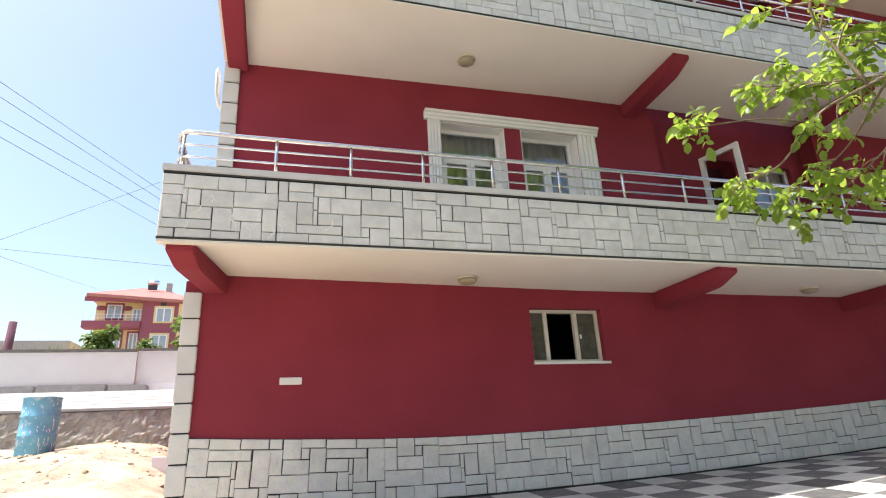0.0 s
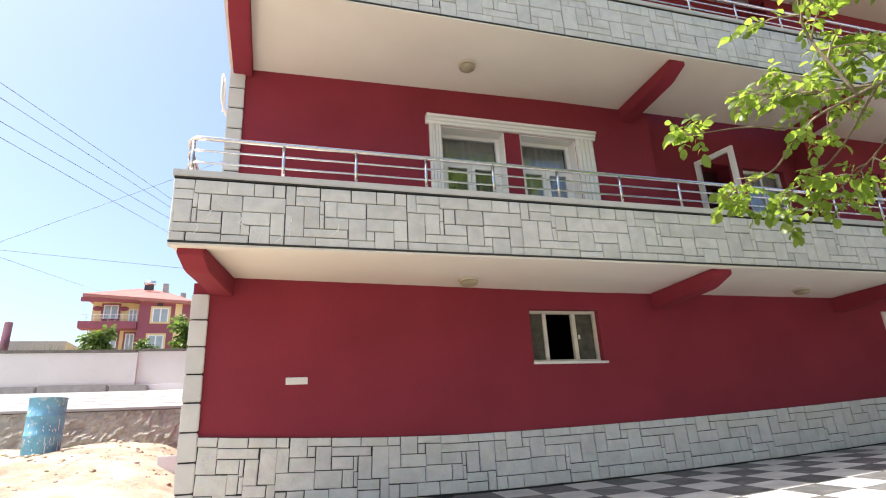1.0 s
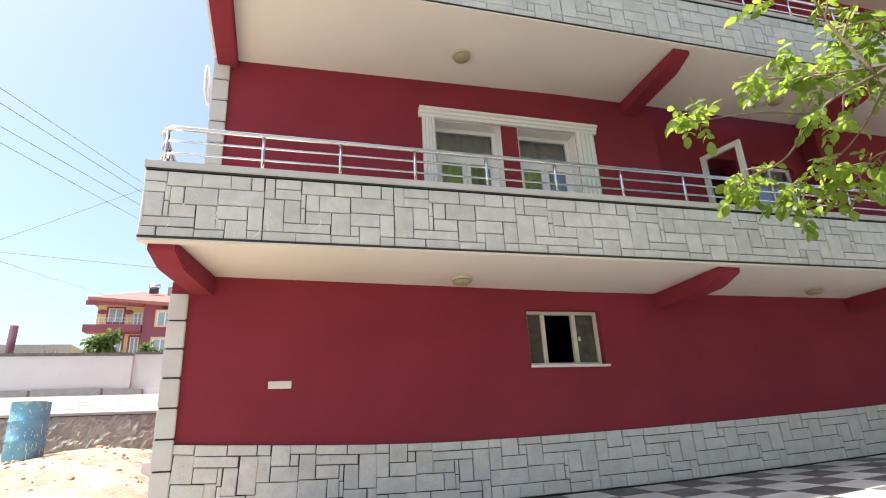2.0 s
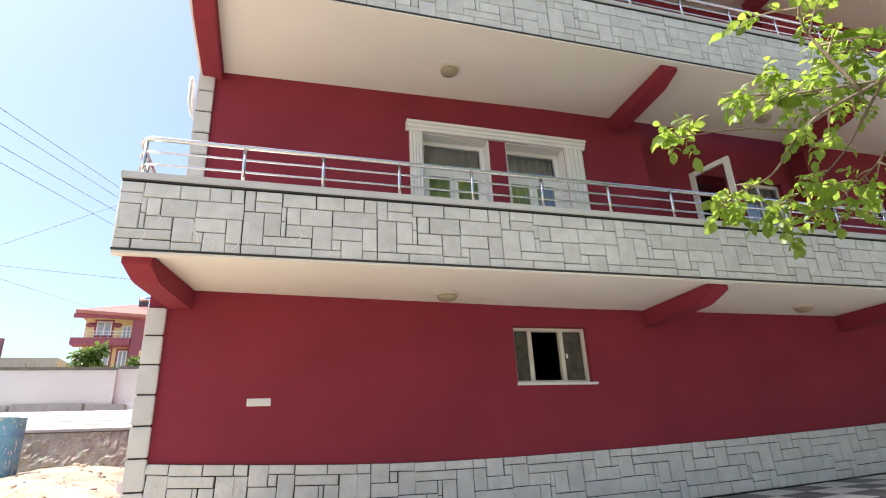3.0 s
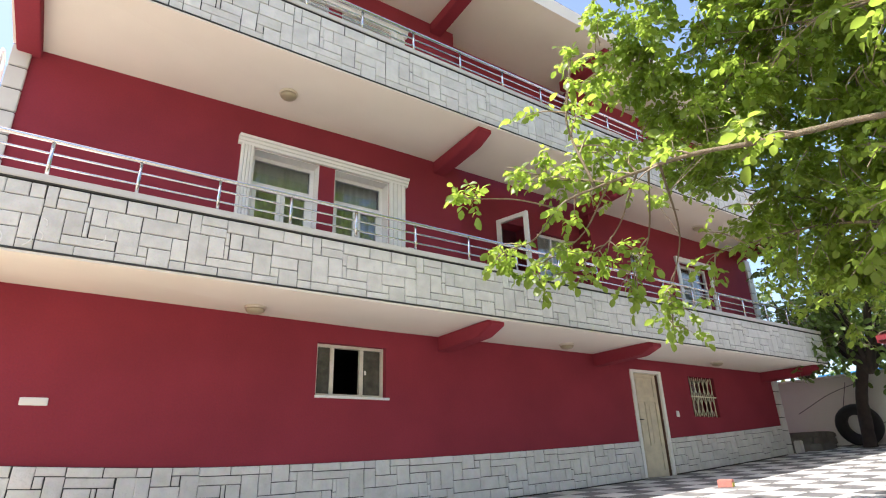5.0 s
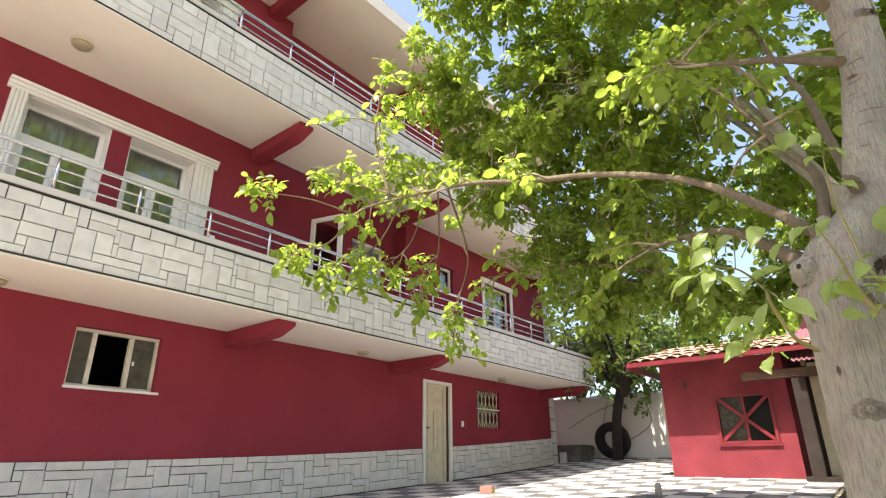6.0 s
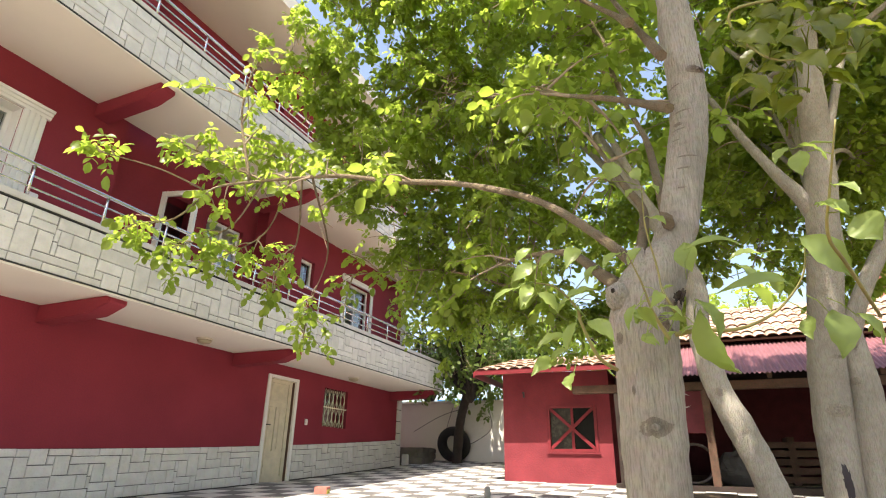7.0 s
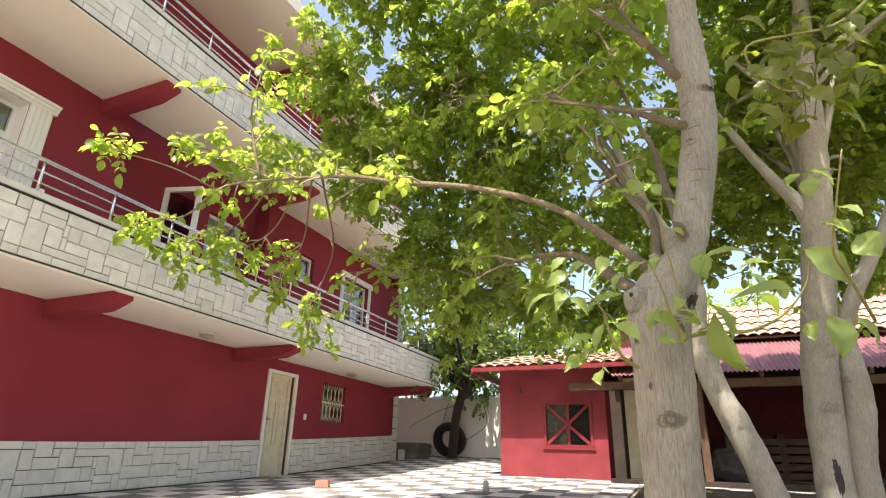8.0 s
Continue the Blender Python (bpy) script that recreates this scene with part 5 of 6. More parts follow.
def bough(rnd, pts, start, r, twigs, spots, subs=10, reach=0.8, size=0.12, leaves=4, drop=0.0):
    """Side branches with twigs and leaves along the outer part of a limb."""
    m = len(pts)
    for s in range(subs):
        u = start + (1 - start) * (s + rnd.random()) / subs
        i = min(int(u * (m - 1)), m - 2)
        p, d = pts[i].lerp(pts[i + 1], u * (m - 1) - i), (pts[i + 1] - pts[i]).normalized()
        out = Vector((rnd.gauss(0, 1), rnd.gauss(0, 1), rnd.gauss(0.1 - drop, 0.75))).normalized()
        way = (d * 0.7 + out).normalized()
        l = reach * rnd.uniform(0.55, 1.2)
        q1 = p + way * l * 0.5 + Vector((0, 0, 0.05 * l))
        q2 = p + way * l + Vector((0, 0, -0.1 * l - drop * l * 0.5))
        path = spline([p, q1, q2], 3)
        tube(path, [r * (1 - 0.8 * k / (len(path) - 1)) for k in range(len(path))], 4, twigs, cap=False)
        for k in range(leaves):
            v = rnd.uniform(0.25, 1.0) if k else 1.0
            j = min(int(v * (len(path) - 1)), len(path) - 2)
            at = path[j].lerp(path[j + 1], v * (len(path) - 1) - j)
            w2 = (way * 0.6 + Vector((rnd.gauss(0, 1), rnd.gauss(0, 1), rnd.gauss(-0.1 - drop, 0.6)))).normalized()
            compound_leaf(rnd, at, w2, size * rnd.uniform(0.75, 1.25), spots)


def fill(rnd, paths, blobs, twigs, spots, size, leaves):
    """Leafy twigs throughout rounded parts of the crown, each grown from the nearest limb."""
    nodes = [p for path in paths for p in path[2:]]
    for (cx, cy, cz), (rx, ry, rz), count in blobs:
        for _ in range(count):
            d = Vector((rnd.gauss(0, 1), rnd.gauss(0, 1), rnd.gauss(0, 1))).normalized() * rnd.random() ** 0.45
            p = Vector((cx + rx * d.x, cy + ry * d.y, cz + rz * d.z))
            p += Vector((noise.noise(p * 1.3), noise.noise(p * 1.3 + Vector((9, 0, 0))), noise.noise(p * 1.3 + Vector((0, 9, 0))))) * 0.5
            root = min(nodes, key=lambda n: (n - p).length_squared)
            way = p - root
            if rnd.random() > 0.12 or way.length > 1.3:
                root = p - (way.normalized() + Vector((rnd.gauss(0, .5), rnd.gauss(0, .5), rnd.gauss(0, .5)))).normalized() * rnd.uniform(0.15, 0.4)
            mid = root.lerp(p, 0.5) + Vector((rnd.gauss(0, .09), rnd.gauss(0, .09), rnd.gauss(0.03, .07))) * min(1.0, (p - root).length)
            path = spline([root, mid, p], 3)
            tube(path, [0.007 - 0.005 * i / (len(path) - 1) for i in range(len(path))], 3, twigs, cap=False)
            for k in range(leaves):
                at = path[-1 - (k % 3)]
                compound_leaf(rnd, at, (way.normalized() * 0.4 + Vector((rnd.gauss(0, 1), rnd.gauss(0, 1), rnd.gauss(-0.25, 0.5)))).normalized(), size * rnd.uniform(0.75, 1.25), spots)


def tree(name, label, trunks, limbs, seed, bark, leaf, size=0.12, subs=10, reach=0.8, leaves=4, twig_r=0.012, blobs=(), limb_bark=None):
    """trunks: (points, r0, r1); limbs: (points, r0, r1, start of the leafy part)."""
    rnd = random.Random(seed)
    thing = tagged(empty(name, (0, 0, 0)), label, "tree")
    for pts, r0, r1 in trunks:
        bm, _ = limb(pts, r0, r1, 40, 16, 0.10)
        bm.normal_update()
        for v in bm.verts:
            c = v.co
            v.co = c + v.normal * (0.007 * noise.noise(Vector((c.x * 16, c.y * 16, c.z * 3.5))) + 0.006 * noise.noise(c * 5) + 0.004 * noise.noise(Vector((c.x * 5, c.y * 5, c.z * 26))))
        part("trunk", bm, bark, thing)
    twigs, spots, paths = bmesh.new(), [], []
    for pts, r0, r1, start, *own in limbs:
        bm, path = limb(pts, r0, r1, 8, 6, 0.15)
        part("limb", bm, limb_bark or bark, thing)
        paths.append(path)
        n, far, many = own or (subs, reach, leaves)
        bough(rnd, path, start, twig_r, twigs, spots, n, far, size, many)
        compound_leaf(rnd, path[-1], path[-1] - path[-2], size, spots)
    fill(rnd, paths, blobs, twigs, spots, size * 0.72, 7)
    tagged(part("twig_mass", twigs, TWIG, thing), kind="stuff")
    tagged(leaf_mesh("crown", spots, leaf, thing), kind="stuff")
    return thing


# the walnut in the yard: trunk, tall stem, and limbs that reach over the tiles
MAIN = [([(1.53, -7.74, 0.89), (1.69, -7.59, 1.09), (2.12, -7.33, 1.44), (2.41, -7.04, 1.70), (2.85, -6.53, 2.07), (3.26, -5.82, 2.43), (3.47, -5.16, 2.72), (3.58, -4.51, 2.88), (3.47, -3.77, 2.90), (3.55, -3.40, 2.91)], (0.022, 0.018, 0.017, 0.018, 0.020, 0.021, 0.020, 0.017, 0.013, 0.007), 0, 0.5, 14, 0.30, 3),
        ([(1.46, -7.89, 1.60), (2.18, -7.80, 2.38), (2.73, -7.68, 3.10), (3.24, -7.53, 3.86), (3.78, -7.09, 5.06), (4.51, -6.58, 6.22)], 0.019, 0.010, 0.35),
        ([(1.56, -7.80, 1.86), (2.39, -7.69, 2.68), (2.99, -7.41, 3.46), (3.61, -7.00, 4.29), (4.16, -6.10, 5.30)], 0.018, 0.010, 0.35),
        ([(1.46, -7.89, 1.39), (2.23, -7.66, 2.01), (2.87, -7.31, 2.57), (3.41, -6.91, 3.10), (3.96, -6.38, 3.56), (4.55, -5.49, 4.29)], 0.017, 0.009, 0.3),
        ([(1.52, -7.75, 0.93), (2.13, -7.74, 1.35), (2.66, -7.63, 1.75), (3.20, -7.46, 2.30), (3.78, -7.20, 2.97), (4.41, -6.81, 3.62), (5.63, -6.16, 4.50)], 0.021, 0.012, 0.4),
        ([(1.53, -7.84, 1.02), (2.15, -7.81, 1.51), (2.68, -7.77, 2.02), (3.21, -7.67, 2.59), (3.73, -7.54, 3.37), (4.17, -7.43, 4.12), (5.00, -6.99, 5.10)], 0.021, 0.014, 0.5),
        ([(1.57, -7.68, 0.84), (3.15, -7.13, 1.60), (4.90, -6.08, 2.19), (7.18, -4.99, 2.74)], 0.026, 0.010, 0.35),
        ([(1.38, -7.96, 2.16), (1.90, -7.54, 3.66), (2.16, -6.67, 4.99), (2.49, -5.85, 6.61)], 0.022, 0.010, 0.35)]
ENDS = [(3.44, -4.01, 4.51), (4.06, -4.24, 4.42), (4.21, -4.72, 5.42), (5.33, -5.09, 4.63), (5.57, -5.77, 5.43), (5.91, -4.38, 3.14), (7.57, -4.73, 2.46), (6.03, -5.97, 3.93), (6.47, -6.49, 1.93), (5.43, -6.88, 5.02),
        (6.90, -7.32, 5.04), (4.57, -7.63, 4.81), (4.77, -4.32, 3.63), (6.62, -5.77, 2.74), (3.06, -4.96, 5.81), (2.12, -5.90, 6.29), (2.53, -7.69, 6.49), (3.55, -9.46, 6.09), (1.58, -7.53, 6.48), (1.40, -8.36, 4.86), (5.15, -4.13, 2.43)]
limbs = list(MAIN)
knots = [p for row in MAIN for p in spline(row[0], 5)[6:]]
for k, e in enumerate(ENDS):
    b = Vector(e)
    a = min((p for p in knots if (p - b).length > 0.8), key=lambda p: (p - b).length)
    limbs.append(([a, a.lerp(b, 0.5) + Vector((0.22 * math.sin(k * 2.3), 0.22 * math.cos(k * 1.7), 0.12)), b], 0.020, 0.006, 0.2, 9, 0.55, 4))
for path, start, n, far in (([(3.52, -3.44, 2.89), (3.12, -3.26, 3.00), (2.59, -3.05, 2.97)], 0.88, 5, 0.12), ([(3.52, -3.44, 2.89), (3.49, -3.11, 2.65), (3.35, -2.79, 2.60), (3.28, -2.67, 2.53)], 0.45, 8, 0.22),
                            ([(4.06, -4.08, 3.23), (3.99, -3.33, 2.69), (3.57, -2.85, 2.35)], 0.5, 9, 0.25), ([(4.30, -4.52, 3.27), (4.25, -3.62, 2.69), (3.98, -3.13, 2.31)], 0.5, 9, 0.25), ([(4.35, -4.72, 3.28), (4.57, -3.81, 2.59), (4.44, -3.47, 2.16)], 0.45, 9, 0.25),
                            ([(4.06, -4.08, 3.23), (3.64, -3.43, 3.34), (3.33, -3.19, 3.44)], 0.3, 11, 0.25), ([(4.30, -4.56, 3.28), (4.07, -3.97, 3.50), (3.95, -3.74, 3.60)], 0.2, 13, 0.28), ([(4.16, -4.33, 3.24), (3.95, -3.73, 3.24), (3.70, -3.38, 3.34)], 0.3, 10, 0.28),
                            ([(4.42, -5.02, 3.26), (5.10, -3.89, 2.75), (5.46, -3.43, 2.25), (5.56, -3.28, 1.80)], 0.55, 11, 0.28)):
    path[0] = min(knots, key=lambda p: (p - Vector(path[0])).length)
    limbs.append((path, 0.013, 0.005, start, n, far, 3))
# Clusters at x < 3.5 hang out of view, added to shade trunks and sprigs.
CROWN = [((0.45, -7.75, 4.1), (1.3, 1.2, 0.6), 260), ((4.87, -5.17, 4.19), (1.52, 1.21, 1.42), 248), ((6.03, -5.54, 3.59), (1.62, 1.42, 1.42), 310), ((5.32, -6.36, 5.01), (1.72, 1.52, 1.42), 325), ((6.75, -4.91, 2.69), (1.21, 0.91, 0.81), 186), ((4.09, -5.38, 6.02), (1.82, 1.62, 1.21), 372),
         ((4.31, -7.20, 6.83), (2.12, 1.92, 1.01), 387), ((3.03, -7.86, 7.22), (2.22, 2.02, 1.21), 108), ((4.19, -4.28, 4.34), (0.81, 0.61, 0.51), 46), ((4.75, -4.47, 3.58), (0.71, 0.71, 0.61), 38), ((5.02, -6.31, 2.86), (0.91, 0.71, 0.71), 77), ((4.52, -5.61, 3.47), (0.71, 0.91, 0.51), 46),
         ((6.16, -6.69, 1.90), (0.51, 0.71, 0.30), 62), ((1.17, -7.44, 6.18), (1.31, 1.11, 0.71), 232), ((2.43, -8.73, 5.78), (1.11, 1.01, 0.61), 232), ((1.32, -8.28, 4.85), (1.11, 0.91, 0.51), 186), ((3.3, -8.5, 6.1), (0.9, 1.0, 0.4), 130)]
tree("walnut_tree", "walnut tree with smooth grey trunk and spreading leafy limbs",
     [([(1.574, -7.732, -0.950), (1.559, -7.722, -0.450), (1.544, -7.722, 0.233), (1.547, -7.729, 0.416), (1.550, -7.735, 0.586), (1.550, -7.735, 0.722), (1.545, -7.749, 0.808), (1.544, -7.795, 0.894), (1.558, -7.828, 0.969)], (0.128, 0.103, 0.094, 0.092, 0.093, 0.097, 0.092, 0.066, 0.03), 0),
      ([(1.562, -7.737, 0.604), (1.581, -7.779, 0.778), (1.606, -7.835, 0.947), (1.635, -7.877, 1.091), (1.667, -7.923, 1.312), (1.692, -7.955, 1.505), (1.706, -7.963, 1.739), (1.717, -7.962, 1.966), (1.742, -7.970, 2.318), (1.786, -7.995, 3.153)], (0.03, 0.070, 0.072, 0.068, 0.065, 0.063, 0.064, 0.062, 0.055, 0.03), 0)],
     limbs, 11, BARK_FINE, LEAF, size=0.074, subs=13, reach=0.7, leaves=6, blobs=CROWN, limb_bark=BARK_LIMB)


def patch(parent, name, at, half_w, half_h, material, label, rings=0.0, rough=0.0, turn=0.0, seed=0, proud=0.004):
    """A mark in the bark: a small oval skin laid on the trunk, sunk at its rim, with ripples for a healed knot."""
    trees = [BVHTree.FromPolygons([v.co for v in o.data.vertices], [p.vertices for p in o.data.polygons]) for o in parent.children if o.name.startswith(("trunk", "burl"))]
    out = Vector((-0.98, 0.17, 0.0)).normalized()
    side = out.cross(Vector((0, 0, 1))).normalized()
    bm = bmesh.new()
    n, m = 26, 40
    rows = []
    for i in range(n + 1):
        row = []
        for k in range(m):
            a = 2 * math.pi * k / m
            rim = 1 + 0.22 * noise.noise(Vector((math.cos(a) * 1.6 + seed, math.sin(a) * 1.6, 0))) + rough * noise.noise(Vector((math.cos(a) * 4 + seed, math.sin(a) * 4, 3)))
            u = i / n * rim
            dx, dz = half_w * u * math.cos(a), half_h * u * math.sin(a)
            dx, dz = dx * math.cos(turn) - dz * math.sin(turn), dx * math.sin(turn) + dz * math.cos(turn)
            p = Vector(at) + side * dx + Vector((0, 0, dz)) + out * 1.0
            hits = [h for h in (t.ray_cast(p, -out, 2.0) for t in trees) if h[0] is not None]
            if hits:
                spot, nrm = min(hits, key=lambda h: h[3])[:2]
            else:
                spot, nrm = p - out, out
            q = i / n
            h = proud * (1 - q ** 3) - 0.003 * q ** 6 + rings * math.cos(q * 16 + 1.5 * noise.noise(Vector((dx * 20, dz * 20, seed)))) * (1 - q) + rings * 0.6 * noise.noise(Vector((dx * 60, dz * 60, seed)))
            row.append(bm.verts.new(spot + nrm * h))
        rows.append(row)
    for a, b in zip(rows, rows[1:]):
        for k in range(m):
            bm.faces.new((a[k], b[k], b[(k + 1) % m], a[(k + 1) % m])).smooth = True
    bmesh.ops.remove_doubles(bm, verts=bm.verts[:], dist=0.0002)
    return part(name, bm, material, parent, label)


walnut = bpy.data.objects["walnut_tree"]
patch(walnut, "knot", (1.452, -7.736, 0.410), 0.050, 0.028, KNOT_FINE, "oval knot in the bark", 0.0045, 0.25, proud=0.003)
patch(walnut, "knot", (1.452, -7.738, 0.412), 0.013, 0.010, BARK_FINE, "pale heart of the knot", 0.002, 0.25, seed=9, proud=0.009)
# Dark oval laid on the bark as the shade in the crotch.
patch(walnut, "hollow", (1.533, -7.845, 0.790), 0.014, 0.026, BARK_PATCH, "dark patch painted as shade where two stems part", 0.004, 0.35, turn=0.5, seed=12, proud=0.004)
patch(walnut, "bark_scar", (1.50, -7.80, 0.70), 0.010, 0.035, KNOT_FINE, "", 0.003, 0.35, turn=-0.4, seed=13)
for p, w, h, sd in (((1.584, -7.984, 1.651), 0.028, 0.022, 2), ((1.547, -7.900, 1.426), 0.016, 0.009, 5), ((1.439, -7.659, 0.661), 0.014, 0.022, 7), ((1.511, -7.820, 0.748), 0.022, 0.032, 4), ((1.454, -7.692, 0.511), 0.006, 0.014, 8)):
    patch(walnut, "bark_scar", p, w, h, KNOT_FINE, "small dark scar in the bark", 0.003, 0.2, seed=sd)
for k in range(8):
    patch(walnut, "bark_mark", (1.576, -7.892 - 0.015 * (k % 3), 1.164 + 0.06 * k + 0.015 * (k % 2)), 0.016 + 0.009 * (k % 3), 0.004, KNOT_FINE, "", 0.0, 0.3, seed=k, proud=0.002)
# a healed burl with a round eye, and the rough stub of a lost limb
kb = bmesh.new()
bmesh.ops.create_icosphere(kb, subdivisions=4, radius=0.034)
for v in kb.verts:
    c = v.co.copy()
    v.co = Vector((c.x, c.y * 1.05, c.z * 1.15)) * (1 + 0.45 * noise.noise(c * 30) + 0.14 * noise.noise(c * 90)) + Vector((1.480, -7.676, 0.790))
for f in kb.faces:
    f.smooth = True
part("burl", kb, BARK_FINE, walnut)
patch(walnut, "burl_eye", (1.43, -7.662, 0.798), 0.007, 0.009, BARK_PATCH, "dark round eye in the burl", 0.003, 0.2, seed=14, proud=0.003)
stub, _ = limb([(1.545, -7.765, 0.83), (1.520, -7.752, 0.880), (1.512, -7.748, 0.925), (1.510, -7.746, 0.945)], (0.050, 0.036, 0.022, 0.014), 0, 20, 8, 0.2)
stub.normal_update()
for v in stub.verts:
    v.co += v.normal * (0.008 * noise.noise(v.co * 40) + 0.004 * noise.noise(v.co * 110))
part("stub", stub, BARK_FINE, walnut)

# the leaning stem and the forked trunk beside it
RIGHT_ENDS = [(5.16, -9.33, 4.03), (5.17, -8.68, 4.24), (7.52, -9.97, 4.27), (7.65, -9.00, 4.59), (6.80, -9.81, 3.19), (8.17, -8.57, 3.43), (9.17, -9.81, 3.33), (5.35, -7.69, 5.64), (4.17, -10.85, 4.97), (3.22, -11.13, 3.67), (7.29, -7.32, 3.53), (7.70, -8.60, 2.78), (5.91, -10.80, 3.49)]
STEM = Vector((4.88, -8.87, 2.10)), Vector((4.56, -8.96, 4.02))
limbs = []
for k, (x, y, z) in enumerate(RIGHT_ENDS):
    a = STEM[0].lerp(STEM[1], k / 12)
    b = Vector((x, y, z))
    limbs.append(([a, a.lerp(b, 0.5) + Vector((0.2 * math.sin(k), 0.2 * math.cos(k * 2), 0.25)), b], 0.030, 0.008, 0.4))
limbs.append(([(4.60, -9.05, 4.08), (4.57, -9.19, 5.06), (4.48, -9.53, 6.79), (4.32, -10.14, 8.60), (4.37, -10.44, 9.89)], 0.07, 0.02, 0.6))
limbs.append(([(5.05, -8.87, 1.25), (4.96, -9.02, 1.61), (5.00, -9.21, 1.93), (5.00, -9.40, 2.27), (5.09, -9.72, 2.94), (5.14, -10.08, 3.81)], 0.085, 0.03, 0.7))
limbs.append(([(4.91, -8.88, 2.15), (4.81, -8.75, 2.46), (4.81, -8.61, 2.71), (4.88, -8.44, 3.12), (5.04, -8.31, 3.56), (5.26, -8.10, 4.27)], 0.075, 0.025, 0.6))
limbs.append(([(4.79, -8.94, 2.63), (4.73, -9.01, 2.90), (4.67, -9.16, 3.37), (4.59, -9.36, 3.95), (4.54, -9.53, 4.44)], 0.050, 0.02, 0.6))
limbs.append(([(4.91, -8.86, 2.26), (5.07, -8.87, 2.83), (5.25, -8.85, 3.24), (5.47, -8.78, 3.79)], 0.050, 0.02, 0.6))
# Clusters at z 6.7 and x 9.5: added to shade crown and porch roof.
tree("forked_tree", "walnut tree with a forked grey trunk and a dark scar",
     [([(5.08, -8.60, -0.99), (5.10, -8.65, 0.07), (5.12, -8.70, 0.88), (5.02, -8.77, 1.48), (4.91, -8.85, 2.02), (4.85, -8.89, 2.34), (4.75, -8.95, 2.91), (4.65, -8.96, 3.31), (4.60, -9.05, 4.08), (4.57, -9.19, 5.06)], (0.165, 0.145, 0.135, 0.135, 0.13, 0.125, 0.11, 0.105, 0.08, 0.05), 0),
      ([(5.09, -8.90, -1.00), (5.10, -8.86, 0.19), (5.11, -8.94, 0.85), (5.10, -8.91, 1.29), (5.06, -8.86, 1.46)], 0.108, 0.10)],
     limbs, 5, BARK, LEAF, size=0.084, subs=8, reach=0.6, leaves=4, blobs=[((6.45, -9.67, 4.58), (1.3, 1.2, 1.0), 220), ((6.39, -9.04, 5.41), (1.4, 1.3, 1.0), 220), ((6.38, -9.88, 3.58), (1.1, 1.1, 0.9), 150), ((5.14, -9.74, 4.96), (1.3, 1.2, 0.9), 200), ((6.73, -8.62, 3.94), (1.69, 1.48, 1.06), 304), ((4.84, -9.87, 4.66), (1.48, 1.37, 1.06), 208), ((7.73, -7.31, 3.32), (1.27, 1.06, 1.06), 192), ((8.15, -9.86, 3.10), (1.27, 1.27, 0.85), 160), ((5.27, -10.72, 9.90), (3.38, 2.11, 1.90), 672), ((5.38, -9.06, 6.70), (2.32, 1.90, 1.06), 512), ((9.5, -9.3, 5.2), (0.85, 2.5, 0.5), 480)])
SCAR = mat("black_tar_mark", (0.022, 0.017, 0.020), 0.6, 0.2, 9, 60, 0.3)
forked = bpy.data.objects["forked_tree"]
patch(forked, "scar", (4.900, -8.654, 0.243), 0.034, 0.15, SCAR, "black tar mark on the bark", 0.0, 0.5, seed=3, proud=0.003)
for p, w, h, sd in (((4.976, -8.707, 0.752), 0.09, 0.06, 2), ((4.961, -8.853, 0.970), 0.04, 0.035, 5), ((4.879, -8.768, 1.151), 0.05, 0.02, 7)):
    patch(forked, "knot", p, w, h, BARK_KNOT, "dark oval knot in the bark", 0.006, 0.15, seed=sd)
forked.location = (0.04, -0.10, 0.0)
LEAN_ENDS = [(5.99, -6.51, 4.37), (6.63, -7.13, 3.74), (5.34, -6.85, 5.00)]
tree("leaning_tree", "leaning smooth grey walnut stem beside the big trunk",
     [([(4.98, -8.67, -1.00), (4.93, -8.33, -0.03), (4.90, -8.17, 0.48), (4.90, -8.01, 0.90), (4.88, -7.95, 1.21), (4.88, -7.93, 1.50), (4.90, -7.94, 1.81), (4.94, -7.76, 2.32), (5.28, -7.19, 3.72)], (0.13, 0.112, 0.105, 0.098, 0.092, 0.088, 0.085, 0.08, 0.05), 0)],
     [([(4.98, -7.71, 2.43), ((4.98 + x) / 2, (-7.56 + y) / 2, (2.63 + z) / 2 + 0.2), (x, y, z)], 0.05, 0.012, 0.35) for x, y, z in LEAN_ENDS],
     21, BARK, LEAF, size=0.08, subs=11, leaves=4)
leaning = bpy.data.objects["leaning_tree"]
for p, w, h, sd in (((4.776, -8.007, 0.890), 0.05, 0.04, 1), ((4.762, -8.141, 0.586), 0.04, 0.02, 6)):
    patch(leaning, "knot", p, w, h, BARK_KNOT, "dark knot in the bark", 0.005, 0.2, seed=sd)

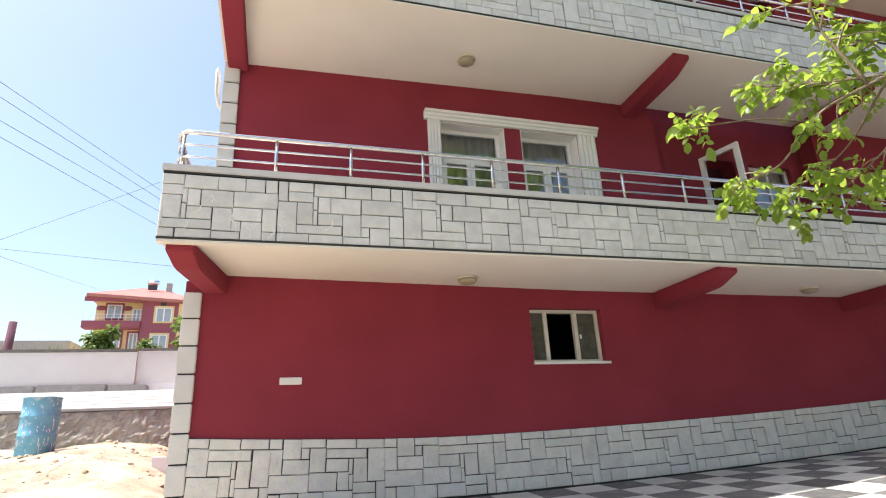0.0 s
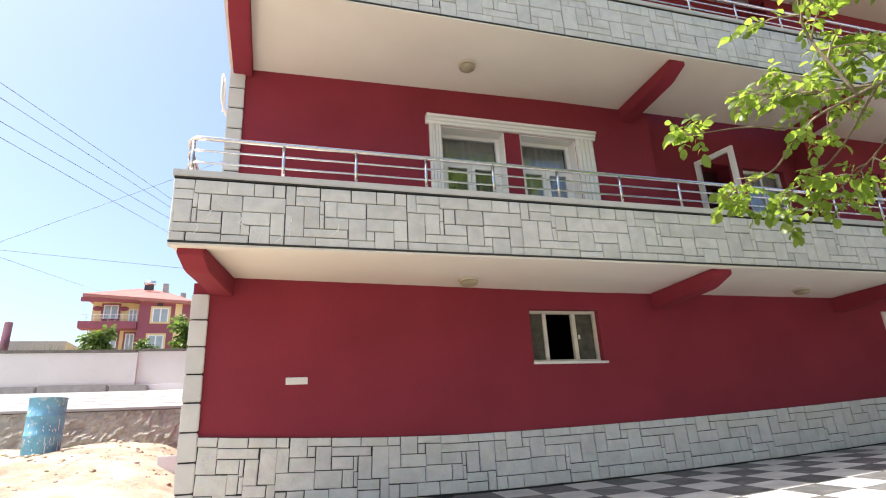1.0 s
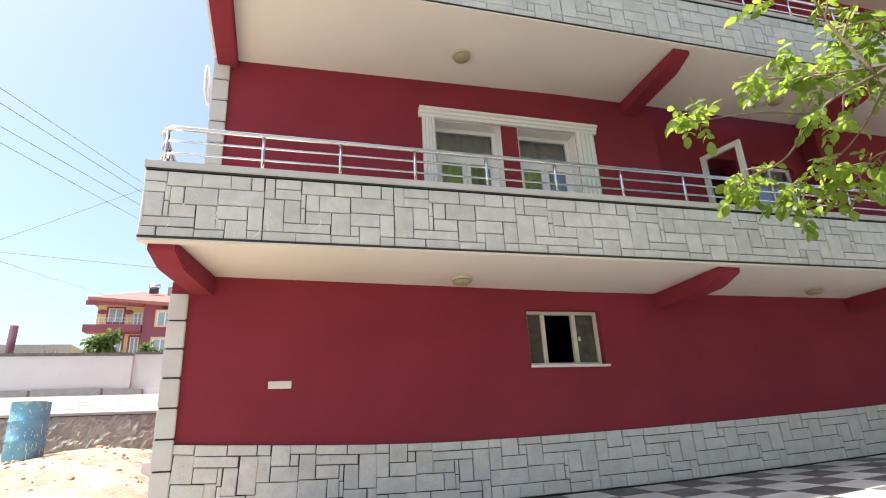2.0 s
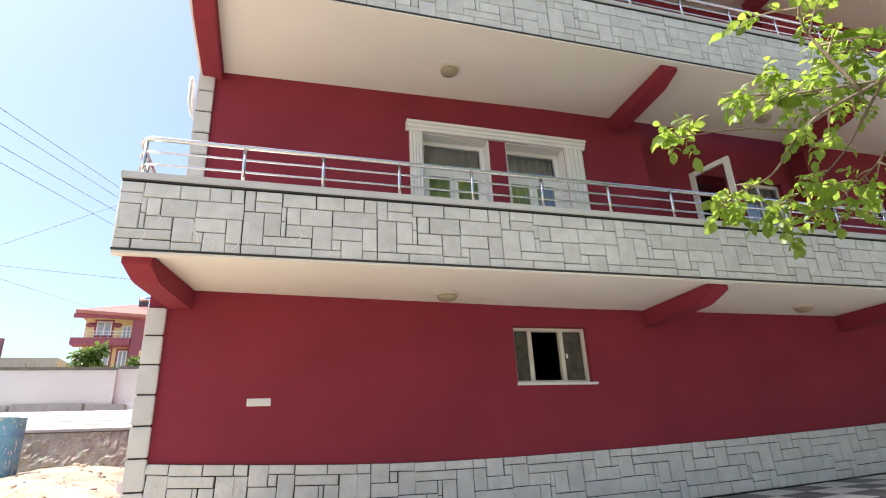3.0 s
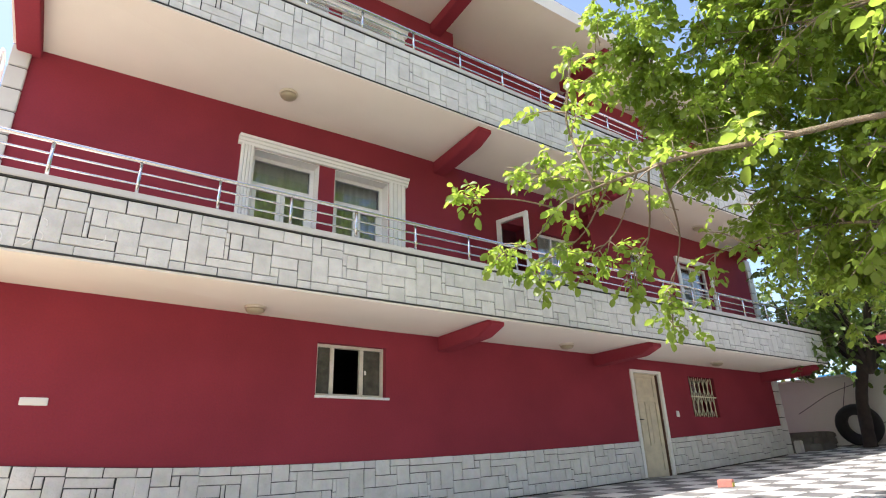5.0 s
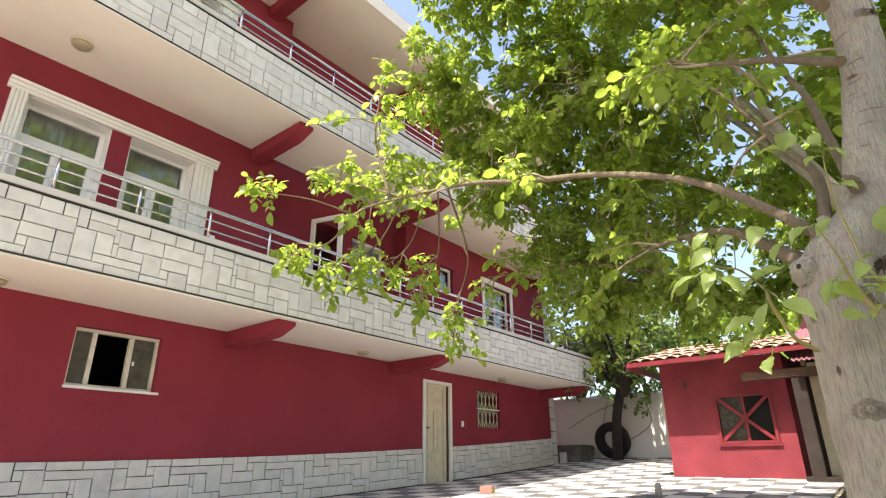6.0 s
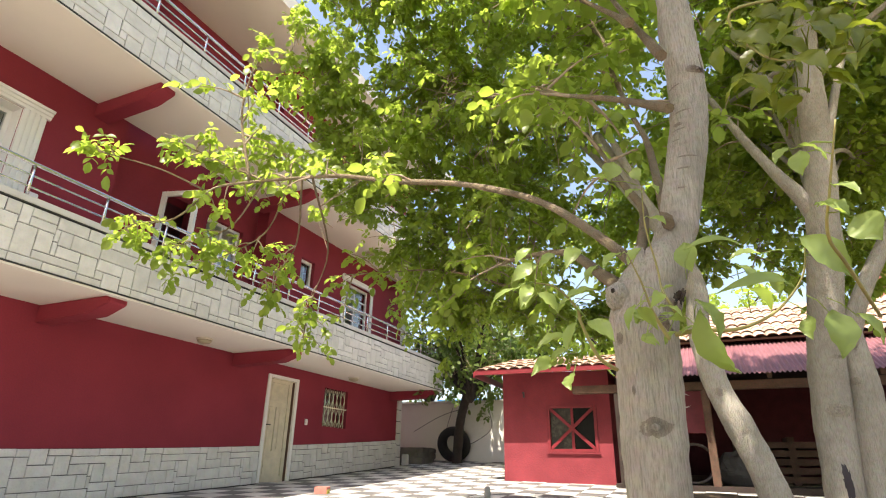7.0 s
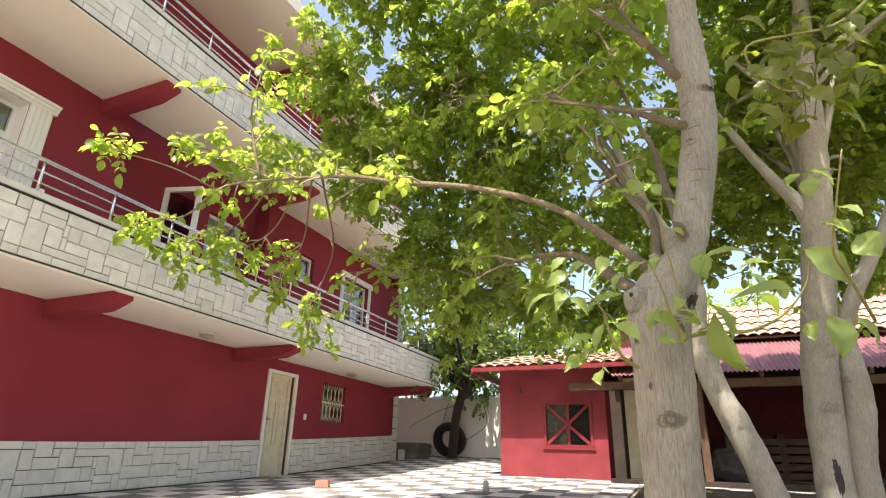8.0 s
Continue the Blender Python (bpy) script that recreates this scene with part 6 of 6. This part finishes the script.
# sprigs of young leaves low on the trunk
def broad_leaf(base, tip, width, up, seed):
    """One large leaf: a pointed oval, folded along its rib, with a wavy edge and a drooping tip."""
    rnd = random.Random(seed)
    a, b = Vector(base), Vector(tip)
    d = b - a
    l = d.length
    d.normalize()
    side = d.cross(Vector(up)).normalized()
    nrm = side.cross(d)
    bm, rows = bmesh.new(), []
    n = 10
    for i in range(n + 1):
        t = i / n
        w = width / 2 * (math.sin(math.pi * t ** 0.85) ** 1.05 if 0 < t < 1 else 0.02)
        bow = l * 0.18 * math.sin(math.pi * t)
        row = []
        for k in (-1, -0.55, 0, 0.55, 1):
            lift_ = abs(k) * width * 0.12 + 0.012 * width * rnd.uniform(-1, 1) + width * 0.05 * math.sin(i * 2.1 + k * 3)
            row.append(bm.verts.new(a + d * l * t + side * w * k + nrm * (bow + lift_)))
        rows.append(row)
    for p, q in zip(rows, rows[1:]):
        for k in range(4):
            bm.faces.new((p[k], p[k + 1], q[k + 1], q[k])).smooth = True
    return bm


LEAVES_RIGHT = [((1.256, -7.890, 0.676), (1.385, -7.966, 0.537), 0.088), ((1.296, -7.878, 0.707), (1.289, -7.919, 0.601), 0.071), ((1.289, -7.876, 0.862), (1.292, -7.885, 0.780), 0.062), ((1.217, -7.871, 0.817), (1.271, -8.003, 0.831), 0.025), ((1.352, -8.049, 0.829), (1.357, -7.976, 0.821), 0.045), ((1.323, -8.093, 0.736), (1.195, -7.923, 0.689), 0.033), ((1.348, -8.137, 0.861), (1.402, -8.239, 0.760), 0.082), ((1.427, -8.161, 0.840), (1.488, -8.257, 0.798), 0.033), ((1.312, -8.000, 0.731), (1.392, -8.055, 0.685), 0.046), ((1.475, -8.197, 0.696), (1.457, -8.193, 0.567), 0.083), ((1.372, -8.133, 0.662), (1.360, -8.127, 0.601), 0.046), ((1.475, -8.249, 0.684), (1.529, -8.300, 0.609), 0.047), ((1.397, -8.054, 0.796), (1.469, -8.091, 0.751), 0.042), ((1.281, -7.981, 0.783), (1.252, -8.013, 0.719), 0.043)]
LEAVES_MID = [((1.132, -7.755, 0.657), (1.202, -7.790, 0.614), 0.032), ((1.203, -7.795, 0.672), (1.170, -7.845, 0.636), 0.036), ((1.230, -7.742, 0.691), (1.214, -7.722, 0.622), 0.028), ((1.189, -7.756, 0.595), (1.210, -7.788, 0.579), 0.021), ((1.250, -7.816, 0.653), (1.304, -7.854, 0.650), 0.038), ((1.143, -7.808, 0.689), (1.082, -7.783, 0.638), 0.029), ((1.123, -7.731, 0.792), (1.089, -7.690, 0.745), 0.039), ((1.188, -7.774, 0.824), (1.189, -7.738, 0.783), 0.034)]
LEAVES_LEFT = [((0.963, -7.509, 0.681), (0.987, -7.440, 0.635), 0.028), ((1.021, -7.527, 0.704), (0.974, -7.515, 0.635), 0.032), ((1.082, -7.527, 0.698), (1.054, -7.506, 0.659), 0.018), ((1.009, -7.544, 0.679), (1.045, -7.583, 0.636), 0.043), ((1.115, -7.669, 0.703), (1.124, -7.568, 0.657), 0.063), ((1.055, -7.649, 0.614), (1.034, -7.706, 0.559), 0.045), ((1.095, -7.619, 0.626), (1.081, -7.595, 0.550), 0.032), ((1.151, -7.589, 0.602), (1.129, -7.509, 0.569), 0.049), ((1.084, -7.595, 0.559), (1.114, -7.545, 0.518), 0.043), ((1.132, -7.556, 0.543), (1.060, -7.511, 0.497), 0.042), ((1.082, -7.604, 0.504), (1.063, -7.602, 0.464), 0.042), ((1.012, -7.549, 0.749), (1.002, -7.488, 0.708), 0.038), ((1.069, -7.584, 0.790), (1.092, -7.535, 0.765), 0.037), ((1.012, -7.643, 0.778), (0.962, -7.624, 0.710), 0.037), ((1.095, -7.679, 0.760), (1.071, -7.653, 0.706), 0.033), ((0.947, -7.554, 0.767), (0.945, -7.516, 0.731), 0.028)]
LEAVES_SMALL = [((1.362, -7.724, 0.709), (1.349, -7.775, 0.669), 0.040), ((1.370, -7.845, 0.664), (1.345, -7.790, 0.689), 0.040), ((1.375, -7.739, 0.644), (1.358, -7.771, 0.609), 0.034), ((1.352, -7.799, 0.744), (1.326, -7.835, 0.758), 0.030), ((1.369, -7.885, 0.653), (1.353, -7.836, 0.633), 0.026), ((1.366, -7.729, 0.674), (1.341, -7.720, 0.704), 0.030), ((1.379, -7.795, 0.614), (1.353, -7.826, 0.643), 0.030)]
STEM_LEFT = [(1.297, -7.674, 0.542), (1.242, -7.639, 0.568), (1.174, -7.615, 0.637), (1.130, -7.612, 0.670), (1.071, -7.579, 0.707), (1.022, -7.537, 0.711)]
STEM_RIGHT = [(1.370, -7.821, 0.639), (1.381, -7.884, 0.648), (1.408, -7.978, 0.651), (1.418, -8.070, 0.693), (1.401, -8.139, 0.772), (1.362, -8.155, 0.848)]
STEM_MID = [(1.304, -7.808, 0.615), (1.262, -7.789, 0.651), (1.224, -7.776, 0.686), (1.181, -7.765, 0.733), (1.129, -7.743, 0.792)]
STEM_SMALL = [(1.336, -7.831, 0.687), (1.294, -7.820, 0.706), (1.319, -7.805, 0.751), (1.329, -7.799, 0.819), (1.265, -7.785, 0.919), (1.221, -7.790, 1.013)]
LEAVES_UPPER = [((1.172, -7.802, 0.993), (1.165, -7.828, 0.952), 0.038), ((1.178, -7.782, 0.983), (1.166, -7.753, 0.958), 0.041), ((1.211, -7.802, 0.913), (1.199, -7.838, 0.882), 0.028), ((1.164, -7.722, 1.013), (1.132, -7.658, 1.008), 0.041), ((1.139, -7.733, 1.053), (1.142, -7.713, 1.003), 0.051), ((1.153, -7.777, 1.033), (1.151, -7.793, 0.992), 0.032)]
LEAVES_TOP = [((0.891, -8.077, 0.877), (0.890, -8.048, 0.847), 0.034), ((0.885, -8.088, 0.877), (0.873, -8.124, 0.831), 0.031), ((0.890, -8.093, 0.867), (0.894, -8.088, 0.817), 0.039), ((0.934, -8.102, 0.772), (0.911, -8.144, 0.731), 0.060), ((0.926, -8.159, 0.736), (0.913, -8.185, 0.681), 0.060), ((0.913, -8.133, 0.797), (0.890, -8.165, 0.761), 0.029)]
STEM_TOP = [(1.671, -8.349, 0.715), (1.185, -8.189, 0.725), (0.995, -8.126, 0.732), (0.924, -8.132, 0.802), (0.854, -8.149, 0.901)]
SPRIGS = ((STEM_LEFT, LEAVES_LEFT, LEAF_YOUNG, "sprig of pale young walnut leaves growing from the trunk", 0.0055), (STEM_RIGHT, LEAVES_RIGHT, LEAF_YOUNG, "sprig of large young walnut leaves growing from the trunk", 0.0069),
          (STEM_MID, LEAVES_MID, LEAF_YOUNG, "sprig of large green walnut leaves growing from the trunk", 0.0055), (STEM_SMALL, LEAVES_SMALL + LEAVES_UPPER, LEAF_YOUNG, "upright shoot of small lime-green leaves on the trunk", 0.0045),
          (STEM_TOP, LEAVES_TOP, LEAF_YOUNG, "upright lime-green walnut shoot with young leaves", 0.0050))


def sprig(stem, leaves, material, label, r):
    thing = tagged(empty("walnut_sprig", stem[0]), label, "sprig", "sprigs on the trunks")
    path = spline(stem, 6)
    bm = tube(path, [r - (r - 0.0015) * i / (len(path) - 1) for i in range(len(path))], 7)
    bmesh.ops.translate(bm, vec=-Vector(stem[0]), verts=bm.verts[:])
    part("stem", bm, SHOOT, thing)
    for k, (base, tip, width) in enumerate(leaves):
        bm = broad_leaf(base, tip, width, (-0.8 + 0.4 * math.sin(k * 2.0), 0.5 * math.cos(k * 3.1), 0.75 + 0.3 * math.sin(k)), k + 5)
        near = min(path, key=lambda p: (p - Vector(base)).length)
        near = Vector(base) + (near - Vector(base)) * min(1.0, 0.08 / max(0.01, (near - Vector(base)).length))
        tube([near, near.lerp(Vector(base), 0.5) + Vector((0, 0, 0.006)), Vector(base).lerp(Vector(tip), 0.1)], 0.0013, 5, bm)
        bmesh.ops.translate(bm, vec=-Vector(stem[0]), verts=bm.verts[:])
        part("leaf", bm, material, thing)
    return thing


for row in SPRIGS:
    sprig(*row)

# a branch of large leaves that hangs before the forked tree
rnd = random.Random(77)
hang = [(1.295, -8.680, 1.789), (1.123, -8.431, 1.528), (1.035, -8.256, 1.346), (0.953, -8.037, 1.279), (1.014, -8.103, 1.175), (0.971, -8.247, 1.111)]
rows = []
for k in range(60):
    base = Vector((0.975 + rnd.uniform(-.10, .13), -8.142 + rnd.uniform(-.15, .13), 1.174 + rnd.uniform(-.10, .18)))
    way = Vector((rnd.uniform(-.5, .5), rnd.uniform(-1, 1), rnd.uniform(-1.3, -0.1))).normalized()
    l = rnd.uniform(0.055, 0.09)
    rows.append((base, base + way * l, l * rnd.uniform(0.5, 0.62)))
sprig(hang, rows, LEAF_SHADED, "hanging branch of large shaded walnut leaves", 0.006)


def small_tree(name, label, at, tall, spread, seed, size, bark, leaf, trunk_r, lean=(0, 0), n=9, subs=9):
    rnd = random.Random(seed)
    x, y, z = at
    top = Vector((x + lean[0], y + lean[1], z + tall * 0.5))
    limbs = []
    for k in range(n):
        a = 2 * math.pi * k / n + rnd.uniform(-.3, .3)
        r = spread * rnd.uniform(0.55, 1.0)
        b = top + Vector((r * math.cos(a), r * math.sin(a), tall * rnd.uniform(0.0, 0.5)))
        limbs.append(([top - Vector((0, 0, tall * 0.12)), top.lerp(b, 0.5) + Vector((0, 0, tall * 0.06)), b], trunk_r * 0.45, trunk_r * 0.12, 0.25))
    mid = Vector(at).lerp(top, 0.5) + Vector((lean[0] * -0.25, lean[1] * -0.25, 0))
    return tree(name, label, [([Vector(at) - Vector((0, 0, 0.2)), mid, top], trunk_r, trunk_r * 0.7)], limbs, seed, bark, leaf, size, subs, spread * 0.42, 4, size * 0.1)


small_tree("garden_tree", "tree with a dark bent trunk before the white wall", (15.85, -1.14, 0.36), 4.4, 2.3, 31, 0.115, BARK_DARK, LEAF_FAR, 0.16, (-0.7, -0.7), 15, 18)
small_tree("garden_tree", "leafy tree beyond the garden wall", (18.6, -2.5, 0.3), 5.0, 2.4, 33, 0.15, BARK_DARK, LEAF_FAR, 0.14, (0, 0), 11, 10)
small_tree("garden_tree", "leafy tree beyond the garden wall", (19.5, 1.5, 0.3), 5.4, 2.4, 34, 0.15, BARK_DARK, LEAF_FAR, 0.14, (0, 0), 11, 10)
small_tree("garden_tree", "leafy tree behind the porch roof", (18.5, -9.0, 0.3), 5.6, 2.6, 35, 0.15, BARK_DARK, LEAF, 0.14, (0, 0), 11, 10)
small_tree("garden_tree", "leafy tree behind the porch roof", (18.0, -6.0, 0.3), 5.2, 2.4, 38, 0.15, BARK_DARK, LEAF, 0.14, (0, 0), 11, 10)
for at, tall, sd in (((4.5, -17.5, -0.9), 8.0, 61), ((9.0, -18.5, -0.9), 8.5, 62)):
    small_tree("garden_tree", "tall leafy tree beyond the back garden wall", at, tall, 3.2, sd, 0.2, BARK_DARK, LEAF_FAR, 0.2, (0, 0), 12, 14)
small_tree("bush", "green tree before the neighbour's house", (-18.0, 55.0, 7.4), 4.9, 0.9, 36, 0.26, BARK_DARK, LEAF_FAR, 0.12, (0, 0), 12, 10)
small_tree("bush", "green tree before the neighbour's house", (-10.0, 55.0, 7.4), 6.2, 1.35, 37, 0.26, BARK_DARK, LEAF_FAR, 0.12, (0, 0), 12, 10)
small_tree("bush", "green bush before the neighbour's house", (-13.9, 55.5, 7.4), 3.8, 0.55, 39, 0.22, BARK_DARK, LEAF_FAR, 0.1, (0, 0), 9, 8)

# cables on the far wall
for pts in ([(16.5, 0.6, 1.3), (16.5, -0.3, 1.75), (16.48, -1.2, 2.0)], [(16.45, -0.75, 2.0), (16.4, -0.5, 1.2), (16.35, -0.3, 0.9)], [(16.5, -1.9, 2.0), (16.5, -2.0, 1.4), (16.45, -1.6, 1.05), (16.3, -1.2, 0.85)]):
    tagged(part("hanging_cable", tube(spline(pts, 6), 0.010, 5), WIRE), "thin dark cable hanging on the white wall", "cable", "cables on the wall")

# thin white streaks painted in for sun glints on the stones near the corner
rnd = random.Random(77)
for k, (x, z) in enumerate(((-1.10, 2.36), (-1.09, 2.50), (-1.18, 2.29), (-1.39, 2.30), (-1.57, 2.46), (-1.54, 2.38), (-1.75, 2.62), (-1.86, 2.50), (-1.96, 2.35), (-0.62, 2.40))):
    a, l = rnd.uniform(0.7, 1.9), rnd.uniform(0.04, 0.10)
    path = spline([(x - l * math.cos(a), BY - 0.006, z - l * math.sin(a)), (x + 0.012, BY - 0.006, z), (x + l * 0.7 * math.cos(a + 0.5), BY - 0.006, z + l * 0.7 * math.sin(a + 0.5))], 5)
    bm = tube(path, [0.003 + 0.006 * rnd.random() for _ in path], 6)
    for v in bm.verts:
        v.co.y = BY - 0.005 + (v.co.y - BY + 0.006) * 0.35
    part("paint_smear", bm, PLASTIC, BALCONIES[0][0], "white streak painted as a sun glint" if k == 0 else "")

# ---- pieces: stone cladding and paving ----
clad(plinth(-1.96, 8.755), -1.955, 8.75, 0.0, PL_TALL, -0.018, True, 0.10)
clad(plinth(9.735, 14.17), 9.74, 14.165, 0.0, PL_TALL, -0.018, True, 0.45)
for k, (thing, front, z, tall) in enumerate(BALCONIES):
    clad(front, BX0, BX1, z + 0.012, tall - 0.024, BY + 0.02, False, 0.084 if k == 0 else -0.37)

TILE = 0.475


def tile_mesh(material):
    bm = boxes((0.003, TILE - 0.003, 0.003, TILE - 0.003, -0.04, 0.0))
    top = [e for e in bm.edges if all(v.co.z > -0.001 for v in e.verts)]
    bmesh.ops.bevel(bm, geom=top, offset=0.004, segments=1, affect="EDGES")
    me = bpy.data.meshes.new("tile")
    bm.to_mesh(me)
    bm.free()
    me.materials.append(material)
    return me


def paving():
    base = structure(new("pavement"), "checkered yard paving of dark and pale square tiles", "pavement")
    meshes = (tile_mesh(DARK_TILE), tile_mesh(LIGHT_TILE))
    rest = (bmesh.new(), bmesh.new())
    x0, y0, nx, ny = 0.9, -12.0, 34, 25
    rnd = random.Random(9)
    for i in range(nx):
        for j in range(ny):
            x, y = x0 + i * TILE, y0 + j * TILE - 0.01
            cx, cy = x + TILE / 2, y + TILE / 2
            if cy < -6.9 and cx < 10.2:
                continue
            if x > SX - 0.1 and y < SY1 - 0.1 and x > SX + 0.1:
                continue
            e = 0.05
            z = lift(cx, cy) + rnd.uniform(-.002, .002)
            sx, sy = (lift(cx + e, cy) - lift(cx - e, cy)) / (2 * e), (lift(cx, cy + e) - lift(cx, cy - e)) / (2 * e)
            m = Matrix.Translation((cx, cy, z)) @ Euler((math.atan(sy), -math.atan(sx), 0)).to_matrix().to_4x4() @ Matrix.Translation((-TILE / 2, -TILE / 2, 0))
            kind = (i + j) % 2
            if y > -3.4 and x < 13.6:
                ob = new("tile", meshes[kind])
                ob.parent = base
                ob.matrix_basis = m
            else:
                bm = rest[kind]
                n = len(bm.verts)
                bm.from_mesh(meshes[kind])
                bm.verts.ensure_lookup_table()
                bmesh.ops.transform(bm, matrix=m, verts=bm.verts[n:])
    for bm, material, label in ((rest[0], DARK_TILE, "dark grey paving tiles"), (rest[1], LIGHT_TILE, "pale paving tiles")):
        tagged(part("tiles", bm, material, base, label), kind="stuff")


paving()
# Dark soil out of view, added to cut light bounced onto the trunks.
bed = bmesh.new()
cols = [[bed.verts.new((x, y, lift(x, y) + 0.06 + 0.03 * noise.noise(Vector((x * 2, y * 2, 0))))) for y in [-12.6 + 5.68 * j / 30 for j in range(31)]] for x in [-4.0 + 14.1 * i / 70 for i in range(71)]]
for a, b in zip(cols, cols[1:]):
    for j in range(30):
        bed.faces.new((a[j], b[j], b[j + 1], a[j + 1])).smooth = True
structure(part("garden_bed", bed, SOIL), "unseen dark soil added round the walnut trees to cut bounced light", "soil")
